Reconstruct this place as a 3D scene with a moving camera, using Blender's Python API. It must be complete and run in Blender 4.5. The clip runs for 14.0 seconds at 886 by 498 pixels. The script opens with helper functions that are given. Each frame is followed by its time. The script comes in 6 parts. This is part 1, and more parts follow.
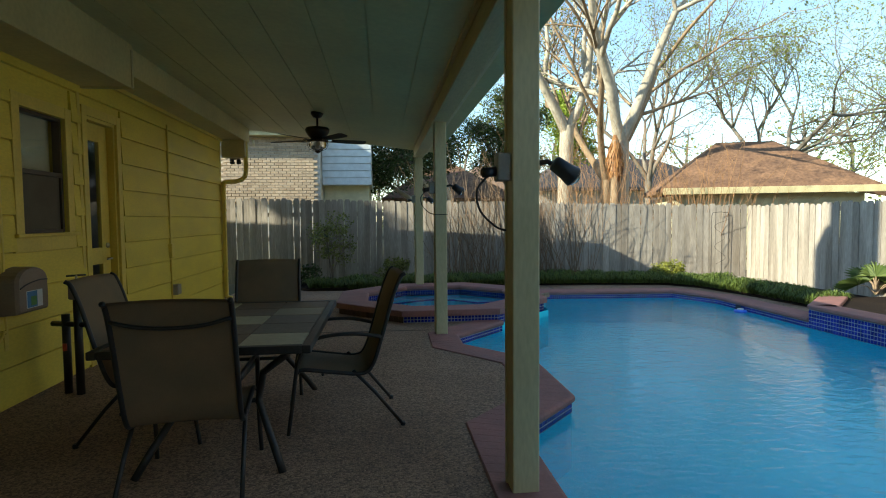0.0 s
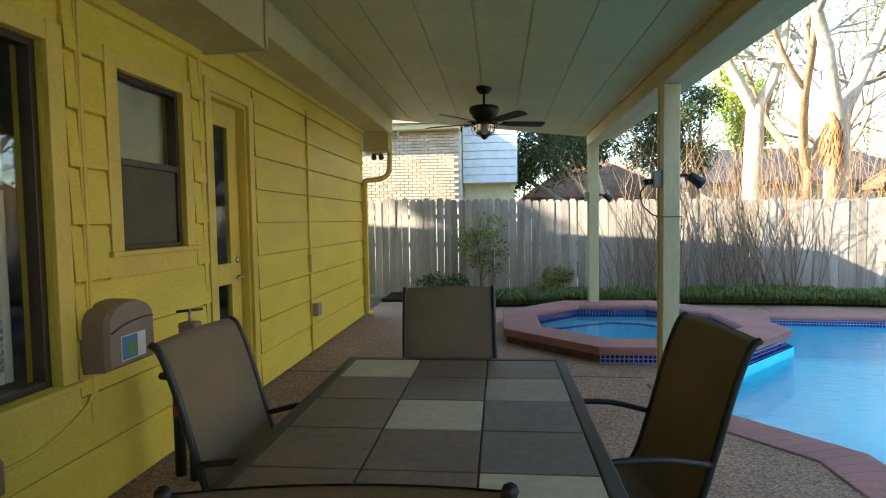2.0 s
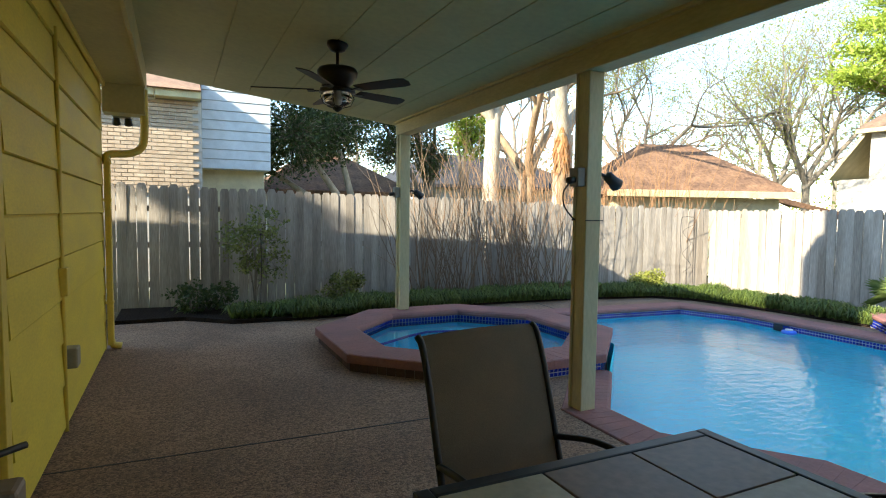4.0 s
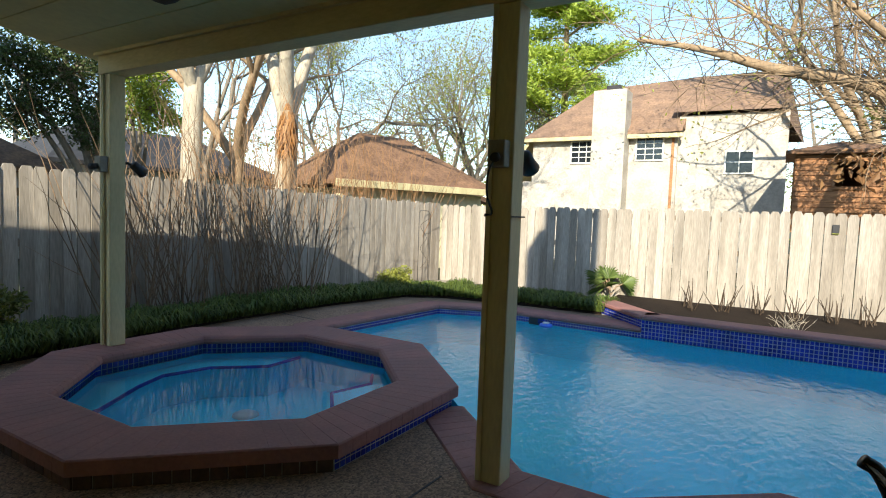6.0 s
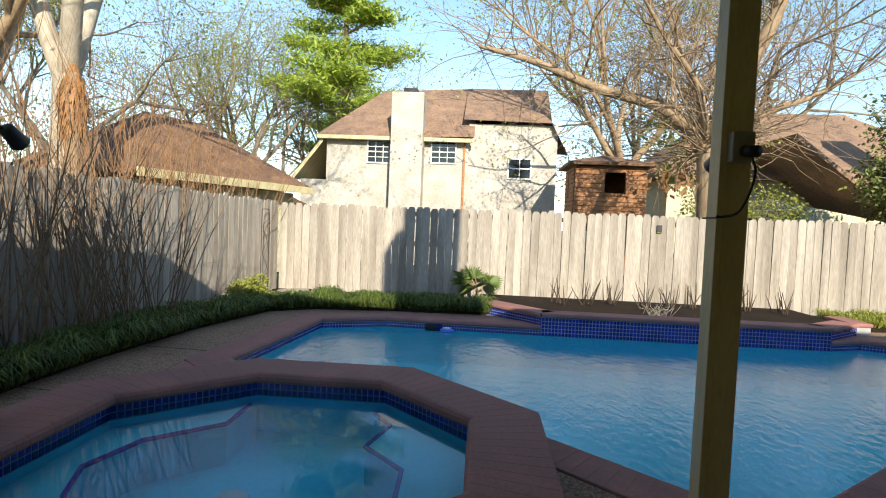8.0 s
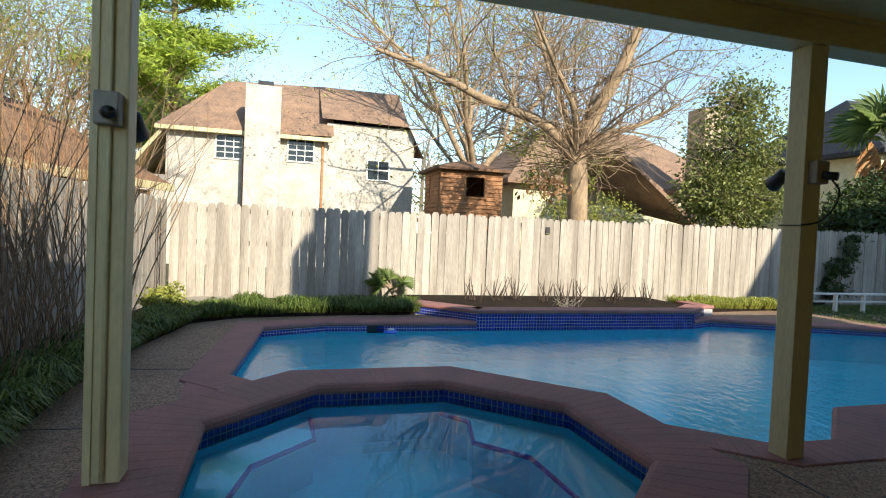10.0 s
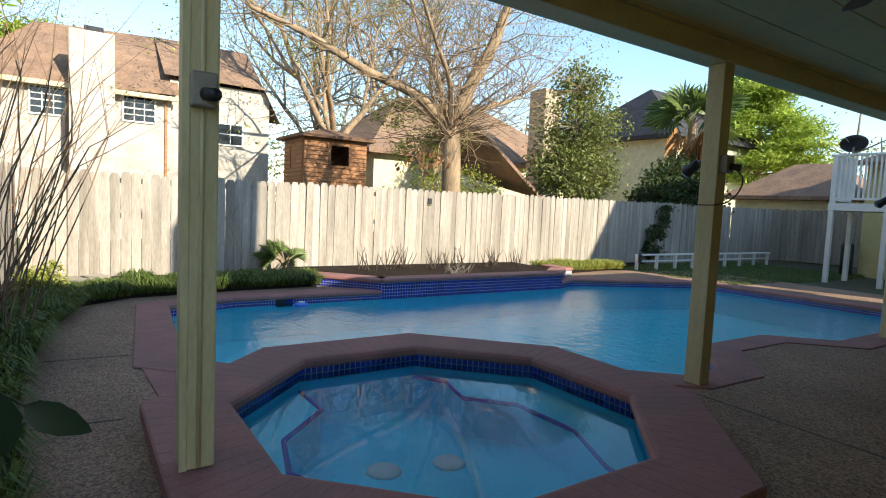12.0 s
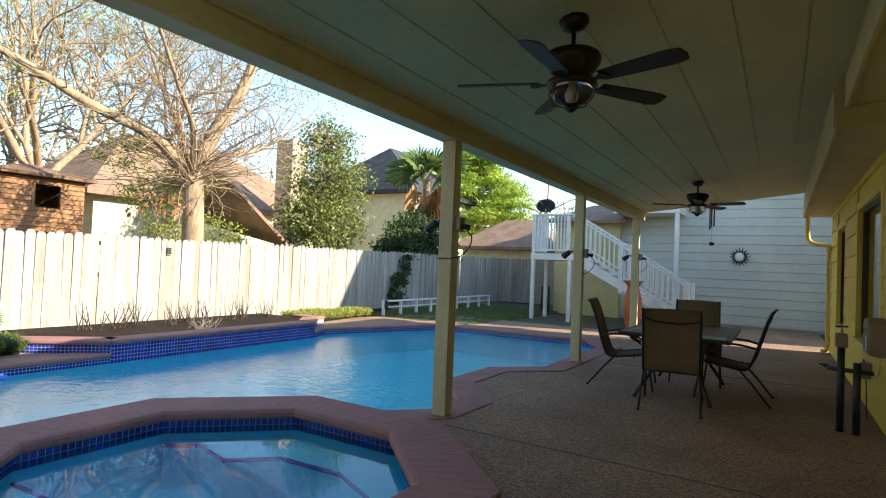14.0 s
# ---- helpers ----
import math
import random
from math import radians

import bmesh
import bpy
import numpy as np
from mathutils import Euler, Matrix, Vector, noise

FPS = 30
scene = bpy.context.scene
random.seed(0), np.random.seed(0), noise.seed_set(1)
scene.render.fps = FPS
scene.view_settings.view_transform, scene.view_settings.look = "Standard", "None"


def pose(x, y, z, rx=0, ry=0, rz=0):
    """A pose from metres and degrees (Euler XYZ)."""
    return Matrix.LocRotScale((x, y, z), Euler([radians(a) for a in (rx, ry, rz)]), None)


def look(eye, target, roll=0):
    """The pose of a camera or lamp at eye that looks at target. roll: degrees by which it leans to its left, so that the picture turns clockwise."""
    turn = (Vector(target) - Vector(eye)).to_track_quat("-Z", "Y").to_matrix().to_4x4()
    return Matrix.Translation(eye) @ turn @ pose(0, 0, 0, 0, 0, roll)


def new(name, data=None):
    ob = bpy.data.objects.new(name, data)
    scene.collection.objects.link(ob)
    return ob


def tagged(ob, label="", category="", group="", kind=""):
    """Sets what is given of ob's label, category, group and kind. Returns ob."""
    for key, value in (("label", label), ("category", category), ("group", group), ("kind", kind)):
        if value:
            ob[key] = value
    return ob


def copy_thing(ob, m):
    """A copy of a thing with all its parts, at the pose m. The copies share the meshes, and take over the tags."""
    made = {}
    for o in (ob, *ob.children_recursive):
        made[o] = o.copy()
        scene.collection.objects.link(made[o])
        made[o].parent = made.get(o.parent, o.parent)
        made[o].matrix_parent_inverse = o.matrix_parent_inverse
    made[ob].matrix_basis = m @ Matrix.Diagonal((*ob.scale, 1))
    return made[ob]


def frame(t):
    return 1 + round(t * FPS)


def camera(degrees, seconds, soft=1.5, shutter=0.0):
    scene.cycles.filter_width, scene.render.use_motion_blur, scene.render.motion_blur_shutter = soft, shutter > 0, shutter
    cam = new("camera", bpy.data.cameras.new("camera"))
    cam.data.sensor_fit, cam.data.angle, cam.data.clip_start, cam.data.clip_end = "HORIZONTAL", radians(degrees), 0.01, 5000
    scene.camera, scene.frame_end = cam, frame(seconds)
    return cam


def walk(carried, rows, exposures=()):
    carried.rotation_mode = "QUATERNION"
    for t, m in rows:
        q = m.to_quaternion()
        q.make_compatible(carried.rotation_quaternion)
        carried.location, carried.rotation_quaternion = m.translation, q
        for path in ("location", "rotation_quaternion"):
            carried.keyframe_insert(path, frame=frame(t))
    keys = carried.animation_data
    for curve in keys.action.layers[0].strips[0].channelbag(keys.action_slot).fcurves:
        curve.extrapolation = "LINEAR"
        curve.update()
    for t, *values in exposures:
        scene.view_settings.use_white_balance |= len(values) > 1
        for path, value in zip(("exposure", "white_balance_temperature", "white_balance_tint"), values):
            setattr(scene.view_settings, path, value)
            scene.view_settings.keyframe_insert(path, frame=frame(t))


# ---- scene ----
cam = camera(76.7, 14.0, soft=1.1)
PATH = [
    (0, (1.158, -1.885, 1.422), (1.376, 0.1, 1.314), -0.5),
    (0.5, (1.113, -1.471, 1.445), (0.989, 0.522, 1.341), -0.9),
    (1, (0.917, -0.951, 1.47), (0.619, 1.025, 1.376), -1.2),
    (1.5, (0.703, -0.474, 1.489), (0.406, 1.501, 1.387), -1.1),
    (2, (0.431, -0.032, 1.476), (0.231, 1.955, 1.373), -0.9),
    (2.5, (0.119, 0.354, 1.474), (0.177, 2.35, 1.366), -0.3),
    (3.2, (-0.420, 0.860, 1.490), (-0.021, 2.820, 1.365), 0.1),
    (4, (-0.970, 1.530, 1.510), (-0.109, 3.335, 1.385), 0.7),
    (4.5, (-0.985, 2.080, 1.520), (0.133, 3.738, 1.395), 1.1),
    (5, (-0.895, 2.599, 1.532), (0.446, 4.075, 1.387), 1.4),
    (5.5, (-0.894, 3.125, 1.601), (0.661, 4.373, 1.45), 1.9),
    (6, (-0.895, 3.644, 1.48), (0.813, 4.677, 1.352), 2.1),
    (6.5, (-0.919, 4.236, 1.448), (0.907, 5.045, 1.333), 2.1),
    (7, (-0.907, 4.863, 1.436), (1.004, 5.441, 1.327), 2.4),
    (7.5, (-0.908, 5.504, 1.424), (1.055, 5.874, 1.323), 2.3),
    (8, (-0.912, 6.106, 1.395), (1.081, 6.245, 1.303), 2.4),
    (10.5, (-0.903, 8.438, 1.342), (0.983, 7.777, 1.264), 2.5),
    (11, (-0.83, 8.75, 1.353), (1.015, 7.985, 1.245), 2.6),
    (11.5, (-0.737, 9.03, 1.356), (1.037, 8.116, 1.216), 2.5),
    (12, (-0.734, 9.248, 1.37), (0.929, 8.147, 1.217), 2.6),
    (12.5, (-0.815, 9.406, 1.398), (0.714, 8.124, 1.253), 2.5),
    (13, (-0.854, 9.529, 1.422), (0.51, 8.07, 1.327), 2.5),
    (13.5, (-0.851, 9.563, 1.429), (0.338, 7.955, 1.447), 2.5),
    (14, (-0.825, 9.513, 1.413), (0.209, 7.803, 1.469), 2.4),
]
walk(cam, [(t, look(eye, target, roll)) for t, eye, target, roll in PATH],
     [(0, 1.38, 7300, -2), (0.6, 1.75, 7300, -1), (1, 2.0, 7300, 3), (1.5, 2.4, 7300, 6), (2.5, 2.85, 7300, 6), (4, 2.1, 7300, 5), (5, 1.55, 7300, 5), (6, 1.3, 7300, 5), (8, 1.1, 7300, 6), (11, 1.25, 7300, 6), (12.5, 1.4, 7300, 6), (14, 1.88, 7300, 6)])

# ---------------------------------------------------------------- light
SUN_TRAVEL = Vector((1.0, 0.29, -0.505)).normalized()
world = bpy.data.worlds.new("sky")
scene.world = world
world.use_nodes = True
wn = world.node_tree.nodes
sky = wn.new("ShaderNodeTexSky")
sky.sky_type, sky.sun_disc = "NISHITA", False
sky.ozone_density, sky.dust_density = 3.5, 0.1
sky.sun_elevation = math.asin(-SUN_TRAVEL.z)
sky.sun_rotation = math.atan2(-SUN_TRAVEL.x, -SUN_TRAVEL.y)
wn["Background"].inputs["Strength"].default_value = 0.15
world.node_tree.links.new(sky.outputs[0], wn["Background"].inputs["Color"])
sun = new("sun", bpy.data.lights.new("sun", "SUN"))
sun.data.energy, sun.data.angle, sun.data.color = 3.7, radians(0.5), (1.0, 0.96, 0.90)
sun.matrix_world = look((-20, -12, 12), Vector((-20, -12, 12)) + SUN_TRAVEL)
scene.view_settings.exposure = 0.0


# ---------------------------------------------------------------- materials
def material(name, colour, rough=0.7, metal=0.0, vary=0.15, scale=6.0, fine=60.0, bump=0.15, other=None, stretch=(1, 1, 1), per_piece=0.0, dist=0.004, spec=0.5):
    m = bpy.data.materials.new(name)
    m.use_nodes = True
    n, l = m.node_tree.nodes, m.node_tree.links
    b = n["Principled BSDF"]
    b.inputs["Metallic"].default_value = metal
    b.inputs["Specular IOR Level"].default_value = spec
    tc = n.new("ShaderNodeTexCoord")
    mp = n.new("ShaderNodeMapping")
    mp.inputs["Scale"].default_value = stretch
    l.new(tc.outputs["Object"], mp.inputs["Vector"])
    big, small = n.new("ShaderNodeTexNoise"), n.new("ShaderNodeTexNoise")
    for t, s, d in ((big, scale, 5), (small, fine, 3)):
        t.inputs["Scale"].default_value, t.inputs["Detail"].default_value = s, d
        l.new(mp.outputs[0], t.inputs["Vector"])
    ramp = n.new("ShaderNodeValToRGB")
    o = other or tuple(c * (1 - 2.2 * vary) for c in colour)
    ramp.color_ramp.elements[0].position, ramp.color_ramp.elements[0].color = 0.35, (*o, 1)
    ramp.color_ramp.elements[1].position, ramp.color_ramp.elements[1].color = 0.65, (*colour, 1)
    l.new(big.outputs["Fac"], ramp.inputs[0])
    mix = n.new("ShaderNodeMix")
    mix.data_type, mix.blend_type = "RGBA", "MULTIPLY"
    mix.inputs["Factor"].default_value = 1.0
    r2 = n.new("ShaderNodeMapRange")
    r2.inputs["From Min"].default_value, r2.inputs["From Max"].default_value = 0.3, 0.7
    r2.inputs["To Min"].default_value, r2.inputs["To Max"].default_value = 1 - vary, 1 + vary
    l.new(small.outputs["Fac"], r2.inputs["Value"])
    l.new(ramp.outputs[0], mix.inputs["A"])
    l.new(r2.outputs[0], mix.inputs["B"])
    out = mix.outputs["Result"]
    if per_piece:
        info = n.new("ShaderNodeObjectInfo")
        r3 = n.new("ShaderNodeMapRange")
        r3.inputs["To Min"].default_value, r3.inputs["To Max"].default_value = 1 - per_piece, 1 + per_piece
        l.new(info.outputs["Random"], r3.inputs["Value"])
        m2 = n.new("ShaderNodeMix")
        m2.data_type, m2.blend_type = "RGBA", "MULTIPLY"
        m2.inputs["Factor"].default_value = 1.0
        l.new(out, m2.inputs["A"])
        l.new(r3.outputs[0], m2.inputs["B"])
        out = m2.outputs["Result"]
        add = n.new("ShaderNodeVectorMath")
        add.operation = "ADD"
        l.new(tc.outputs["Object"], add.inputs[0])
        off = n.new("ShaderNodeMath")
        off.operation = "MULTIPLY"
        off.inputs[1].default_value = 37.0
        l.new(info.outputs["Random"], off.inputs[0])
        l.new(off.outputs[0], add.inputs[1])
        l.new(add.outputs[0], mp.inputs["Vector"])
    l.new(out, b.inputs["Base Color"])
    rr = n.new("ShaderNodeMapRange")
    rr.inputs["To Min"].default_value, rr.inputs["To Max"].default_value = max(0.02, rough - 0.1), min(1, rough + 0.1)
    l.new(big.outputs["Fac"], rr.inputs["Value"])
    l.new(rr.outputs[0], b.inputs["Roughness"])
    if bump:
        bp = n.new("ShaderNodeBump")
        bp.inputs["Strength"].default_value, bp.inputs["Distance"].default_value = bump, dist
        l.new(small.outputs["Fac"], bp.inputs["Height"])
        l.new(bp.outputs[0], b.inputs["Normal"])
    return m


def aggregate_material():
    """Exposed-aggregate concrete: small rounded pebbles in a grey-tan paste."""
    m = material("aggregate_concrete", (0.33, 0.205, 0.128), 0.85, vary=0.14, scale=0.9, fine=90, bump=0.0, other=(0.22, 0.132, 0.08))
    n, l = m.node_tree.nodes, m.node_tree.links
    b = n["Principled BSDF"]
    tc = n.new("ShaderNodeTexCoord")
    vo = n.new("ShaderNodeTexVoronoi")
    vo.inputs["Scale"].default_value = 85
    l.new(tc.outputs["Object"], vo.inputs["Vector"])
    hsv = n.new("ShaderNodeSeparateColor")
    l.new(vo.outputs["Color"], hsv.inputs[0])
    r = n.new("ShaderNodeMapRange")
    r.inputs["To Min"].default_value, r.inputs["To Max"].default_value = 0.45, 1.5
    l.new(hsv.outputs[0], r.inputs["Value"])
    mix = n.new("ShaderNodeMix")
    mix.data_type, mix.blend_type = "RGBA", "MULTIPLY"
    mix.inputs["Factor"].default_value = 1.0
    old = b.inputs["Base Color"].links[0].from_socket
    l.new(old, mix.inputs["A"])
    l.new(r.outputs[0], mix.inputs["B"])
    l.new(mix.outputs["Result"], b.inputs["Base Color"])
    bp = n.new("ShaderNodeBump")
    bp.invert = True
    bp.inputs["Strength"].default_value, bp.inputs["Distance"].default_value = 0.6, 0.004
    l.new(vo.outputs["Distance"], bp.inputs["Height"])
    l.new(bp.outputs[0], b.inputs["Normal"])
    return m


def water_material(name, tint, wave, strength, index):
    """A rippled water surface: mirror gloss by Fresnel over a clear tint."""
    m = bpy.data.materials.new(name)
    m.use_nodes = True
    n, l = m.node_tree.nodes, m.node_tree.links
    tc = n.new("ShaderNodeTexCoord")
    mp = n.new("ShaderNodeMapping")
    mp.inputs["Rotation"].default_value = (0, 0, 0.6)
    mp.inputs["Scale"].default_value = (1.0, 1.9, 1.0)
    l.new(tc.outputs["Object"], mp.inputs["Vector"])
    a, c = n.new("ShaderNodeTexNoise"), n.new("ShaderNodeTexNoise")
    a.inputs["Scale"].default_value, a.inputs["Detail"].default_value, a.inputs["Distortion"].default_value = wave, 3, 0.6
    c.inputs["Scale"].default_value, c.inputs["Detail"].default_value = wave * 0.28, 2
    l.new(mp.outputs[0], a.inputs["Vector"])
    l.new(tc.outputs["Object"], c.inputs["Vector"])
    ad = n.new("ShaderNodeMath")
    ad.operation = "MULTIPLY_ADD"
    ad.inputs[1].default_value = 0.8
    l.new(c.outputs["Fac"], ad.inputs[0])
    l.new(a.outputs["Fac"], ad.inputs[2])
    bp = n.new("ShaderNodeBump")
    bp.inputs["Strength"].default_value, bp.inputs["Distance"].default_value = strength, 0.03
    l.new(ad.outputs[0], bp.inputs["Height"])
    gloss, clear, fr, mix = n.new("ShaderNodeBsdfGlossy"), n.new("ShaderNodeBsdfTransparent"), n.new("ShaderNodeFresnel"), n.new("ShaderNodeMixShader")
    gloss.inputs["Roughness"].default_value = 0.02
    clear.inputs["Color"].default_value = (*tint, 1)
    fr.inputs["IOR"].default_value = index
    l.new(bp.outputs[0], gloss.inputs["Normal"])
    l.new(bp.outputs[0], fr.inputs["Normal"])
    l.new(fr.outputs[0], mix.inputs[0])
    l.new(clear.outputs[0], mix.inputs[1])
    l.new(gloss.outputs[0], mix.inputs[2])
    l.new(mix.outputs[0], n["Material Output"].inputs["Surface"])
    n.remove(n["Principled BSDF"])
    return m


def pane_material(name, tint):
    """Thin window glass: mirror gloss that grows at a grazing view over a clear pane."""
    m = bpy.data.materials.new(name)
    m.use_nodes = True
    n, l = m.node_tree.nodes, m.node_tree.links
    gloss, clear, lw, mix = n.new("ShaderNodeBsdfGlossy"), n.new("ShaderNodeBsdfTransparent"), n.new("ShaderNodeLayerWeight"), n.new("ShaderNodeMixShader")
    gloss.inputs["Roughness"].default_value = 0.01
    clear.inputs["Color"].default_value = (*tint, 1)
    lw.inputs["Blend"].default_value = 0.5
    power, grow = n.new("ShaderNodeMath"), n.new("ShaderNodeMath")
    power.operation, grow.operation = "POWER", "MULTIPLY_ADD"
    power.inputs[1].default_value = 5.0
    grow.inputs[1].default_value, grow.inputs[2].default_value = 0.9, 0.04
    for a, b in ((lw.outputs["Facing"], power.inputs[0]), (power.outputs[0], grow.inputs[0]), (grow.outputs[0], mix.inputs[0]), (clear.outputs[0], mix.inputs[1]), (gloss.outputs[0], mix.inputs[2]), (mix.outputs[0], n["Material Output"].inputs["Surface"])):
        l.new(a, b)
    n.remove(n["Principled BSDF"])
    return m


def glass_material(name, tint=(1, 1, 1), rough=0.0):
    m = bpy.data.materials.new(name)
    m.use_nodes = True
    b = m.node_tree.nodes["Principled BSDF"]
    b.inputs["Base Color"].default_value = (*tint, 1)
    b.inputs["Roughness"].default_value = rough
    b.inputs["IOR"].default_value = 1.45
    b.inputs["Transmission Weight"].default_value = 1.0
    return m


YELLOW = material("yellow_paint", (0.76, 0.59, 0.08), 0.55, vary=0.07, scale=1.6, fine=25, bump=0.08, other=(0.67, 0.51, 0.068), stretch=(1, 1, 3))
YELLOW_TRIM = material("yellow_trim_paint", (0.76, 0.57, 0.11), 0.5, vary=0.06, scale=2.5, fine=40, bump=0.08)
CREAM = material("cream_paint", (0.64, 0.56, 0.32), 0.5, vary=0.08, scale=2.2, fine=30, bump=0.1, other=(0.53, 0.455, 0.25), stretch=(2, 2, 0.5))
BEAM_PAINT = material("beam_paint", (0.56, 0.47, 0.23), 0.55, vary=0.1, scale=2.0, fine=30, bump=0.12, stretch=(2, 0.5, 2))
CEILING_PAINT = material("ceiling_paint", (0.60, 0.54, 0.26), 0.6, vary=0.06, scale=1.1, fine=18, bump=0.05)
SOFFIT = material("soffit_paint", (0.60, 0.50, 0.22), 0.6, vary=0.07, scale=1.5, fine=25, bump=0.06)
WHITE_SIDING = material("white_siding_paint", (0.56, 0.57, 0.50), 0.55, vary=0.06, scale=1.4, fine=25, bump=0.06)
WHITE = material("white_paint", (0.78, 0.77, 0.71), 0.5, vary=0.06, scale=3, fine=40, bump=0.08)
AGGREGATE = aggregate_material()
JOINT = material("joint_filler", (0.10, 0.09, 0.08), 0.9, vary=0.2, bump=0.1)
COPING = material("coping_paint", (0.35, 0.15, 0.125), 0.75, vary=0.10, scale=3.0, fine=45, bump=0.35, other=(0.25, 0.115, 0.10), dist=0.006)
PLASTER = material("pool_plaster", (0.008, 0.86, 0.92), 0.7, vary=0.03, scale=0.8, fine=30, bump=0.0, other=(0.006, 0.78, 0.89))
SPA_PLASTER = material("spa_plaster", (0.04, 0.86, 0.97), 0.7, vary=0.05, scale=1.5, fine=30, bump=0.0, other=(0.025, 0.76, 0.95))
TILE = material("blue_tile_glaze", (0.02, 0.04, 0.36), 0.2, vary=0.25, scale=9, fine=50, bump=0.0, other=(0.008, 0.015, 0.16), spec=0.35)
GROUT = material("tile_grout", (0.46, 0.45, 0.44), 0.9, vary=0.1, bump=0.1)
FENCE_WOOD = material("weathered_fence_wood", (0.43, 0.375, 0.31), 0.85, vary=0.20, scale=1.7, fine=30, bump=0.5, other=(0.25, 0.21, 0.165), stretch=(3, 3, 0.45), per_piece=0.09)
RAIL_WOOD = material("fence_rail_wood", (0.36, 0.28, 0.2), 0.85, vary=0.15, scale=3, fine=30, bump=0.3, stretch=(1, 1, 1))
GRASS_GROUND = material("lawn_soil", (0.055, 0.075, 0.025), 0.95, vary=0.3, scale=0.6, fine=25, bump=0.6, other=(0.075, 0.06, 0.035), dist=0.02)
MULCH = material("dark_mulch", (0.018, 0.012, 0.009), 0.95, vary=0.3, scale=2, fine=40, bump=0.9, other=(0.028, 0.018, 0.012), dist=0.03, spec=0.15)
WATER = water_material("pool_water", (0.90, 0.99, 1.0), 7.0, 0.3, 1.42)
SPA_WATER = water_material("spa_water", (0.92, 0.99, 1.0), 2.2, 0.02, 1.33)


# ---------------------------------------------------------------- mesh helpers
def box(bm, x0, y0, z0, x1, y1, z1):
    v = [bm.verts.new(p) for p in ((x0, y0, z0), (x1, y0, z0), (x1, y1, z0), (x0, y1, z0), (x0, y0, z1), (x1, y0, z1), (x1, y1, z1), (x0, y1, z1))]
    for f in ((3, 2, 1, 0), (4, 5, 6, 7), (0, 1, 5, 4), (1, 2, 6, 5), (2, 3, 7, 6), (3, 0, 4, 7)):
        bm.faces.new([v[i] for i in f])
    return v


def boxes(*items):
    bm = bmesh.new()
    for b in items:
        box(bm, *b)
    return bm


def bevelled(bm, width=0.006, segments=2):
    bmesh.ops.bevel(bm, geom=list(bm.edges), offset=width, segments=segments, profile=0.5, affect="EDGES", clamp_overlap=True)
    return bm


def rbox(x0, y0, z0, x1, y1, z1, w=0.006):
    return bevelled(boxes((x0, y0, z0, x1, y1, z1)), w)


def tube(bm, points, radius, sides=10, radius_end=None, flat=1.0):
    """A swept tube through the points, tapering to radius_end."""
    pts = [Vector(p) for p in points]
    end = radius if radius_end is None else radius_end
    rings, up = [], None
    for i, p in enumerate(pts):
        d = (pts[min(i + 1, len(pts) - 1)] - pts[max(i - 1, 0)]).normalized()
        if up is None:
            up = d.orthogonal().normalized()
        up = (up - d * up.dot(d))
        up = up.normalized() if up.length > 1e-6 else d.orthogonal().normalized()
        side = d.cross(up)
        r = radius + (end - radius) * i / max(1, len(pts) - 1)
        rings.append([bm.verts.new(p + (up * math.cos(a) * flat + side * math.sin(a)) * r) for a in (2 * math.pi * k / sides for k in range(sides))])
    for a, b in zip(rings, rings[1:]):
        for k in range(sides):
            bm.faces.new((a[k], a[(k + 1) % sides], b[(k + 1) % sides], b[k]))
    bm.faces.new(list(reversed(rings[0])))
    bm.faces.new(rings[-1])
    return bm


def tubes(*items):
    bm = bmesh.new()
    for it in items:
        tube(bm, *it)
    return bm


def lathe(profile, sides=24, at=(0, 0, 0)):
    """A solid of revolution round z from (radius, height) pairs."""
    bm = bmesh.new()
    rings = [[bm.verts.new((at[0] + max(r, 1e-4) * math.cos(2 * math.pi * k / sides), at[1] + max(r, 1e-4) * math.sin(2 * math.pi * k / sides), at[2] + z)) for k in range(sides)] for r, z in profile]
    for a, b in zip(rings, rings[1:]):
        for k in range(sides):
            bm.faces.new((a[k], a[(k + 1) % sides], b[(k + 1) % sides], b[k]))
    bm.faces.new(list(reversed(rings[0])))
    bm.faces.new(rings[-1])
    return bm


def prism(bm, outline, z0, z1):
    """A polygon pulled up from z0 to z1."""
    lo = [bm.verts.new((x, y, z0)) for x, y in outline]
    hi = [bm.verts.new((x, y, z1)) for x, y in outline]
    bm.faces.new(list(reversed(lo)))
    bm.faces.new(hi)
    k = len(outline)
    for i in range(k):
        bm.faces.new((lo[i], lo[(i + 1) % k], hi[(i + 1) % k], hi[i]))
    return bm


def filled(loops, z):
    """A flat sheet bounded by the first loop, with the other loops as holes."""
    bm = bmesh.new()
    edges = []
    for loop in loops:
        v = [bm.verts.new((x, y, z)) for x, y in loop]
        edges += [bm.edges.new((v[i], v[(i + 1) % len(v)])) for i in range(len(v))]
    bmesh.ops.triangle_fill(bm, use_beauty=True, use_dissolve=False, edges=edges)
    for f in bm.faces:
        if f.normal.z < 0:
            f.normal_flip()
    return bm


def slab(loops, z0, z1):
    bm = filled(loops, z1)
    r = bmesh.ops.extrude_face_region(bm, geom=list(bm.faces))
    for v in r["geom"]:
        if isinstance(v, bmesh.types.BMVert):
            v.co.z = z0
    bmesh.ops.recalc_face_normals(bm, faces=list(bm.faces))
    return bm


def smooth(bm):
    for f in bm.faces:
        f.smooth = True
    return bm


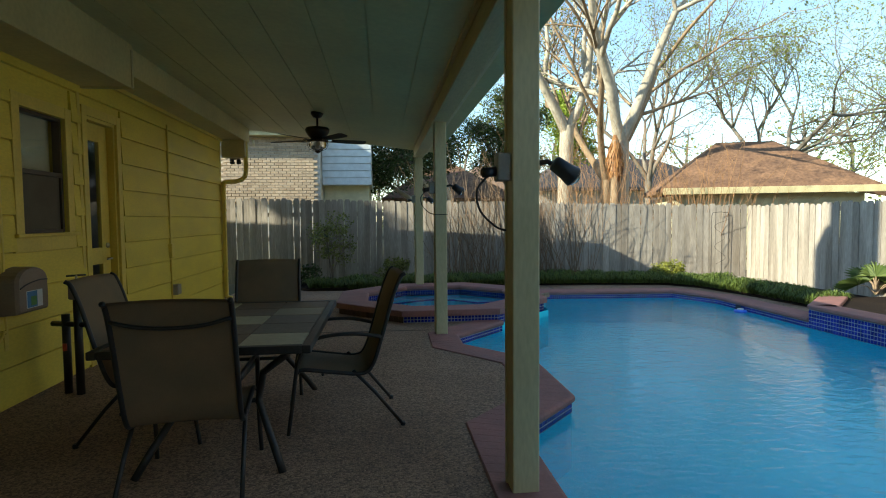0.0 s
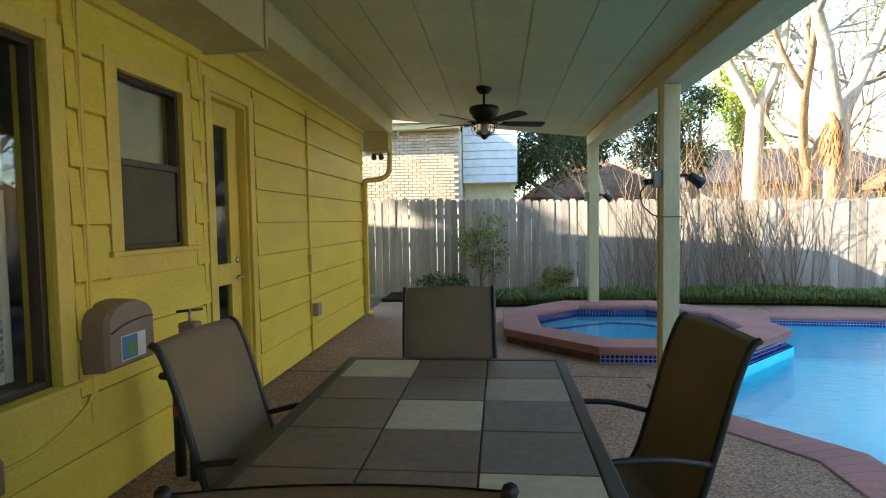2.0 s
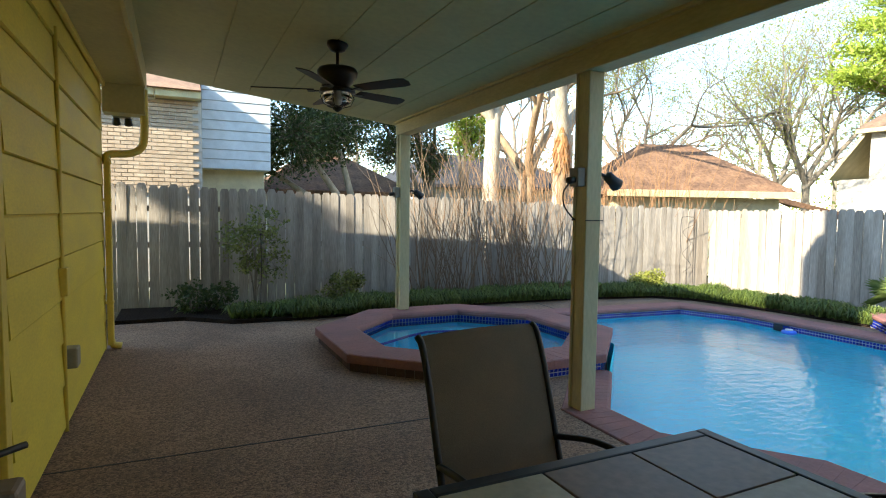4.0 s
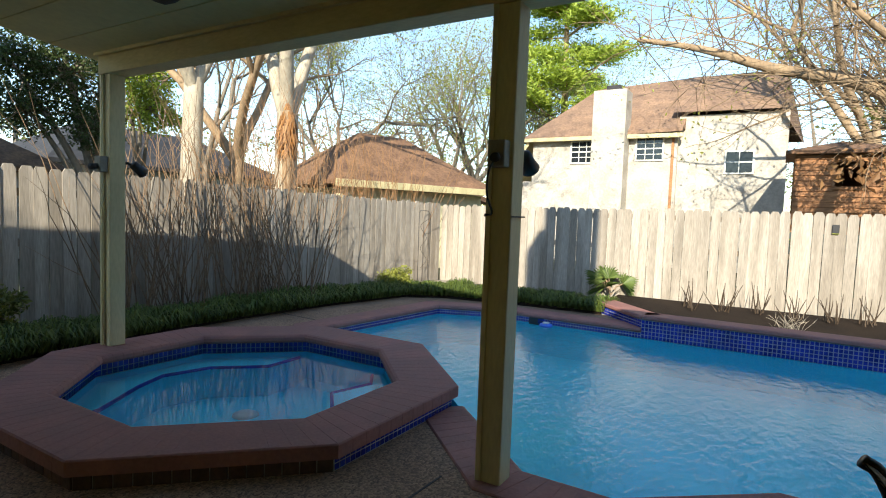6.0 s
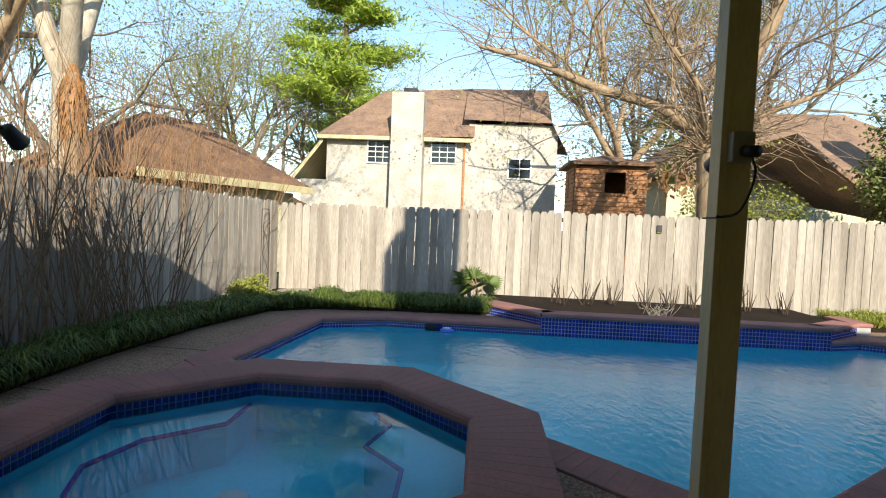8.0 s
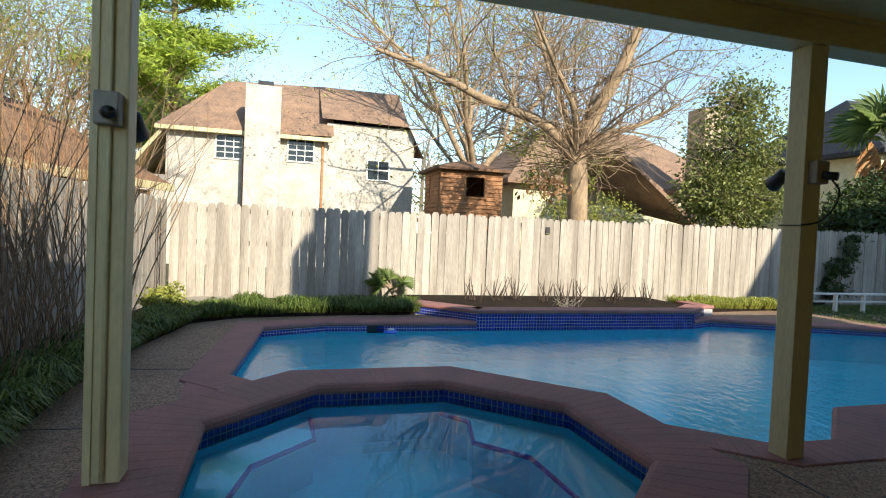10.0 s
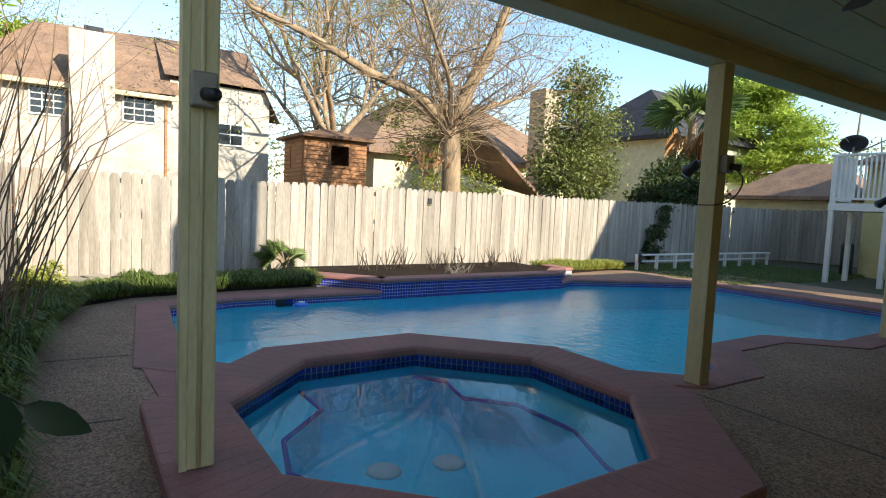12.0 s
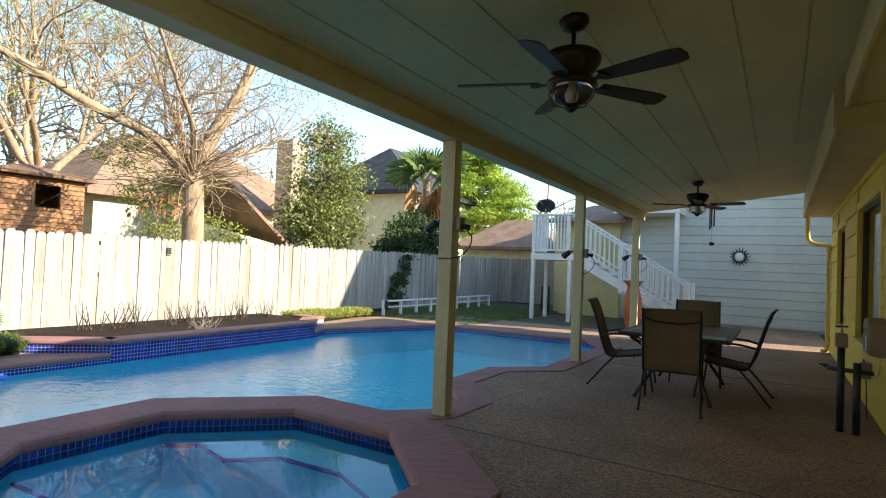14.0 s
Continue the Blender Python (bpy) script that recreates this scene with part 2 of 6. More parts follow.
def finish(bm, name, mat, soft=False):
    bmesh.ops.recalc_face_normals(bm, faces=list(bm.faces)) if len(bm.faces) < 60000 else None
    bm.normal_update()
    if all(abs(f.normal.z) > 0.999 for f in bm.faces) and sum(f.normal.z for f in bm.faces) < 0:
        bmesh.ops.reverse_faces(bm, faces=list(bm.faces))
    if soft:
        smooth(bm)
    me = bpy.data.meshes.new(name)
    bm.to_mesh(me)
    bm.free()
    me.materials.append(mat)
    return me


def part(name, bm, mat, parent, label="", soft=False, at=None):
    ob = new(name, finish(bm, name, mat, soft))
    if at is not None:
        ob.matrix_basis = at
    ob.parent = parent
    if label:
        ob["label"] = label
    return ob


def thing(name, label, category, at=None, group="", kind=""):
    ob = tagged(new(name), label, category, group, kind)
    ob.empty_display_size = 0.1
    if at is not None:
        ob.matrix_basis = at if isinstance(at, Matrix) else Matrix.Translation(at)
    return ob


def solid(name, bm, mat, label, category, kind="structure", soft=False, at=None, group=""):
    ob = tagged(new(name, finish(bm, name, mat, soft)), label, category, group, kind)
    if at is not None:
        ob.matrix_basis = at
    return ob


def offset_loop(loop, d):
    """The loop (counterclockwise) moved outward by d, with mitred corners."""
    out, k = [], len(loop)
    for i in range(k):
        p, a, b = (Vector(loop[j % k]) for j in (i, i - 1, i + 1))
        e, f = (p - a).normalized(), (b - p).normalized()
        n1, n2 = Vector((e.y, -e.x)), Vector((f.y, -f.x))
        m = (n1 + n2)
        out.append(tuple(p + m * (d / max(0.35, m.dot(n1)))))
    return out


# ---------------------------------------------------------------- plan
WALL_X = -1.70
POST_X = 1.88
POST_Y = (-3.03, 0.93, 4.94, 8.80)
ROOF_Y0, ROOF_Y1 = -3.45, 9.06
FENCE_X = 9.36
SPA_C, SPA_OUT, SPA_IN, SPA_Z = (2.10, 7.31), 1.63, 1.20, 0.175
WATER_Z = -0.12


def octagon(r):
    c = r / math.cos(math.pi / 8)
    return [(SPA_C[0] + c * math.cos(math.pi / 8 + k * math.pi / 4), SPA_C[1] + c * math.sin(math.pi / 8 + k * math.pi / 4)) for k in range(8)]


POOL = [(2.05, 4.85), (2.04, 4.32), (2.65, 3.56), (2.65, 2.39), (2.06, 1.76), (2.05, -1.2), (2.55, -1.9), (6.1, -1.88), (7.24, 0.80), (7.04, 1.30),
        (7.04, 5.22), (7.08, 7.45), (6.72, 8.30), (4.28, 8.52), (3.80, 8.05), (3.75, 6.62), (2.80, 5.66)]
POOL_OUT = offset_loop(POOL, 0.34)

# ---------------------------------------------------------------- ground
yard = [(-1.7, -9.2), (9.3, -9.2), (9.3, 11.0), (-1.7, 11.0)]
tub = octagon(SPA_OUT - 0.12)
around_tub = [tub[k] for k in (1, 2, 3, 4, 5, 6)]
solid("ground", filled([[(-300, -300), (300, -300), (300, 300), (-300, 300)], POOL[:14] + around_tub], -0.05), GRASS_GROUND, "dark lawn and bare soil round the houses", "ground")
PATIO = [(-1.72, -9.0), (2.4, -9.0), (2.4, -4.2), (7.6, -4.2), (8.3, -1.6), (8.0, 0.4), (7.75, 5.9), (7.65, 7.4), (7.45, 8.6), (7.0, 9.2), (5.5, 9.5), (4.0, 9.62), (2.6, 9.6), (0.5, 9.4), (-0.3, 9.45), (-0.9, 9.95), (-1.72, 9.95)]
solid("patio", slab([PATIO, POOL_OUT[:14] + around_tub], -0.09, 0.0), AGGREGATE, "exposed-aggregate concrete patio slab", "patio")
# expansion joints of the patio, shallow dark strips
def joint(p, q, w=0.012):
    d = (Vector(q) - Vector(p)).normalized()
    n = Vector((-d.y, d.x)) * w / 2
    a, b = Vector(p), Vector(q)
    return solid("joint", prism(bmesh.new(), [tuple(a - n), tuple(b - n), tuple(b + n), tuple(a + n)], -0.004, 0.003), JOINT, "dark expansion joint in the patio slab", "joint")


for p, q in (((4.55, 8.85), (4.6, 9.55)), ((3.05, 9.0), (3.1, 9.6)), ((1.75, 5.2), (-1.7, 5.3)), ((1.6, 0.62), (-1.7, 0.62)), ((1.7, -3.6), (-1.7, -3.6))):
    joint(p, q)

# ---------------------------------------------------------------- pool
pool = thing("swimming_pool", "freeform swimming pool with blue water, tiled rim and mauve coping", "pool", kind="structure")
bm = bmesh.new()
lo = [bm.verts.new((x, y, -0.60)) for x, y in POOL]
hi = [bm.verts.new((x, y, -0.02)) for x, y in POOL]
bm.faces.new(lo)
for i in range(len(POOL)):
    j = (i + 1) % len(POOL)
    bm.faces.new((lo[i], lo[j], hi[j], hi[i]))
part("basin", bm, PLASTER, pool, "smooth blue plaster basin")
part("water", filled([offset_loop(POOL, -0.002)], WATER_Z), WATER, pool, "rippled clear blue water")


def coping_bricks(parent, a, b, c, d, z, thick, pitch, label):
    """One straight run of coping: a mortar bed and bullnose bricks laid across it. a, b: inner edge; c, d: outer edge."""
    a, b, c, d = (Vector(p) for p in (a, b, c, d))
    count = max(1, round(((b - a).length + (c - d).length) / 2 / pitch))
    gap = 0.0012 / max(0.01, (b - a).length)

    def piece(name, u0, u1, top, inset):
        bm = bmesh.new()
        prof = []
        for u in (u0, u1):
            p, q = a.lerp(b, u), d.lerp(c, u)
            w = (p - q).normalized()
            p = p - w * inset
            r = thick / 2
            ring = [(q + w * inset, z - thick), (q + w * inset, top - 0.008), (q + w * (inset + 0.010), top)]
            for ang in (90, 55, 20, -20, -55, -90):
                pt = p + w * (0.012 + r * math.cos(radians(ang)) - r * 0.4)
                ring.append((pt, top - r + r * math.sin(radians(ang))))
            prof.append([bm.verts.new((x.x, x.y, h)) for x, h in ring])
        m = len(prof[0])
        for t in range(m):
            bm.faces.new((prof[0][t], prof[0][(t + 1) % m], prof[1][(t + 1) % m], prof[1][t]))
        bm.faces.new(prof[0])
        bm.faces.new(list(reversed(prof[1])))
        part(name, bm, COPING, parent, label if name == "mortar_bed" else "")

    piece("mortar_bed", 0.0, 1.0, z - 0.0014, 0.0015)
    for k in range(count):
        piece("coping_brick", k / count + gap, (k + 1) / count - gap, z, 0.0)


def coping_ring(parent, inner, outer, z, thick, pitch, label, skip=()):
    for i in range(len(inner)):
        j = (i + 1) % len(inner)
        if i not in skip:
            coping_bricks(parent, inner[i], inner[j], outer[j], outer[i], z, thick, pitch, label)


coping_ring(pool, POOL, POOL_OUT, 0.012, 0.07, 0.105, "mauve painted mortar bed of the coping", (9, 14, 15))
part("coping_filler", slab([[(4.30, 8.53), (3.79, 8.06), (3.2, 8.2), (2.9, 8.75), (4.30, 8.82)]], -0.06, 0.006), COPING, pool, "mauve painted coping filling beside the hot tub")
solid("patio_corner", slab([[(2.0, 8.74), (2.72, 8.72), (3.45, 8.12), (3.8, 8.0), (4.35, 8.5), (4.4, 9.0), (2.0, 9.2)]], -0.09, -0.004), AGGREGATE, "exposed-aggregate slab between the hot tub and the pool", "patio")


def wall_tiles(parent, a, b, z0, z1, size=0.05, gap=0.009, facing=1, most=400):
    """Small glazed tiles, each raised out of a strip of grout, in a band from a to b. One joined sheet."""
    a, b = Vector(a), Vector(b)
    d = b - a
    length, d = d.length, d.normalized()
    n = Vector((-d.y, d.x)) * facing
    rows = max(1, round((z1 - z0) / size))
    cols = max(1, round(length / size))
    sx, sz = length / cols, (z1 - z0) / rows
    bm = bmesh.new()
    for r in range(rows):
        for c in range(cols):
            u0, u1, w0, w1 = c * sx + gap / 2, (c + 1) * sx - gap / 2, z0 + r * sz + gap / 2, z0 + (r + 1) * sz - gap / 2
            f = [a + d * u + n * 0.007 for u in (u0, u1)]
            g = [a + d * u + n * 0.003 for u in (u0 - 0.001, u1 + 0.001)]
            v = [bm.verts.new((p.x, p.y, h)) for p, h in ((f[0], w0), (f[1], w0), (f[1], w1), (f[0], w1), (g[0], w0 - .001), (g[1], w0 - .001), (g[1], w1 + .001), (g[0], w1 + .001))]
            for q in ((0, 1, 2, 3), (0, 4, 5, 1), (1, 5, 6, 2), (2, 6, 7, 3), (3, 7, 4, 0)):
                bm.faces.new([v[i] for i in q])
    grout = bmesh.new()
    p = [a + n * 0.004, b + n * 0.004, b - n * 0.02, a - n * 0.02]
    prism(grout, [tuple(x) for x in p], z0 - 0.004, z1 + 0.004)
    part("grout", grout, GROUT, parent, "pale grout bed")
    me = bpy.data.meshes.new("tile_band")
    bm.to_mesh(me)
    bm.free()
    me.materials.append(TILE)
    ob = new("tile_band", me)
    ob.parent = parent
    tagged(ob, "cobalt blue mosaic tiles", kind="stuff")
    return ob


for i in range(len(POOL)):
    if i not in (9, 13, 14, 15):
        wall_tiles(pool, POOL[i], POOL[(i + 1) % len(POOL)], -0.135, -0.06, 0.04)

# raised planter wall with its own coping over the pool
weir = thing("raised_planter_wall", "raised planter wall faced with cobalt blue mosaic tile", "wall", kind="structure")
WALL_LINE = [(7.62, 0.60), (7.04, 1.30), (7.04, 5.22), (8.0, 6.12)]
WEIR_TOP = 0.185
for a, b in zip(WALL_LINE, WALL_LINE[1:]):
    a, b = Vector(a), Vector(b)
    d = (b - a).normalized()
    n = Vector((d.y, -d.x))
    out = prism(bmesh.new(), [tuple(a), tuple(b), tuple(b + n * 0.25), tuple(a + n * 0.25)], -0.14 if d.y > 0.95 else -0.05, WEIR_TOP - 0.06)
    part("core", out, GROUT, weir)
    wall_tiles(weir, a, b, -0.135 if d.y > 0.95 else 0.0, WEIR_TOP - 0.065, 0.047)
    e = d * 0.05
    cap = prism(bmesh.new(), [tuple(a - n * 0.03), tuple(b - n * 0.03), tuple(b + n * 0.33), tuple(a + n * 0.33)], WEIR_TOP - 0.062, WEIR_TOP)
    part("cap", bevelled(cap, 0.02, 3), COPING, weir, "mauve painted rounded cap")
part("corner_cap", prism(bmesh.new(), [(7.02, 5.18), (7.36, 5.05), (7.44, 5.23), (7.32, 5.40), (7.08, 5.27)], WEIR_TOP - 0.06, WEIR_TOP - 0.003), COPING, weir, "mauve painted corner of the cap")
part("return_cap", rbox(7.62, 0.36, WEIR_TOP - 0.06, 8.3, 0.68, WEIR_TOP + 0.002, 0.02), COPING, weir)
part("return_wall", boxes((7.64, 0.39, -0.1, 8.28, 0.65, WEIR_TOP - 0.06)), GROUT, weir)

# planting beds
BED_BACK = [(7.38, 1.4), (7.38, 5.1), (8.1, 5.95), (7.78, 6.0), (7.67, 7.4), (7.47, 8.62), (7.02, 9.22), (5.5, 9.52), (4.0, 9.64), (2.6, 9.62), (0.5, 9.42), (-0.28, 9.47), (-0.88, 9.97), (-1.72, 9.97), (-1.72, 11.0), (9.3, 9.9), (9.3, -4.3), (8.3, -1.6), (8.2, 0.67)]
bm = slab([BED_BACK], -0.1, 0.05)
solid("planting_bed", bm, MULCH, "dark mulched planting bed along the fence", "bed")
bm = slab([[(7.75, 0.66), (9.3, 0.66), (9.3, 6.1), (8.15, 6.05), (7.34, 5.2), (7.34, 1.35)]], 0.02, 0.135)
solid("raised_bed", bm, MULCH, "dark bare soil in the raised planter", "bed")

# ---------------------------------------------------------------- spa
BRICK_DARK = material("dark_brown_brick", (0.14, 0.075, 0.055), 0.85, vary=0.2, scale=4, fine=40, bump=0.4, per_piece=0.2)
spa = thing("hot_tub", "octagonal built-in hot tub with wide mauve coping and blue tile", "hot tub", kind="structure")
OUT, INN = octagon(SPA_OUT), octagon(SPA_IN)
coping_ring(spa, INN, OUT, SPA_Z, 0.085, 0.105, "mauve painted mortar bed of the wide coping")
for i in range(8):
    a, b = Vector(octagon(SPA_OUT - 0.05)[i]), Vector(octagon(SPA_OUT - 0.05)[(i + 1) % 8])
    n = (Vector(SPA_C) - (a + b) / 2).normalized()
    part("side", prism(bmesh.new(), [tuple(a), tuple(b), tuple(b + n * 0.3), tuple(a + n * 0.3)], -1.0, SPA_Z - 0.086), GROUT, spa)
    if (a.x + b.x) / 2 > 1.9:
        wall_tiles(spa, a, b, -0.135 if (a.x + b.x) / 2 > 2.9 else 0.002, SPA_Z - 0.09, 0.047, facing=-1)
    else:
        m, n2 = (b - a) / 14, (a + b) / 2 - Vector(SPA_C)
        n2 = n2.normalized() * 0.012
        for k in range(14):
            q, r = a + m * (k + 0.04), a + m * (k + 0.96)
            part("brick", prism(bmesh.new(), [tuple(q), tuple(r), tuple(r + n2), tuple(q + n2)], 0.002, SPA_Z - 0.088), BRICK_DARK, spa)
    a, b = Vector(octagon(SPA_IN + 0.03)[i]), Vector(octagon(SPA_IN + 0.03)[(i + 1) % 8])
    wall_tiles(spa, a, b, SPA_Z - 0.19, SPA_Z - 0.088, 0.047)
NAVY = material("navy_tile_line", (0.015, 0.06, 0.50), 0.6, vary=0.15, bump=0.0)
SPA_FLOOR, BENCH_Z = -0.36, -0.07
bm = bmesh.new()
rings = [[bm.verts.new((x, y, z)) for x, y in octagon(SPA_IN + d)] for d, z in ((0.03, SPA_Z - 0.09), (0.02, SPA_FLOOR + 0.06), (-0.04, SPA_FLOOR))]
for a, b in zip(rings, rings[1:]):
    for k in range(8):
        bm.faces.new((a[k], a[(k + 1) % 8], b[(k + 1) % 8], b[k]))
bm.faces.new(rings[-1])
part("basin", bm, SPA_PLASTER, spa, "pale blue plaster basin")
# two benches with winding front edges, each with a dark tile line
BENCH_EDGES = (((3.25, 7.84), (2.83, 7.83), (2.46, 8.21), (2.05, 8.31), (1.75, 8.18), (1.28, 7.88), (0.98, 7.80)),
               ((1.00, 6.80), (1.30, 6.72), (1.75, 6.50), (2.30, 6.52), (2.60, 6.80), (3.00, 6.70), (3.22, 6.86)))
for edge, side in zip(BENCH_EDGES, (1, -1)):
    back = [(x, y) for x, y in octagon(SPA_IN + 0.015) if (y - SPA_C[1]) * side > 0.3]
    back.sort(key=lambda p: p[0] * side)
    line = list(edge)
    part("bench", slab([line + back], SPA_FLOOR - 0.01, BENCH_Z), SPA_PLASTER, spa, "pale blue plaster bench")
    part("bench_trim", tubes(([(x, y, BENCH_Z + 0.002) for x, y in edge], 0.016, 6)), NAVY, spa, "dark blue tile line on the bench edge")
for x, y in ((2.36, 7.58), (2.26, 7.14)):
    part("drain_cover", lathe([(0.0, SPA_FLOOR + 0.03), (0.08, SPA_FLOOR + 0.026), (0.11, SPA_FLOOR + 0.012), (0.115, SPA_FLOOR - 0.004)], 24, (x, y, 0)), WHITE, spa, "round pale drain cover", soft=True)
part("water", filled([octagon(SPA_IN + 0.025)], SPA_Z - 0.13), SPA_WATER, spa, "still clear blue water")

# ---------------------------------------------------------------- house walls
def lap_siding(parent, along, at, lo, hi, z0, z1, mat, openings=(), expo=0.29, face=1, thick=0.034, name="siding_board", most=10**6):
    """Horizontal lap boards on a wall that runs along 'along' ('x' or 'y') at the coordinate 'at'."""
    k = 0
    z = z0
    while z < z1 - 0.01:
        top = min(z + expo - 0.011, z1)
        cuts = [(lo, hi)]
        for o0, o1, p0, p1 in openings:
            if p0 < top - 0.02 and p1 > z + 0.02:
                cuts = [c for a, b in cuts for c in ((a, min(b, o0)), (max(a, o1), b)) if c[1] - c[0] > 0.03]
        for a, b in cuts:
            bm = bmesh.new()
            prof = ((0.0, z), (thick * 0.6, z - 0.001), (thick, z + 0.004), (thick * 0.55, top), (0.0, top))
            e = [[bm.verts.new((at + face * d, u, h) if along == "y" else (u, at + face * d, h)) for d, h in prof] for u in (a, b)]
            for i in range(5):
                bm.faces.new((e[0][i], e[0][(i + 1) % 5], e[1][(i + 1) % 5], e[1][i]))
            bm.faces.new(e[0])
            bm.faces.new(list(reversed(e[1])))
            part(name, bm, mat, parent)
        z += expo
        k += 1


def wall_with_holes(along, at, depth, lo, hi, z0, z1, openings):
    """A thick wall, cut into blocks round its openings."""
    bm = bmesh.new()
    us = sorted({lo, hi, *[o[0] for o in openings], *[o[1] for o in openings]})
    for a, b in zip(us, us[1:]):
        mid = (a + b) / 2
        spans = [(z0, z1)]
        for o0, o1, p0, p1 in openings:
            if o0 < mid < o1:
                spans = [s for c, d in spans for s in ((c, min(d, p0)), (max(c, p1), d)) if s[1] - s[0] > 0.005]
        for c, d in spans:
            if along == "y":
                box(bm, min(at, at + depth), a, c, max(at, at + depth), b, d)
            else:
                box(bm, a, min(at, at + depth), c, b, max(at, at + depth), d)
    return bm


WIN_BIG = (0.42, 2.44, 0.70, 2.35)
WIN_SMALL = (2.93, 3.58, 1.33, 2.35)
DOOR = (3.96, 4.58, 0.02, 2.46)
WIN_FAR = (-2.55, -1.2, 0.66, 2.30)
OPEN = (WIN_BIG, WIN_SMALL, DOOR, WIN_FAR)
HOUSE_Y0, HOUSE_Y1 = -3.9, 8.55
wall = solid("wall_house", wall_with_holes("y", WALL_X, -0.16, HOUSE_Y0, HOUSE_Y1, -0.05, 3.3, OPEN), YELLOW, "yellow painted wood-sided house wall", "wall")
lap_siding(wall, "y", WALL_X, HOUSE_Y0, HOUSE_Y1, 0.03, 2.9, YELLOW, [(a - 0.11, b + 0.11, c - 0.12, d + 0.11) for a, b, c, d in OPEN])
# trims round the openings
def casing(parent, o, w=0.10, t=0.03, sill=True):
    a, b, c, d = o
    x0, x1 = WALL_X + 0.001, WALL_X + t
    part("side_casing", rbox(x0, a - w, c - 0.02, x1, a, d + w, 0.004), YELLOW_TRIM, parent)
    part("side_casing", rbox(x0, b, c - 0.02, x1, b + w, d + w, 0.004), YELLOW_TRIM, parent)
    part("head_casing", rbox(x0, a, d, x1 - 0.002, b, d + w, 0.004), YELLOW_TRIM, parent)
    if sill:
        part("apron", rbox(x0, a - w - 0.02, c - 0.15, x1 - 0.004, b + w + 0.02, c - 0.025, 0.004), YELLOW_TRIM, parent)
        part("window_sill", rbox(x0, a - w - 0.03, c - 0.03, x1 + 0.03, b + w + 0.03, c, 0.006), YELLOW_TRIM, parent)


BRONZE = material("dark_bronze_frame", (0.07, 0.05, 0.035), 0.4, metal=0.3, vary=0.1, bump=0.05)
CLEAR = pane_material("window_glass", (0.93, 0.95, 0.93))
BLIND = material("blind_slats", (0.72, 0.71, 0.64), 0.6, vary=0.05, bump=0.03)
SHADE = material("window_shade_cloth", (0.62, 0.57, 0.45), 0.9, vary=0.05, scale=8, fine=120, bump=0.1)
SCREEN = material("insect_screen", (0.12, 0.10, 0.07), 0.8, vary=0.1, fine=200, bump=0.1)
ROOM = material("dim_room", (0.30, 0.27, 0.22), 0.9, vary=0.1, bump=0.0)
STEEL = material("brushed_steel", (0.55, 0.53, 0.50), 0.3, metal=1.0, vary=0.05, bump=0.02)
DARK = material("dark_plastic", (0.02, 0.02, 0.022), 0.45, vary=0.15, bump=0.05)

solid("room_behind", boxes((-4.6, -3.0, -0.02, -4.5, 8.3, 2.9), (-4.5, -3.0, -0.04, -1.9, 8.3, -0.02), (-4.5, -3.0, 2.8, -1.9, 8.3, 2.9), (-4.5, -3.1, -0.02, -1.9, -3.0, 2.9), (-4.5, 8.3, -0.02, -1.9, 8.4, 2.9)), ROOM, "dim interior behind the windows", "room")


def big_window(o, name):
    a, b, c, d = o
    w = thing(name, "large dark-framed house window with white plantation shutters inside", "window", kind="structure")
    casing(w, o)
    x = WALL_X
    for bx in ((x - 0.10, a, c, x - 0.03, a + 0.035, d), (x - 0.10, b - 0.035, c, x - 0.03, b, d), (x - 0.10, a + 0.035, d - 0.035, x - 0.03, b - 0.035, d), (x - 0.10, a + 0.035, c, x - 0.03, b - 0.035, c + 0.035)):
        part("window_frame", rbox(*bx, 0.004), BRONZE, w, "dark bronze frame")
    g = part("pane", boxes((x - 0.070, a + 0.03, c + 0.03, x - 0.064, b - 0.03, d - 0.03)), CLEAR, w, "reflective clear glass")
    g.visible_shadow = False
    # shutters: four leaves of louvres in two tiers
    n = 4
    step = (b - a - 0.1) / n
    xs = x - 0.19
    for k in range(n):
        u0 = a + 0.05 + k * step
        for z0, z1 in ((c + 0.04, c + 0.95), (c + 0.97, d - 0.04)):
            leaf = part("shutter", bevelled(boxes((xs - .012, u0 + .004, z0, xs + .012, u0 + .05, z1), (xs - .012, u0 + step - .05, z0, xs + .012, u0 + step - .004, z1),
                                                  (xs - .012, u0 + .05, z0, xs + .012, u0 + step - .05, z0 + .06), (xs - .012, u0 + .05, z1 - .06, xs + .012, u0 + step - .05, z1)), 0.003), BLIND, w, "white shutter leaf")
            m = bmesh.new()
            zz = z0 + 0.08
            while zz < z1 - 0.07:
                v = box(m, -0.003, u0 + .052, -0.022, 0.003, u0 + step - .052, 0.022)
                bmesh.ops.rotate(m, verts=v, cent=(0, 0, 0), matrix=Matrix.Rotation(radians(38), 3, "Y"))
                bmesh.ops.translate(m, verts=v, vec=(xs, 0, zz))
                zz += 0.036
            part("louvre", m, BLIND, leaf)
    return w


big_window(WIN_BIG, "window_1")
big_window(WIN_FAR, "window_3")

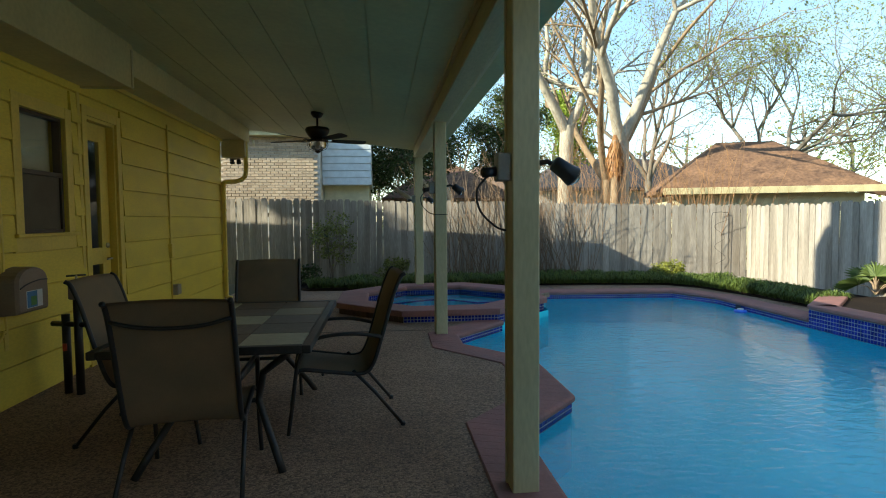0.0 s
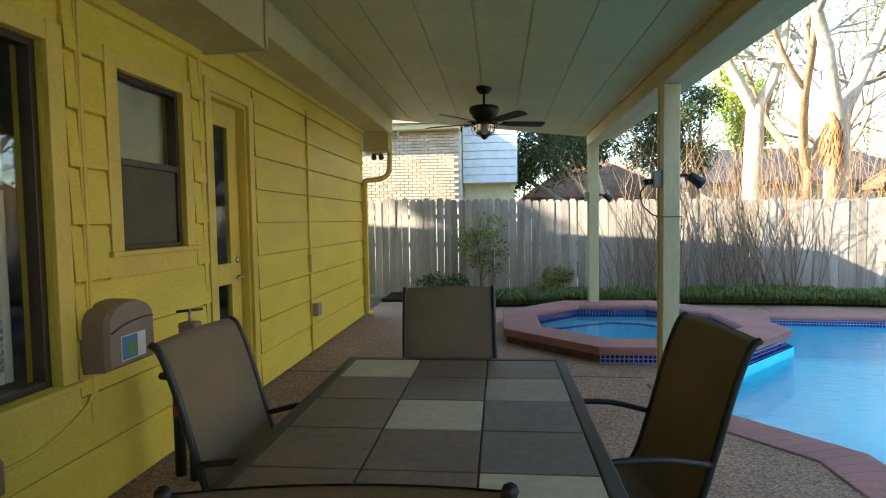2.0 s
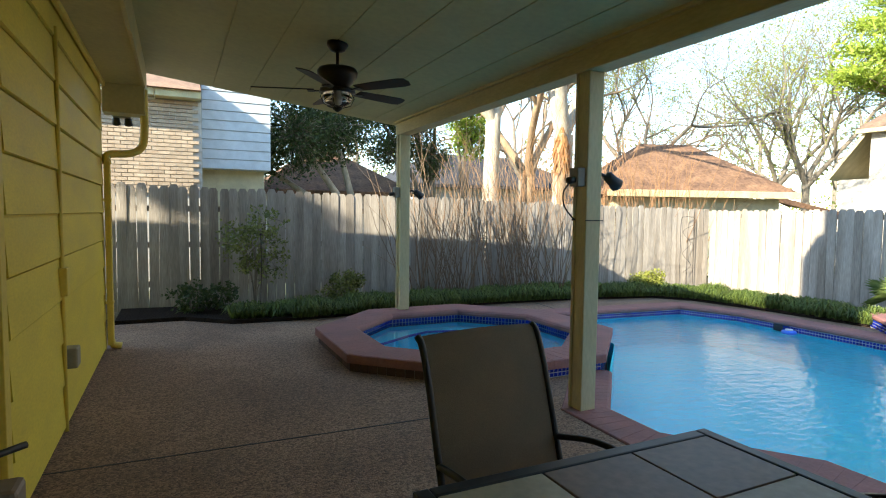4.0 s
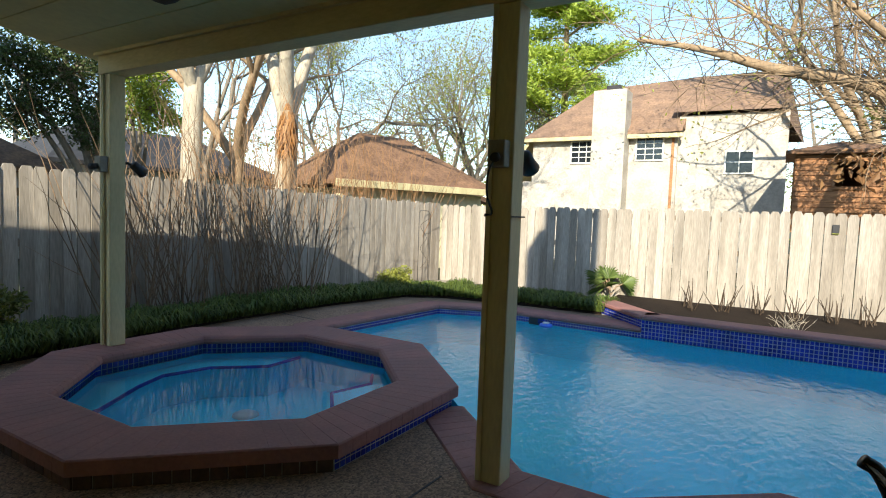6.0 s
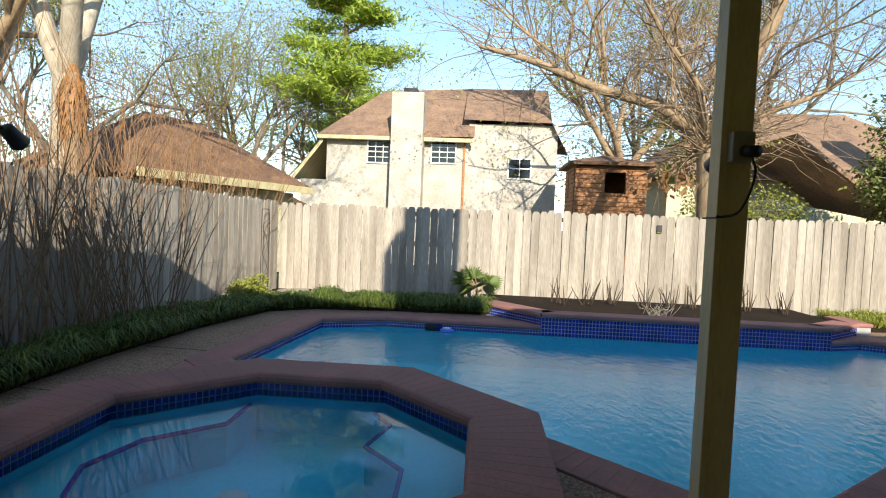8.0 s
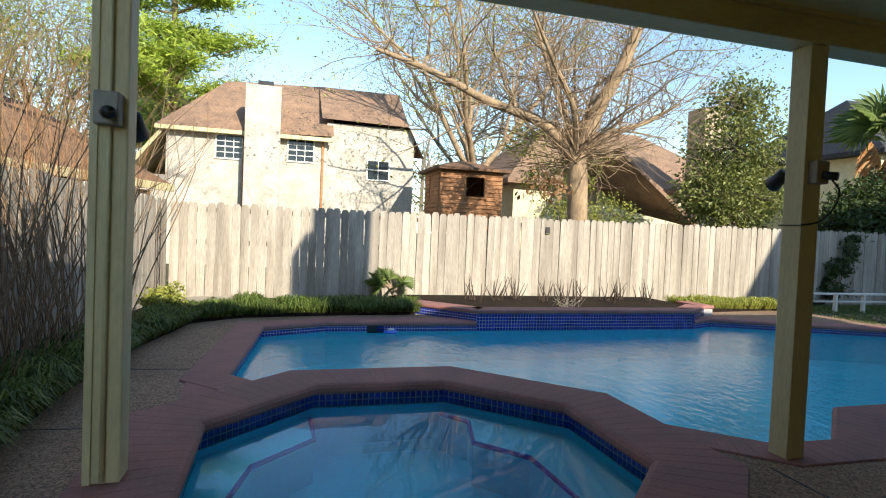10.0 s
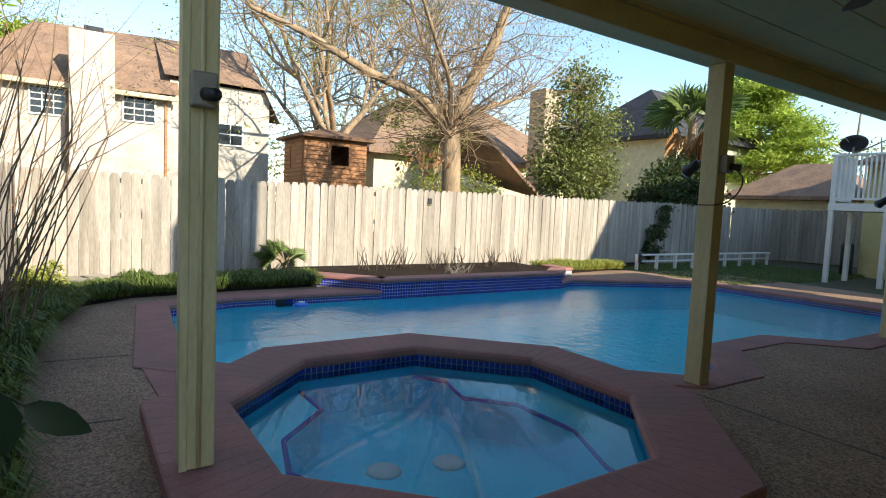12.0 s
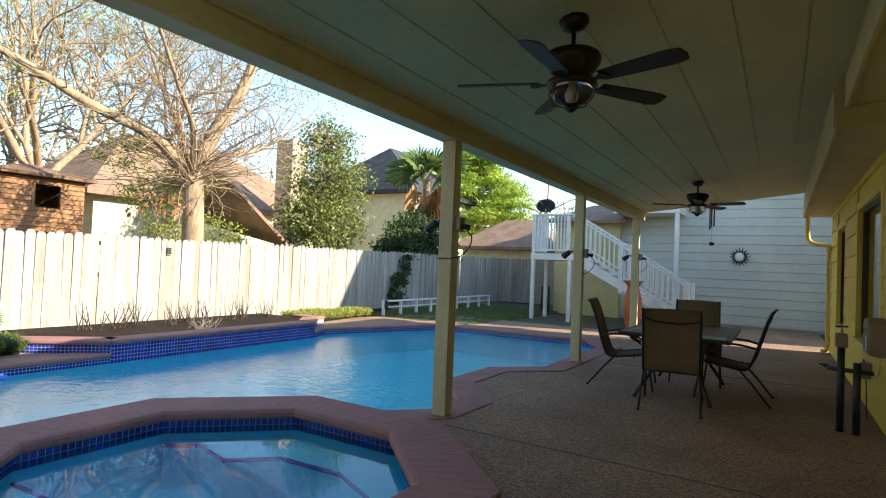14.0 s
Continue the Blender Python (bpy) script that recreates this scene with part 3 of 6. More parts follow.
w = thing("window_2", "small dark-framed sash window with a pale blind behind", "window", kind="structure")
casing(w, WIN_SMALL)
a, b, c, d = WIN_SMALL
x = WALL_X
mid = (c + d) / 2
for bx in ((x - 0.08, a, c, x - 0.01, a + 0.03, d), (x - 0.08, b - 0.03, c, x - 0.01, b, d), (x - 0.08, a + 0.03, d - 0.03, x - 0.01, b - 0.03, d), (x - 0.08, a + 0.03, c, x - 0.01, b - 0.03, c + 0.03), (x - 0.07, a + 0.03, mid - 0.02, x - 0.005, b - 0.03, mid + 0.02)):
    part("window_frame", rbox(*bx, 0.004), BRONZE, w, "dark bronze frame")
for z0, z1, xx in ((c + 0.03, mid - 0.02, x - 0.045), (mid + 0.02, d - 0.03, x - 0.06)):
    g = part("pane", boxes((xx - 0.003, a + 0.03, z0, xx + 0.003, b - 0.03, z1)), CLEAR, w, "clear glass")
    g.visible_shadow = False
part("insect_screen", boxes((x - 0.034, a + 0.03, c + 0.03, x - 0.032, b - 0.03, mid - 0.02)), SCREEN, w, "dark insect screen")
part("roller_blind", boxes((x - 0.12, a + 0.01, c, x - 0.115, b - 0.01, d)), SHADE, w, "pale drawn blind")

door = thing("door_1", "yellow painted half-glazed house door, closed", "door", kind="structure")
a, b, c, d = DOOR
casing(door, (a, b, c, d), 0.09, 0.03, sill=False)
part("jamb", boxes((x - 0.14, a, c, x, a + 0.03, d), (x - 0.14, b - 0.03, c, x, b, d), (x - 0.14, a + 0.03, d - 0.03, x, b - 0.03, d)), YELLOW_TRIM, door)
xd = x - 0.11
leaf = part("leaf", bevelled(wall_with_holes("y", xd, 0.04, a + 0.032, b - 0.032, c + 0.005, d - 0.033, [(a + 0.2, b - 0.2, 1.15, 2.25), (a + 0.2, b - 0.2, 0.25, 0.98)]), 0.002, 1), YELLOW_TRIM, door, "yellow painted stile-and-rail leaf")
for z0, z1 in ((1.15, 2.25), (0.25, 0.98)):
    g = part("pane", boxes((xd + 0.016, a + 0.2, z0, xd + 0.022, b - 0.2, z1)), CLEAR, door, "clear door glass")
    g.visible_shadow = False
part("threshold", rbox(x - 0.14, a, -0.01, x + 0.03, b, 0.025, 0.004), STEEL, door)
part("door_handle", tubes(([(xd + 0.04, b - 0.10, 1.03), (xd + 0.09, b - 0.10, 1.03), (xd + 0.095, b - 0.14, 1.03), (xd + 0.09, b - 0.21, 1.025)], 0.009, 8)), STEEL, door, "satin lever handle", soft=True)
part("deadbolt", lathe([(0.028, 0), (0.028, 0.012), (0.02, 0.018), (0, 0.02)], 16), STEEL, door, "round deadbolt", soft=True, at=pose(xd + 0.04, b - 0.10, 1.17, 0, 90, 0))

# corner board and far return of the house
for yy in (HOUSE_Y1 - 0.09, HOUSE_Y0):
    solid("trim", rbox(WALL_X + 0.001, yy, -0.02, WALL_X + 0.028, yy + 0.09, 2.95, 0.003), YELLOW_TRIM, "yellow painted corner board", "trim")
for y, z0, z1 in ((2.62, 0.45, 2.85), (3.79, 0.45, 2.85)):
    solid("trim", rbox(WALL_X + 0.001, y, z0, WALL_X + 0.03, y + 0.05, z1, 0.004), YELLOW_TRIM, "narrow yellow painted batten", "trim")

# ---------------------------------------------------------------- patio roof
# ceiling falls from the house to the beam
def ceil_z(x):
    return 2.76 + (1.75 - x) * 0.118


bm = bmesh.new()
plank = 0.405
xx = WALL_X + 0.35
while xx < 2.2 - 0.05:
    x1 = min(xx + plank - 0.012, 2.25)
    v = box(bm, xx, ROOF_Y0, 0, x1, ROOF_Y1, 0.03)
    for q in v:
        q.co.z += ceil_z(q.co.x)
    v = box(bm, x1, ROOF_Y0, 0.008, x1 + 0.012, ROOF_Y1, 0.03)
    for q in v:
        q.co.z += ceil_z(q.co.x)
    xx += plank
solid("ceiling", bm, CEILING_PAINT, "painted plank ceiling of the patio cover", "ceiling")
def profile_prism(profile, y0, y1):
    """An (x, z) outline pulled along y."""
    bm = bmesh.new()
    a = [bm.verts.new((x, y0, z)) for x, z in profile]
    b = [bm.verts.new((x, y1, z)) for x, z in profile]
    bm.faces.new(a), bm.faces.new(list(reversed(b)))
    for i in range(len(profile)):
        j = (i + 1) % len(profile)
        bm.faces.new((a[i], b[i], b[j], a[j]))
    return bm


bm = profile_prism([(2.14, ceil_z(2.14) + 0.035), (2.14, 2.83), (-1.28, 3.50), (-1.28, ceil_z(-1.28) + 0.035)], ROOF_Y0 - 0.05, ROOF_Y1 + 0.05)
SHINGLE = material("brown_shingles", (0.30, 0.17, 0.11), 0.9, vary=0.22, scale=3, fine=16, bump=0.7, other=(0.20, 0.115, 0.075), dist=0.02)
solid("roof_patio", bm, SHINGLE, "low-pitched shingled patio cover", "roof")
# beam on the posts with its outer fascia
solid("beam", rbox(POST_X - 0.09, ROOF_Y0, 2.585, POST_X + 0.09, POST_Y[3] + 0.08, 2.80, 0.008), BEAM_PAINT, "yellowed cream painted carrying beam", "beam")
solid("trim", rbox(2.02, ROOF_Y0 - 0.02, 2.66, 2.055, POST_Y[3] + 0.12, 2.83, 0.005), CREAM, "cream painted fascia board of the patio cover", "trim")
solid("trim", rbox(POST_X - 0.13, ROOF_Y0, 2.735, POST_X - 0.092, POST_Y[3] + 0.08, 2.775, 0.004), BEAM_PAINT, "cover strip along the beam", "trim")

# boxed eave along the house wall
EAVE_X, EAVE_Z, STEP_Y = -1.28, 2.87, 3.86
solid("soffit", boxes((WALL_X + 0.036, STEP_Y, EAVE_Z, EAVE_X, HOUSE_Y1 + 0.35, EAVE_Z + 0.02)), SOFFIT, "yellow painted eave soffit", "soffit")
solid("trim", rbox(EAVE_X, STEP_Y + 0.02, EAVE_Z - 0.02, EAVE_X + 0.03, HOUSE_Y1 + 0.35, 3.12, 0.004), SOFFIT, "yellow painted eave fascia", "trim")
solid("soffit", boxes((WALL_X + 0.036, HOUSE_Y0 - 0.3, 2.71, -1.22, STEP_Y - 0.02, 2.73)), SOFFIT, "lower yellow painted eave soffit", "soffit")
solid("trim", rbox(-1.22, HOUSE_Y0 - 0.3, 2.69, -1.19, STEP_Y, 3.11, 0.004), SOFFIT, "lower yellow painted eave fascia", "trim")
solid("trim", rbox(WALL_X + 0.036, STEP_Y - 0.02, 2.69, -1.19, STEP_Y + 0.02, 3.1, 0.004), SOFFIT, "step in the eave fascia", "trim")
solid("trim", rbox(-1.187, STEP_Y - 0.045, 2.70, -1.177, STEP_Y - 0.01, 3.05, 0.002), BEAM_PAINT, "dark upright strip at the eave step", "trim")
solid("trim", rbox(WALL_X + 0.036, HOUSE_Y1 + 0.02, 2.56, EAVE_X + 0.02, HOUSE_Y1 + 0.30, EAVE_Z - 0.003, 0.005), SOFFIT, "boxed return at the end of the eave", "trim")
solid("trim", rbox(WALL_X + 0.036, STEP_Y + 0.03, EAVE_Z - 0.045, WALL_X + 0.07, HOUSE_Y1, EAVE_Z, 0.004), YELLOW_TRIM, "moulding under the eave soffit", "trim")


def post(y, z0):
    p = thing("patio_post", "square cream painted timber post of the patio cover", "post", (POST_X, y, z0), group="patio posts", kind="structure")
    part("shaft", rbox(-0.07, -0.07, 0, 0.07, 0.07, 2.585 - z0, 0.008), CREAM, p)
    part("corner_board", rbox(-0.078, 0.045, 0, -0.0705, 0.078, 2.585 - z0, 0.003), CREAM, p)
    part("conduit", tubes(([(-0.084, 0.0, 0.02), (-0.084, 0.0, 2.58 - z0)], 0.010, 8)), CREAM, p, soft=True) if y > 8 else None
    return p


for y in POST_Y:
    post(y, SPA_Z if y > 8 else 0.0)

# ---------------------------------------------------------------- fences
def picket_mesh(h):
    bm = bmesh.new()
    prof = [(-0.068, 0), (0.068, 0), (0.068, h - 0.03), (0.04, h), (-0.04, h), (-0.068, h - 0.03)]
    f = [bm.verts.new((x, -0.009, z)) for x, z in prof]
    g = [bm.verts.new((x, 0.009, z)) for x, z in prof]
    bm.faces.new(f)
    bm.faces.new(list(reversed(g)))
    for i in range(6):
        bm.faces.new((f[i], g[i], g[(i + 1) % 6], f[(i + 1) % 6]))
    return finish(bm, "picket", FENCE_WOOD)


def fence(name, p, q, h0, h1, z0, label):
    p, q = Vector(p), Vector(q)
    d = (q - p)
    length, d = d.length, d.normalized()
    f = thing(name, label, "fence", kind="structure")
    rng = random.Random(5)
    meshes = [picket_mesh(1.0 + 0.006 * k) for k in range(3)]
    count = int(length / 0.1405)
    ang = math.degrees(math.atan2(d.y, d.x))
    for k in range(count):
        c = p + d * (k + 0.5) * length / count
        h = h0 + (h1 - h0) * (k + 0.5) / count
        ob = new("picket", rng.choice(meshes))
        ob.parent = f
        ob.matrix_basis = pose(c.x + rng.uniform(-.003, .003), c.y + rng.uniform(-.003, .003), z0, rng.uniform(-.4, .4), rng.uniform(-.5, .5), ang + rng.uniform(-1.5, 1.5)) @ Matrix.Diagonal((1, 1, h - z0 + rng.uniform(-.014, .014), 1))
    n = Vector((d.y, -d.x)) * -0.055
    for z in (0.35, 0.95, 1.5):
        bm = bmesh.new()
        a, b = p + n, q + n
        t = Vector((d.y, -d.x)) * 0.02
        prism(bm, [tuple(a - t), tuple(b - t), tuple(b + t), tuple(a + t)], z, z + 0.085)
        part("rail", bm, RAIL_WOOD, f)
    return f


fence("fence_back", (-6.0, 11.45), (FENCE_X, 9.95), 1.98, 1.66, 0.0, "weathered grey-brown dog-ear board fence")
fence("fence_side", (FENCE_X, 9.9), (FENCE_X, -12.0), 1.64, 1.78, 0.0, "sun-bleached tan dog-ear board fence")

# ---------------------------------------------------------------- patio furniture
FRAME = material("dark_bronze_powder_coat", (0.045, 0.042, 0.04), 0.45, metal=0.4, vary=0.12, bump=0.05)
SLING = material("tan_sling_fabric", (0.22, 0.145, 0.08), 0.8, vary=0.12, scale=4, fine=260, bump=0.5, other=(0.165, 0.12, 0.07), dist=0.002)
SLATE = {"brown": material("brown_slate", (0.20, 0.135, 0.095), 0.5, vary=0.15, scale=5, fine=30, bump=0.2, other=(0.15, 0.105, 0.08)),
         "grey": material("grey_slate", (0.18, 0.15, 0.125), 0.5, vary=0.15, scale=5, fine=30, bump=0.2, other=(0.14, 0.115, 0.095)),
         "cream": material("cream_slate", (0.52, 0.45, 0.30), 0.5, vary=0.10, scale=5, fine=30, bump=0.2, other=(0.42, 0.37, 0.25)),
         "tan": material("tan_slate", (0.34, 0.28, 0.19), 0.5, vary=0.12, scale=5, fine=30, bump=0.2, other=(0.28, 0.23, 0.16))}

TABLE_C = (0.188, 2.06)
table = thing("patio_table", "patio table with a mixed slate tile top and dark frame", "table", (*TABLE_C, 0))
hw, hl, tz = 0.578, 0.868, 0.74
for bx in ((-hw, -hl, -hw + .05, hl), (hw - .05, -hl, hw, hl), (-hw + .05, -hl, hw - .05, -hl + .05), (-hw + .05, hl - .05, hw - .05, hl)):
    part("rim", rbox(bx[0], bx[1], tz - .045, bx[2], bx[3], tz, 0.006), FRAME, table)
part("tray", boxes((-hw + .05, -hl + .05, tz - .03, hw - .05, hl - .05, tz - .015)), FRAME, table)
PATTERN = ["brown brown cream", "brown brown grey", "brown cream grey", "brown brown tan", "cream brown brown"]
cw, cl = (2 * hw - .1) / 3, (2 * hl - .1) / 5
for r, row in enumerate(PATTERN):
    for c, kind in enumerate(row.split()):
        x0, y0 = -hw + .05 + c * cw, -hl + .05 + r * cl
        part("tile", rbox(x0 + .004, y0 + .004, tz - .015, x0 + cw - .004, y0 + cl - .004, tz - .002, 0.002), SLATE[kind], table, f"{kind} slate tile")
for sx in (-1, 1):
    for sy in (-1, 1):
        part("leg", tubes(([(sx * .40, sy * .78, .0), (sx * .34, sy * .70, .12), (sx * .22, sy * .52, .34), (sx * .26, sy * .56, .52), (sx * .44, sy * .80, .68)], 0.022, 8)), FRAME, table, soft=True)
part("stretcher", tubes(([(-.22, -.52, .34), (.22, -.52, .34)], .014, 8), ([(-.22, .52, .34), (.22, .52, .34)], .014, 8), ([(0, -.52, .34), (0, .52, .34)], .014, 8)), FRAME, table, soft=True)


def spline(pts, n=6):
    """Catmull-Rom points through pts."""
    p = [Vector(q) for q in pts]
    p = [p[0] * 2 - p[1]] + p + [p[-1] * 2 - p[-2]]
    out = []
    for i in range(1, len(p) - 2):
        for k in range(n):
            t = k / n
            a, b, c, d = p[i - 1:i + 3]
            out.append(0.5 * ((2 * b) + (c - a) * t + (2 * a - 5 * b + 4 * c - d) * t * t + (3 * b - a - 3 * c + d) * t ** 3))
    out.append(p[-2])
    return out


CHAIR_PROFILE = [(0, 0.27, 0.405), (0, 0.22, 0.425), (0, 0.02, 0.395), (0, -0.16, 0.375), (0, -0.235, 0.43), (0, -0.30, 0.62), (0, -0.375, 0.88), (0, -0.43, 1.02), (0, -0.465, 1.05)]


def sling_chair():
    ch = thing("patio_chair", "tan sling-fabric patio chair with a dark metal frame beside the table", "chair", group="chairs round the patio table")
    line = spline(CHAIR_PROFILE, 5)
    bm = bmesh.new()
    top, low = [], []
    for i, p in enumerate(line):
        d = (line[min(i + 1, len(line) - 1)] - line[max(i - 1, 0)]).normalized()
        n = Vector((0, -d.z, d.y))
        row_t, row_b = [], []
        for k in range(9):
            u = -1 + k / 4
            sag = -0.012 * (1 - u * u)
            q = Vector((u * 0.262, p.y, p.z)) + n * sag * (1 if d.y < 0 else 1)
            row_t.append(bm.verts.new(q + n * 0.002))
            row_b.append(bm.verts.new(q - n * 0.002))
        top.append(row_t), low.append(row_b)
    for i in range(len(line) - 1):
        for k in range(8):
            bm.faces.new((top[i][k], top[i][k + 1], top[i + 1][k + 1], top[i + 1][k]))
            bm.faces.new((low[i][k], low[i + 1][k], low[i + 1][k + 1], low[i][k + 1]))
    part("sling", bm, SLING, ch, "tan woven sling seat and back", soft=True)
    for s in (-1, 1):
        x = 0.275 * s
        part("side_rail", tubes(([(x, p.y, p.z) for p in line], 0.014, 8)), FRAME, ch, soft=True)
        part("arm", tubes((spline([(x, -0.30, 0.62), (x + .03 * s, -0.12, 0.655), (x + .035 * s, 0.08, 0.65), (x + .03 * s, 0.20, 0.60), (x + .02 * s, 0.265, 0.45), (x + .02 * s, 0.30, 0.20), (x + .025 * s, 0.33, 0.0)], 5), 0.013, 8)), FRAME, ch, "curved arm running down into the front leg", soft=True)
        leg = part("rear_leg", tubes(([(x, -0.10, 0.40), (x + .01 * s, -0.25, 0.24), (x + .02 * s, -0.44, 0.0)], 0.012, 8)), FRAME, ch, soft=True)
        part("foot_cap", lathe([(0.017, 0), (0.017, 0.02), (0.012, 0.026)], 10, (x + .02 * s, -0.435, 0)), DARK, leg)
    part("crossbar", tubes((spline([(-.27, -0.41, 0.955), (-.15, -0.405, 0.925), (0, -0.405, 0.915), (.15, -0.405, 0.925), (.27, -0.41, 0.955)], 4), 0.010, 8)), FRAME, ch, soft=True)
    part("seat_bar", tubes(([(-.275, 0.10, 0.385), (.275, 0.10, 0.385)], 0.010, 8), ([(-.275, -0.10, 0.37), (.275, -0.10, 0.37)], 0.010, 8)), FRAME, ch, soft=True)
    return ch


chair = sling_chair()
chair.matrix_basis = pose(0.13, 1.27, 0, 0, 0, 5)
copy_thing(chair, pose(0.82, 2.17, 0, 0, 0, 97))
copy_thing(chair, pose(-0.33, 2.08, 0, 0, 0, -92))
copy_thing(chair, pose(0.16, 3.0, 0, 0, 0, 186))

# ---------------------------------------------------------------- ceiling fans
FAN_METAL = material("oil_rubbed_bronze", (0.035, 0.025, 0.018), 0.4, metal=0.5, vary=0.15, bump=0.04)
FAN_BLADE = material("dark_walnut_blade", (0.05, 0.033, 0.02), 0.5, vary=0.2, scale=3, fine=40, bump=0.1, stretch=(1, 8, 8))
LAMP_GLASS = glass_material("seeded_glass", (0.8, 0.76, 0.68), 0.08)
BULB = material("frosted_bulb", (0.75, 0.73, 0.68), 0.4, vary=0.03, bump=0.0)


def ceiling_fan(x, y, turn):
    zc = ceil_z(x)
    zh = 2.595
    f = thing("ceiling_fan", "dark bronze five-blade ceiling fan with a caged lantern light", "ceiling fan", (x, y, 0), group="patio ceiling fans")
    part("canopy", lathe([(0.085, zc + 0.01), (0.09, zc - 0.02), (0.06, zc - 0.065), (0.018, zc - 0.08)], 20), FAN_METAL, f, soft=True)
    part("downrod", lathe([(0.014, zh + 0.10), (0.014, zc - 0.05)], 12), FAN_METAL, f, soft=True)
    part("motor_housing", lathe([(0.03, zh + 0.145), (0.08, zh + 0.14), (0.155, zh + 0.125), (0.17, zh + 0.10), (0.165, zh + 0.065), (0.13, zh + 0.01), (0.10, zh - 0.02), (0.09, zh - 0.04)], 28), FAN_METAL, f, soft=True)
    part("fitter", lathe([(0.09, zh - 0.04), (0.148, zh - 0.045), (0.152, zh - 0.075), (0.08, zh - 0.08)], 24), FAN_METAL, f, soft=True)
    bowl = part("lamp_glass", lathe([(0.115, zh - 0.078), (0.125, zh - 0.11), (0.112, zh - 0.155), (0.06, zh - 0.185), (0.0, zh - 0.19)], 24), LAMP_GLASS, f, "clear seeded glass bowl", soft=True)
    part("bulb", lathe([(0.012, zh - 0.08), (0.03, zh - 0.11), (0.028, zh - 0.13), (0.0, zh - 0.145)], 14), BULB, bowl, soft=True)
    for k in range(6):
        a = k * math.pi / 3
        part("cage_rib", tubes(([(0.13 * math.cos(a), 0.13 * math.sin(a), zh - 0.078), (0.145 * math.cos(a), 0.145 * math.sin(a), zh - 0.115), (0.115 * math.cos(a), 0.115 * math.sin(a), zh - 0.175), (0.04 * math.cos(a), 0.04 * math.sin(a), zh - 0.20)], 0.004, 6)), FAN_METAL, f, soft=True)
    part("finial", lathe([(0.045, zh - 0.195), (0.04, zh - 0.21), (0.015, zh - 0.23), (0.0, zh - 0.235)], 16), FAN_METAL, f, soft=True)
    for k in range(5):
        a = turn + 72 * k
        m = pose(0, 0, zh - 0.055, 0, 0, a)
        arm = part("blade_iron", bevelled(boxes((0.08, -0.018, -0.012, 0.24, 0.018, -0.004), (0.19, -0.04, -0.012, 0.25, 0.04, -0.003)), 0.003), FAN_METAL, f, at=m)
        bm = bmesh.new()
        outline = [(0.20, -0.052), (0.40, -0.062), (0.64, -0.07), (0.695, -0.055), (0.71, 0.0), (0.695, 0.055), (0.64, 0.07), (0.40, 0.062), (0.20, 0.052)]
        prism(bm, outline, 0, 0.008)
        part("blade", bevelled(bm, 0.002, 1), FAN_BLADE, arm, "dark wood blade", at=pose(0, 0, 0, -13, 0, 0))
    return f


ceiling_fan(0.28, 6.26, 18)
ceiling_fan(0.35, -0.30, 25)

# ---------------------------------------------------------------- things on the house wall
TAUPE = material("taupe_plastic", (0.27, 0.20, 0.15), 0.55, vary=0.06, scale=4, fine=60, bump=0.05)
LABEL_W = material("white_label", (0.75, 0.76, 0.74), 0.5, vary=0.03, bump=0.0)
LABEL_B = material("blue_label", (0.07, 0.22, 0.45), 0.5, vary=0.05, bump=0.0)
LABEL_G = material("green_label", (0.12, 0.30, 0.10), 0.5, vary=0.05, bump=0.0)
BLACK_RUBBER = material("black_rubber", (0.02, 0.02, 0.02), 0.6, vary=0.1, bump=0.05)
GALV = material("grey_box_plastic", (0.30, 0.27, 0.22), 0.5, vary=0.08, bump=0.05)


def wall_bin():
    """Domed plastic reel box on the wall."""
    b = thing("hose_reel_box", "taupe plastic wall box with a domed lid and a printed label", "storage box", Matrix.Translation((WALL_X + 0.017, 2.77, 0.72)) @ Matrix.Diagonal((1.15, 1, 0.88, 1)))
    bm = bmesh.new()
    prof = [(-0.20, 0.0), (0.20, 0.0), (0.205, 0.10), (0.20, 0.28)]
    arc = [(0.20 * math.cos(a), 0.28 + 0.13 * math.sin(a)) for a in [math.pi * k / 12 for k in range(1, 12)]]
    out = prof + arc + [(-0.20, 0.28), (-0.205, 0.10)]
    f0 = [bm.verts.new((0, y, z)) for y, z in out]
    f1 = [bm.verts.new((0.11, y * 0.97, 0.01 + z * 0.97)) for y, z in out]
    f2 = [bm.verts.new((0.13, y * 0.88, 0.03 + z * 0.9)) for y, z in out]
    for a, c in ((f0, f1), (f1, f2)):
        for i in range(len(out)):
            j = (i + 1) % len(out)
            bm.faces.new((a[i], a[j], c[j], c[i]))
    bm.faces.new(f2)
    bm.faces.new(list(reversed(f0)))
    part("body", bm, TAUPE, b, "ribbed taupe body")
    part("lid_seam", tubes((spline([(0.1320, -0.17, 0.23), (0.1360, -0.08, 0.265), (0.1360, 0.06, 0.285), (0.1320, 0.17, 0.28)], 4), 0.005, 6)), DARK, b)
    lab = part("label", boxes((0.1305, -0.10, 0.05, 0.1335, 0.10, 0.20)), LABEL_W, b, "white printed label")
    part("label_panel", boxes((0.1336, -0.095, 0.055, 0.1342, 0.03, 0.195)), LABEL_B, lab, "blue label picture")
    part("label_picture", boxes((0.1343, -0.05, 0.07, 0.1349, 0.02, 0.15)), LABEL_G, lab, "green label picture")
    return b


wall_bin()

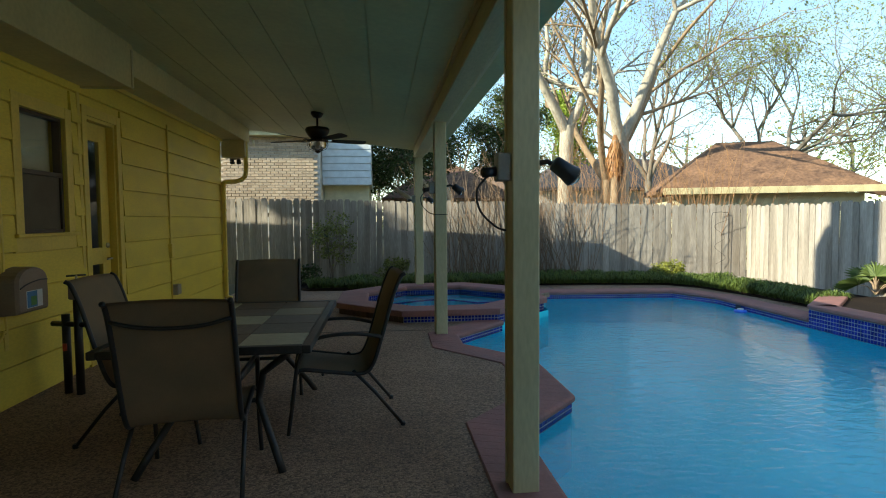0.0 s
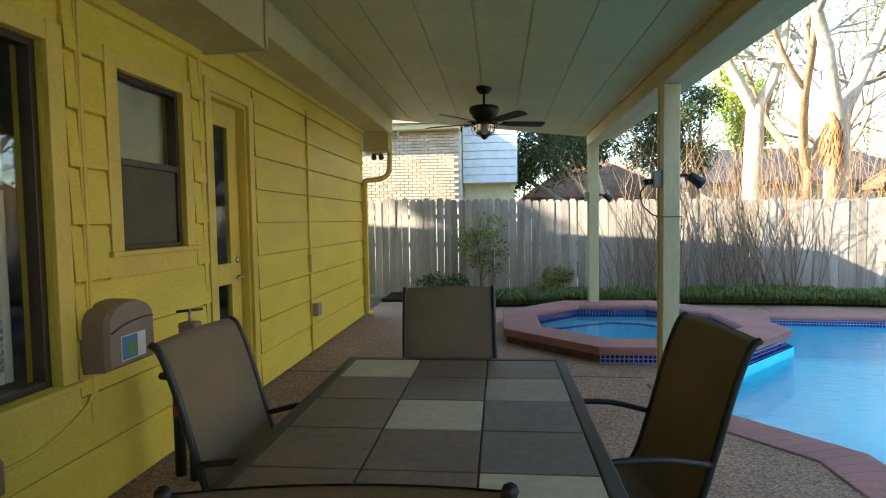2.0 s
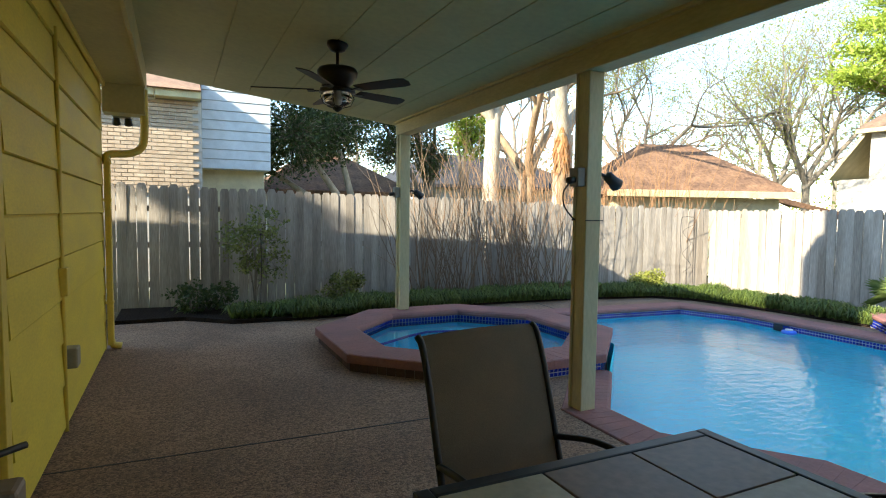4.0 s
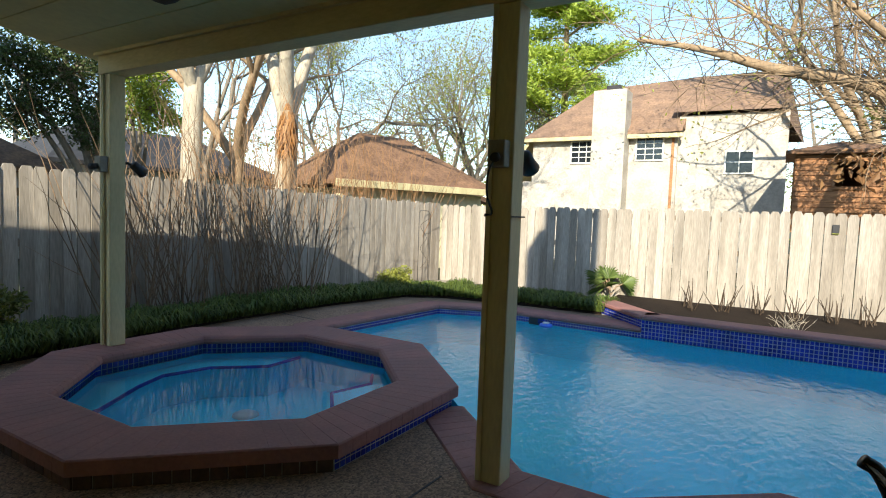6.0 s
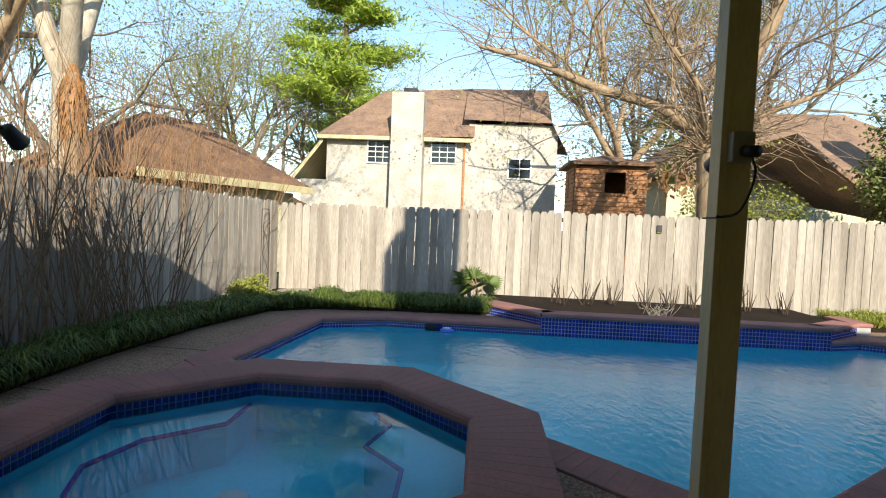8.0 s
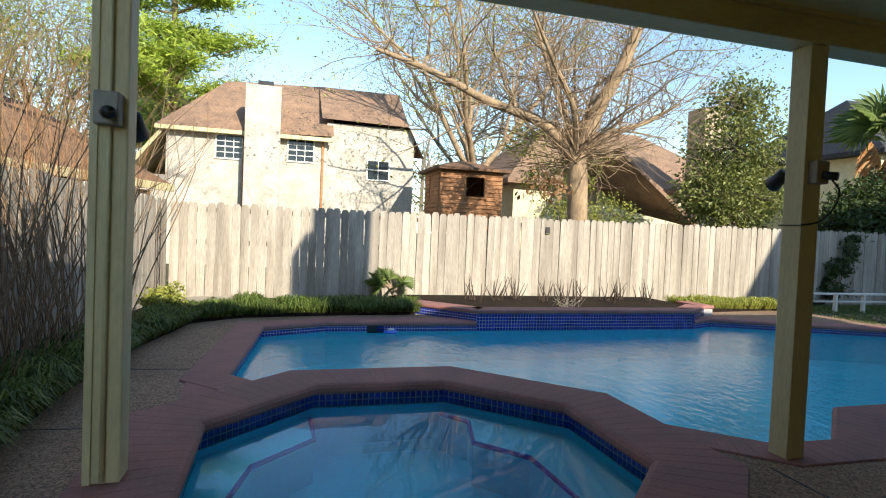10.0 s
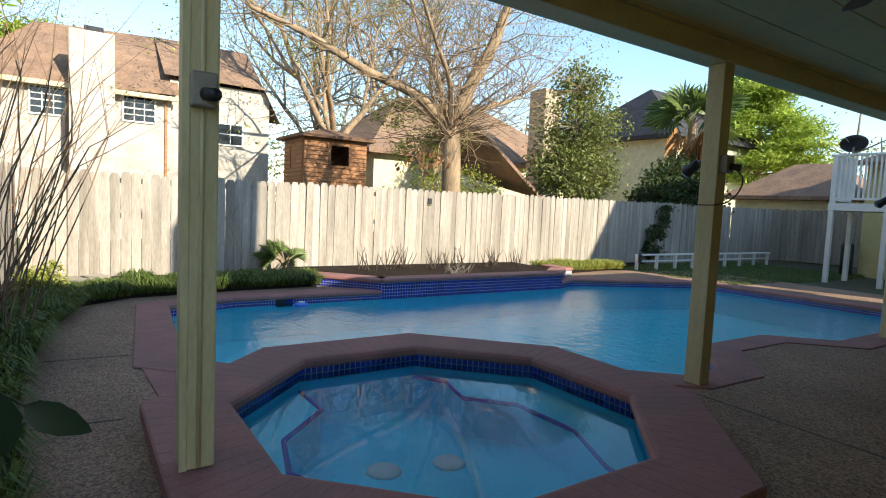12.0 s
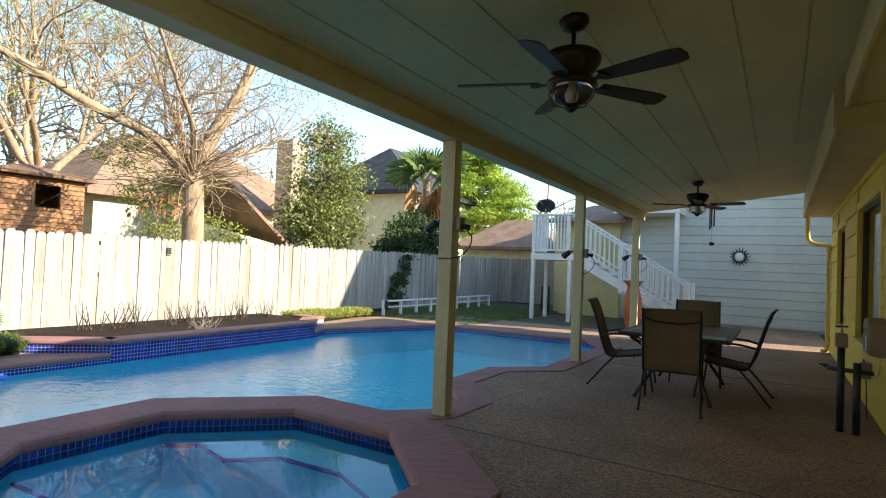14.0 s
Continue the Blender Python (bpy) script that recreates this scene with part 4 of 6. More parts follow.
box_ = thing("outlet_box", "weatherproof grey outlet box with a black cable on the wall", "outlet box", (WALL_X + 0.017, 1.94, 0.38))
part("housing", rbox(0, -0.065, 0, 0.10, 0.065, 0.17, 0.015), GALV, box_)
part("cover", rbox(0.10, -0.055, 0.015, 0.115, 0.055, 0.155, 0.006), TAUPE, box_, "hinged cover")
part("cable", tubes((spline([(0.05, -0.06, 0.13), (0.06, -0.14, 0.19), (0.05, -0.17, 0.10), (0.04, -0.11, -0.02), (0.05, 0.06, -0.16), (0.06, 0.20, -0.33), (0.07, 0.34, -0.395)], 6), 0.006, 6)), BLACK_RUBBER, box_, "black power cable", soft=True)
part("conduit", tubes((spline([(0.01, 0.10, 0.06), (0.012, 0.35, 0.07), (0.012, 0.58, 0.14), (0.012, 0.68, 0.22), (0.012, 0.70, 0.40), (0.012, 0.70, 2.3)], 5), 0.011, 8)), YELLOW_TRIM, box_, "yellow painted conduit", soft=True)
part("conduit_left", tubes(([(0.012, -0.10, 0.06), (0.012, -1.9, 0.03)], 0.011, 8)), YELLOW_TRIM, box_, "yellow painted conduit", soft=True)

cd = thing("wall_conduit", "yellow painted electrical conduit with a junction box and outlet", "conduit", (WALL_X + 0.017, 6.0, 0))
part("pipe", tubes(([(0.018, 0, 0.0), (0.018, 0, 2.70)], 0.014, 8)), YELLOW_TRIM, cd, soft=True)
part("junction_box", rbox(0, -0.05, 0.93, 0.055, 0.05, 1.12, 0.008), YELLOW_TRIM, cd)
part("outlet", rbox(0, 0.02, 0.42, 0.09, 0.16, 0.56, 0.012), GALV, cd, "grey weatherproof outlet cover")


def downspout(x, y, s):
    d = thing("downspout", "yellow painted gutter downspout with elbows at the house corner", "downspout", (x, y, 0))
    part("pipe", bevelled(boxes((-0.03, -0.04, 0.05, 0.03, 0.04, 2.02)), 0.008), YELLOW_TRIM, d)
    part("offset", tubes((spline([(0, 0, 2.0), (0.01, 0.03 * s, 2.1), (0.20, 0.12 * s, 2.13), (0.31, 0.19 * s, 2.20), (0.35, 0.20 * s, 2.36), (0.35, 0.20 * s, 2.85)], 5), 0.042, 8)), YELLOW_TRIM, d, soft=True)
    part("shoe", tubes(([(0, 0, 0.1), (0.02, 0, 0.045), (0.10, 0, 0.03)], 0.038, 8)), YELLOW_TRIM, d, soft=True)
    for z in (0.5, 1.6):
        part("strap", boxes((-0.06, -0.044, z, 0.034, 0.044, z + 0.03)), YELLOW_TRIM, d)
    return d


downspout(WALL_X + 0.075, HOUSE_Y1 - 0.05, 1)
downspout(WALL_X + 0.075, HOUSE_Y0 + 0.06, -1)
g = thing("gutter", "white painted gutter end at the eave corner", "gutter", (0, 0, 0), kind="structure")
for yy in (HOUSE_Y1 + 0.28, HOUSE_Y0 - 0.46):
    part("trough", boxes((EAVE_X - 0.02, yy, 2.80, EAVE_X + 0.11, yy + 0.16, 2.81), (EAVE_X + 0.10, yy, 2.81, EAVE_X + 0.11, yy + 0.16, 2.92), (EAVE_X - 0.02, yy, 2.81, EAVE_X - 0.01, yy + 0.16, 2.92)), CREAM, g)

RED_TAG = material("red_tag", (0.45, 0.05, 0.03), 0.5, vary=0.1, bump=0.0)
st = thing("pipe_clamp_stand", "two black iron pipe stands with screw handles leaning by the wall", "stand", (-1.33, 2.98, 0))
for dx, dy, h in ((0.0, 0.0, 0.80), (-0.12, 0.05, 0.66)):
    part("pipe", tubes(([(dx, dy, 0), (dx, dy, h)], 0.032, 12)), FRAME, st, soft=True)
part("crossbar", tubes(([(0.10, -0.03, 0.58), (-0.24, 0.08, 0.58)], 0.022, 10)), FRAME, st, soft=True)
part("clamp_head", bevelled(boxes((-0.05, -0.045, 0.79, 0.05, 0.045, 0.92)), 0.012), TAUPE, st, "worn brown clamp head")
part("screw", tubes(([(0, 0, 0.90), (0, 0, 0.99)], 0.010, 8)), STEEL, st, soft=True)
part("handle", tubes(([(0.05, 0.05, 0.985), (-0.05, -0.05, 0.985)], 0.008, 8)), FRAME, st, soft=True)
part("side_handle", tubes(([(0.12, 0.06, 0.60), (0.14, 0.14, 0.62)], 0.012, 8), ([(0.10, 0.12, 0.63), (0.18, 0.15, 0.63)], 0.007, 6)), FRAME, st, soft=True)
part("tag", boxes((-0.135, 0.012, 0.36, -0.105, 0.03, 0.42)), RED_TAG, st, "faded red tag")


# ---------------------------------------------------------------- flood lights on the posts
def flood_light(y, z, cable=True):
    f = thing("flood_light", "black outdoor flood light with cable on a patio post", "flood light", (POST_X, y, z), group="post flood lights")
    part("mount_box", rbox(-0.14, -0.05, -0.07, -0.0705, 0.05, 0.07, 0.008), GALV, f, "grey mounting box")
    part("sensor", tubes(([(-0.14, 0, -0.02), (-0.21, -0.03, -0.03)], 0.026, 10)), DARK, f, soft=True)
    part("arm", tubes(([(0.07, 0.02, 0.02), (0.13, 0.0, 0.03), (0.16, -0.02, 0.01)], 0.014, 8)), DARK, f, soft=True)
    head_ = part("lamp_head", lathe([(0.025, 0.06), (0.04, 0.05), (0.045, -0.02), (0.055, -0.07), (0.05, -0.075)], 18), DARK, f, "black lamp hood", soft=True, at=pose(0.20, -0.03, -0.01, 0, -55, 0))
    part("lens", lathe([(0.048, -0.072), (0.042, -0.085), (0.02, -0.1), (0.0, -0.103)], 18), LAMP_GLASS, head_, "clear lamp lens", soft=True)
    if cable:
        part("cable", tubes((spline([(-0.19, -0.01, -0.05), (-0.24, -0.01, -0.12), (-0.22, 0.0, -0.22), (-0.14, 0.01, -0.30), (-0.08, 0.05, -0.32), (-0.084, 0.08, -0.32)], 6), 0.006, 6)), BLACK_RUBBER, f, "black cable", soft=True)
        if y > 1:
            part("cable_tie", bevelled(boxes((-0.084, -0.084, -0.33, 0.084, -0.0785, -0.322), (0.0785, -0.0785, -0.33, 0.084, 0.084, -0.322), (-0.084, 0.0785, -0.33, 0.0785, 0.084, -0.322)), 0.001, 1), BLACK_RUBBER, f)
    return f


flood_light(POST_Y[1], 1.68)
flood_light(POST_Y[2], 1.80)
flood_light(POST_Y[3], 1.80, False)
flood_light(POST_Y[0], 1.75)

el = thing("eave_flood_light", "pair of small dark flood lights under the eave corner", "flood light", (-1.5, 8.86, 2.56))
part("plate", rbox(-0.09, -0.03, -0.015, 0.09, 0.03, 0.002, 0.004), GALV, el)
for dx in (-0.06, 0.06):
    part("lamp_head", lathe([(0.02, 0.05), (0.035, 0.04), (0.045, -0.03), (0.04, -0.035)], 14), DARK, el, "dark lamp hood", soft=True, at=pose(dx, 0.02, -0.055, 35, 0, 0))

# skimmer lid float and tubing in the pool
fl = thing("pool_float_dispenser", "small blue and white floating chlorine dispenser in the pool", "pool float", (6.93, 6.55, WATER_Z))
part("disc", lathe([(0.0, -0.03), (0.09, -0.02), (0.10, 0.0), (0.09, 0.02), (0.05, 0.028)], 20), material("blue_plastic", (0.05, 0.20, 0.75), 0.4, vary=0.05, bump=0), fl, "blue float ring", soft=True)
part("cap", lathe([(0.05, 0.025), (0.05, 0.045), (0.0, 0.05)], 16), WHITE, fl, "white cap", soft=True)
sk = thing("skimmer_opening", "dark skimmer mouth under the pool coping", "skimmer", (7.06, 6.75, -0.13), kind="structure")
part("mouth", boxes((0.0, -0.12, -0.03, 0.012, 0.12, 0.09)), DARK, sk)
# ---------------------------------------------------------------- own house mass and garage
house = thing("house", "single-storey yellow house with a low gable shingle roof and a tall chimney", "house", kind="structure")


def roof_from(points, faces):
    bm = bmesh.new()
    v = [bm.verts.new(p) for p in points]
    for f in faces:
        bm.faces.new([v[i] for i in f])
    return bm


part("roof", profile_prism([(-1.29, 3.04), (-1.29, 3.51), (-9.6, 4.92), (-18.0, 3.3), (-18.0, 3.04)], HOUSE_Y0 - 0.5, ROOF_Y1 + 0.05), SHINGLE, house, "brown shingled gable roof")
part("side_wall", boxes((-17.5, HOUSE_Y0, 0, -1.90, HOUSE_Y0 + 0.1, 3.1), (-17.5, 8.4, 0, -1.90, 8.5, 3.1), (-17.5, HOUSE_Y0 + 0.1, 0, -17.4, 8.4, 3.1)), YELLOW, house)
part("chimney", bevelled(boxes((-2.95, 3.20, 3.0, -2.05, 4.02, 8.4), (-2.95, 4.02, 3.0, -2.05, 4.37, 7.0)), 0.03), SHINGLE, house, "brick chimney with a stepped shoulder")

garage = thing("garage_building", "two-storey white lap-sided garage building with a gable roof", "building", kind="structure")
GY = -9.0
part("wall", boxes((-7.5, GY - 7, -0.05, 3.6, GY, 4.2)), WHITE_SIDING, garage)
part("gable", roof_from([(-7.5, GY, 4.2), (3.6, GY, 4.2), (-1.95, GY, 6.3), (-7.5, GY - 7, 4.2), (3.6, GY - 7, 4.2), (-1.95, GY - 7, 6.3)], [(0, 1, 2), (5, 4, 3), (0, 2, 5, 3), (1, 4, 5, 2), (0, 3, 4, 1)]), WHITE_SIDING, garage)
part("roof", roof_from([(-8.0, GY + .4, 4.02), (-1.95, GY + .4, 6.38), (4.1, GY + .4, 4.02), (-8.0, GY - 7.4, 4.02), (-1.95, GY - 7.4, 6.38), (4.1, GY - 7.4, 4.02), (-8.0, GY + .4, 3.9), (-1.95, GY + .4, 6.26), (4.1, GY + .4, 3.9), (-8.0, GY - 7.4, 3.9), (-1.95, GY - 7.4, 6.26), (4.1, GY - 7.4, 3.9)],
                       [(0, 1, 4, 3), (1, 2, 5, 4), (7, 6, 9, 10), (8, 7, 10, 11), (0, 6, 7, 1), (1, 7, 8, 2), (3, 4, 10, 9), (4, 5, 11, 10), (0, 3, 9, 6), (2, 8, 11, 5)]), SHINGLE, garage, "brown shingled gable roof")
lap_siding(garage, "x", GY, -7.5, 3.6, 0.03, 4.2, WHITE_SIDING, expo=0.26, thick=0.03)
part("wing_wall", boxes((3.6, GY - 5, -0.05, 5.75, GY + 0.3, 3.0)), SOFFIT, garage, "shaded dull yellow wall behind the stairs")
part("wing_roof", roof_from([(3.3, GY + .7, 2.95), (6.0, GY + .7, 2.95), (6.0, GY - 5, 4.1), (3.3, GY - 5, 4.1), (3.3, GY + .7, 3.05), (6.0, GY + .7, 3.05), (6.0, GY - 5, 4.2), (3.3, GY - 5, 4.2)], [(3, 2, 1, 0), (4, 5, 6, 7), (0, 1, 5, 4), (1, 2, 6, 5), (2, 3, 7, 6), (3, 0, 4, 7)]), SHINGLE, garage)
part("overhang", rbox(1.7, GY + 0.02, 3.2, 3.6, GY + 1.2, 3.42, 0.01), WHITE, garage, "white porch overhang")
part("porch_post", rbox(1.72, GY + 1.05, 0, 1.84, GY + 1.17, 3.2, 0.008), WHITE, garage, "white porch post")
# Unseen block, added so that its shadow falls on the side fence.
part("shade_block", boxes((-8.2, GY - 7, -0.05, -2.3, -6.8, 8.5)), WHITE_SIDING, garage, "unseen tall block added to shade the far end of the side fence")
part("foundation", boxes((-7.5, GY, -0.05, 3.6, GY + 0.025, 0.03)), GROUT, garage)

deck = thing("deck_and_stairs", "white painted timber deck with a railed stair down to the patio", "staircase", (0.25, -0.32, 0), kind="structure")
DY, DZ = -5.5, 1.86
part("deck_floor", rbox(3.75, DY - 1.2, DZ - 0.18, 5.2, DY, DZ, 0.01), WHITE, deck)
for x, y in ((5.13, DY - 0.06), (4.03, DY - 0.06), (5.13, DY - 1.14), (4.03, DY - 1.14)):
    part("deck_post", rbox(x - 0.05, y - 0.05, -0.05, x + 0.05, y + 0.05, DZ - 0.18, 0.006), WHITE, deck)
for x in (5.13, 4.1):
    part("newel", rbox(x - 0.05, DY - 0.11, DZ, x + 0.05, DY - 0.01, DZ + 1.14, 0.006), WHITE, deck)
part("handrail", rbox(3.95, DY - 0.12, DZ + 1.10, 5.22, DY, DZ + 1.15, 0.008), WHITE, deck)
part("handrail", rbox(5.1, DY - 1.2, DZ + 1.10, 5.2, DY - 0.12, DZ + 1.148, 0.008), WHITE, deck)
part("bottom_rail", rbox(4.15, DY - 0.09, DZ + 0.08, 5.08, DY - 0.03, DZ + 0.13, 0.006), WHITE, deck)
for k in range(9):
    x = 4.22 + k * 0.098
    part("baluster", rbox(x - 0.02, DY - 0.08, DZ + 0.13, x + 0.02, DY - 0.04, DZ + 1.10, 0.004), WHITE, deck)
for k in range(8):
    y = DY - 0.2 - k * 0.118
    part("baluster", rbox(5.11, y - 0.02, DZ + 0.05, 5.15, y + 0.02, DZ + 1.10, 0.004), WHITE, deck)
steps = 10
run, rise = 0.27, DZ / (steps + 1)
sx = 3.75
for k in range(steps):
    part("tread", rbox(sx - (k + 1) * run - 0.03, DY - 1.05, DZ - (k + 1) * rise - 0.04, sx - k * run, DY - 0.06, DZ - (k + 1) * rise, 0.006), WHITE, deck)
for yy in (DY - 0.05, DY - 1.1):
    bm = bmesh.new()
    pr = [(sx, DZ - 0.02), (sx, DZ - 0.32), (sx - steps * run - 0.25, -0.03), (sx - steps * run - 0.25, 0.15)]
    f0 = [bm.verts.new((x, yy, z)) for x, z in pr]
    f1 = [bm.verts.new((x, yy + 0.045, z)) for x, z in pr]
    bm.faces.new(f0), bm.faces.new(list(reversed(f1)))
    for i in range(4):
        bm.faces.new((f0[i], f1[i], f1[(i + 1) % 4], f0[(i + 1) % 4]))
    part("stringer", bm, WHITE, deck)
x_end, slope = sx - steps * run, DZ / (steps * run + 0.25)
for yy in (DY - 0.03, DY - 1.08):
    p0, p1 = Vector((3.95, yy, DZ + 1.05)), Vector((x_end - 0.1, yy, 0.08 + 1.0))
    for dz, h in ((0, 0.06), (-0.80, 0.05)):
        bm = bmesh.new()
        for a, b in ((p0, p1),):
            v = [bm.verts.new((q.x, q.y + s, q.z + dz + t)) for q in (a, b) for s, t in ((-.035, 0), (.035, 0), (.035, h), (-.035, h))]
            for f in ((0, 1, 2, 3), (7, 6, 5, 4), (0, 4, 5, 1), (1, 5, 6, 2), (2, 6, 7, 3), (3, 7, 4, 0)):
                bm.faces.new([v[i] for i in f])
        part("stair_rail", bm, WHITE, deck)
    n = 22
    for k in range(n):
        q = p0.lerp(p1, (k + 0.5) / n)
        part("baluster", rbox(q.x - 0.02, yy - 0.02, q.z - 0.77, q.x + 0.02, yy + 0.02, q.z + 0.02, 0.003), WHITE, deck)
    for f in (0.45, 1.0):
        q = p0.lerp(p1, f)
        part("stair_post", rbox(q.x - 0.05, yy - 0.05, max(-0.05, q.z - 1.25), q.x + 0.05, yy + 0.05, q.z + 0.12, 0.006), WHITE, deck)

dish = thing("satellite_dish", "dark grey satellite dish on the deck rail", "satellite dish", (5.08, DY - 0.45, DZ + 1.15))
bm = lathe([(0.0, -0.06), (0.12, -0.045), (0.22, -0.01), (0.28, 0.03), (0.275, 0.035), (0.2, 0.0), (0.0, -0.05)], 28)
part("reflector", bm, DARK, dish, "dark oval reflector", soft=True, at=pose(0, 0, 0.22, 35, 20, 0))
part("mast", tubes(([(0, 0, 0), (0, 0, 0.2)], 0.02, 8)), GALV, dish, soft=True)
part("feed_arm", tubes(([(0, 0, 0.16), (0.1, 0.25, 0.36)], 0.012, 6)), GALV, dish)

TERRACOTTA = material("orange_terracotta", (0.50, 0.13, 0.045), 0.6, vary=0.12, scale=4, fine=30, bump=0.1)
urn = thing("tall_urn", "tall orange terracotta urn with a flared mouth on the patio", "urn", (2.25, -4.62, 0))
part("body", lathe([(0.12, 0.0), (0.14, 0.02), (0.19, 0.25), (0.22, 0.55), (0.20, 0.80), (0.15, 0.98), (0.135, 1.05), (0.17, 1.14), (0.225, 1.20), (0.215, 1.205), (0.13, 1.06), (0.12, 0.9), (0.0, 0.88)], 32), TERRACOTTA, urn, soft=True)
part("rim", lathe([(0.218, 1.19), (0.235, 1.20), (0.23, 1.22), (0.205, 1.215)], 32), TERRACOTTA, urn, soft=True)

orn = thing("sun_ornament", "round sunburst wall ornament with a pale face on the white siding", "wall ornament", pose(0.22, GY + 0.03, 2.0, -90, 0, 0))
part("disc", lathe([(0.13, 0.0), (0.13, 0.02), (0.08, 0.04), (0.0, 0.05)], 28), WHITE, orn, "pale disc", soft=True)
part("rim", lathe([(0.165, 0.0), (0.165, 0.03), (0.135, 0.035), (0.13, 0.0)], 28), FRAME, orn, "dark rim")
for k in range(16):
    a = 2 * math.pi * k / 16
    bm = bmesh.new()
    prism(bm, [(0.16, -0.028), (0.285, 0.012), (0.16, 0.028)], 0.005, 0.02)
    part("ray", bm, FRAME, orn, at=pose(0, 0, 0, 0, 0, math.degrees(a)))

ch = thing("wind_chime", "dark tubular wind chime hanging from the patio ceiling", "wind chime", (0.41, -3.2, 0))
zc = ceil_z(0.41)
part("cord", tubes(([(0, 0, zc + 0.01), (0, 0, 2.86)], 0.004, 6), ([(0, 0, 2.86), (0, 0, 2.10)], 0.003, 6)), DARK, ch)
part("top_disc", lathe([(0.06, 2.85), (0.06, 2.87), (0.0, 2.875)], 16), FRAME, ch)
for k in range(5):
    a = 2 * math.pi * k / 5
    part("tube", tubes(([(0.045 * math.cos(a), 0.045 * math.sin(a), 2.85), (0.045 * math.cos(a), 0.045 * math.sin(a), 2.36 + 0.03 * k)], 0.011, 8)), FRAME, ch, soft=True)
part("sail", lathe([(0.0, 2.03), (0.05, 2.05), (0.05, 2.10), (0.0, 2.12)], 14), DARK, ch, soft=True)

# low white rail by the lawn, lantern
rail = thing("low_rail", "low weathered white timber rail beside the lawn", "rail", (-0.12, 0.65, 0))
part("top_board", rbox(8.22, -9.4, 0.36, 8.30, -3.0, 0.40, 0.006), WHITE, rail)
part("lower_board", rbox(8.24, -9.4, 0.20, 8.28, -3.02, 0.235, 0.006), WHITE, rail)
for k in range(9):
    y = -3.05 - k * 0.78
    part("rail_post", rbox(8.225, y - 0.03, -0.05, 8.295, y + 0.03, 0.36, 0.006), WHITE, rail)
lan = thing("garden_lantern", "small dark garden lantern with a white cap in the bed", "lantern", (8.1, -2.45, -0.05))
part("stake", tubes(([(0, 0, 0), (0, 0, 0.25)], 0.012, 8)), FRAME, lan)
part("cage", lathe([(0.05, 0.25), (0.06, 0.26), (0.05, 0.40), (0.07, 0.42), (0.0, 0.48)], 10), FRAME, lan)
part("glass", lathe([(0.04, 0.27), (0.04, 0.39)], 10), WHITE, lan, "white frosted glass")
bin_ = thing("black_cylinder_bin", "dark cylindrical bin standing by the yellow wall", "bin", (5.92, -8.4, -0.05))
part("body", lathe([(0.14, 0), (0.15, 0.02), (0.15, 0.85), (0.12, 0.9), (0.0, 0.92)], 20), DARK, bin_, soft=True)
# ---------------------------------------------------------------- plants: helpers
BARK_PALE = material("pale_bark", (0.50, 0.43, 0.33), 0.9, vary=0.15, scale=3, fine=18, bump=0.6, other=(0.33, 0.28, 0.21), stretch=(1, 1, 0.4), dist=0.02)
BARK_TAN = material("tan_bark", (0.36, 0.25, 0.15), 0.9, vary=0.2, scale=4, fine=22, bump=0.6, other=(0.24, 0.165, 0.10), stretch=(1, 1, 0.4), dist=0.02)
BARK_GREY = material("grey_bark", (0.26, 0.215, 0.165), 0.9, vary=0.2, scale=4, fine=22, bump=0.6, other=(0.17, 0.14, 0.105), stretch=(1, 1, 0.4), dist=0.02)
STEM = material("dry_stem", (0.30, 0.19, 0.11), 0.8, vary=0.2, scale=6, fine=30, bump=0.2)


def leaf_material(name, a, b, rough=0.5):
    m = bpy.data.materials.new(name)
    m.use_nodes = True
    n, l = m.node_tree.nodes, m.node_tree.links
    p = n["Principled BSDF"]
    geo = n.new("ShaderNodeNewGeometry")
    ramp = n.new("ShaderNodeValToRGB")
    ramp.color_ramp.elements[0].color, ramp.color_ramp.elements[1].color = (*a, 1), (*b, 1)
    l.new(geo.outputs["Random Per Island"], ramp.inputs[0])
    l.new(ramp.outputs[0], p.inputs["Base Color"])
    p.inputs["Roughness"].default_value = rough
    tr = n.new("ShaderNodeBsdfTranslucent")
    l.new(ramp.outputs[0], tr.inputs["Color"])
    mix = n.new("ShaderNodeMixShader")
    mix.inputs[0].default_value = 0.35
    l.new(p.outputs[0], mix.inputs[1])
    l.new(tr.outputs[0], mix.inputs[2])
    l.new(mix.outputs[0], n["Material Output"].inputs["Surface"])
    return m


LEAF_DARK = leaf_material("dark_green_leaf", (0.03, 0.055, 0.015), (0.085, 0.12, 0.03))
LEAF_OLIVE = leaf_material("olive_leaf", (0.10, 0.12, 0.028), (0.28, 0.30, 0.075))
LEAF_YELLOW = leaf_material("yellow_green_leaf", (0.20, 0.23, 0.035), (0.42, 0.42, 0.09))
LEAF_PINE = leaf_material("pine_needle", (0.18, 0.27, 0.03), (0.45, 0.54, 0.08))
LEAF_GRASS = leaf_material("liriope_leaf", (0.05, 0.085, 0.02), (0.19, 0.25, 0.05))
LEAF_PALM = leaf_material("palm_leaf", (0.07, 0.12, 0.025), (0.20, 0.26, 0.07))
LEAF_DEAD = leaf_material("dead_frond", (0.35, 0.15, 0.05), (0.55, 0.28, 0.10))
LEAF_ROSE = leaf_material("rose_leaf", (0.015, 0.035, 0.018), (0.03, 0.06, 0.03), 0.4)
LEAF_BROWN = leaf_material("dry_brown_leaf", (0.25, 0.12, 0.05), (0.42, 0.24, 0.11))


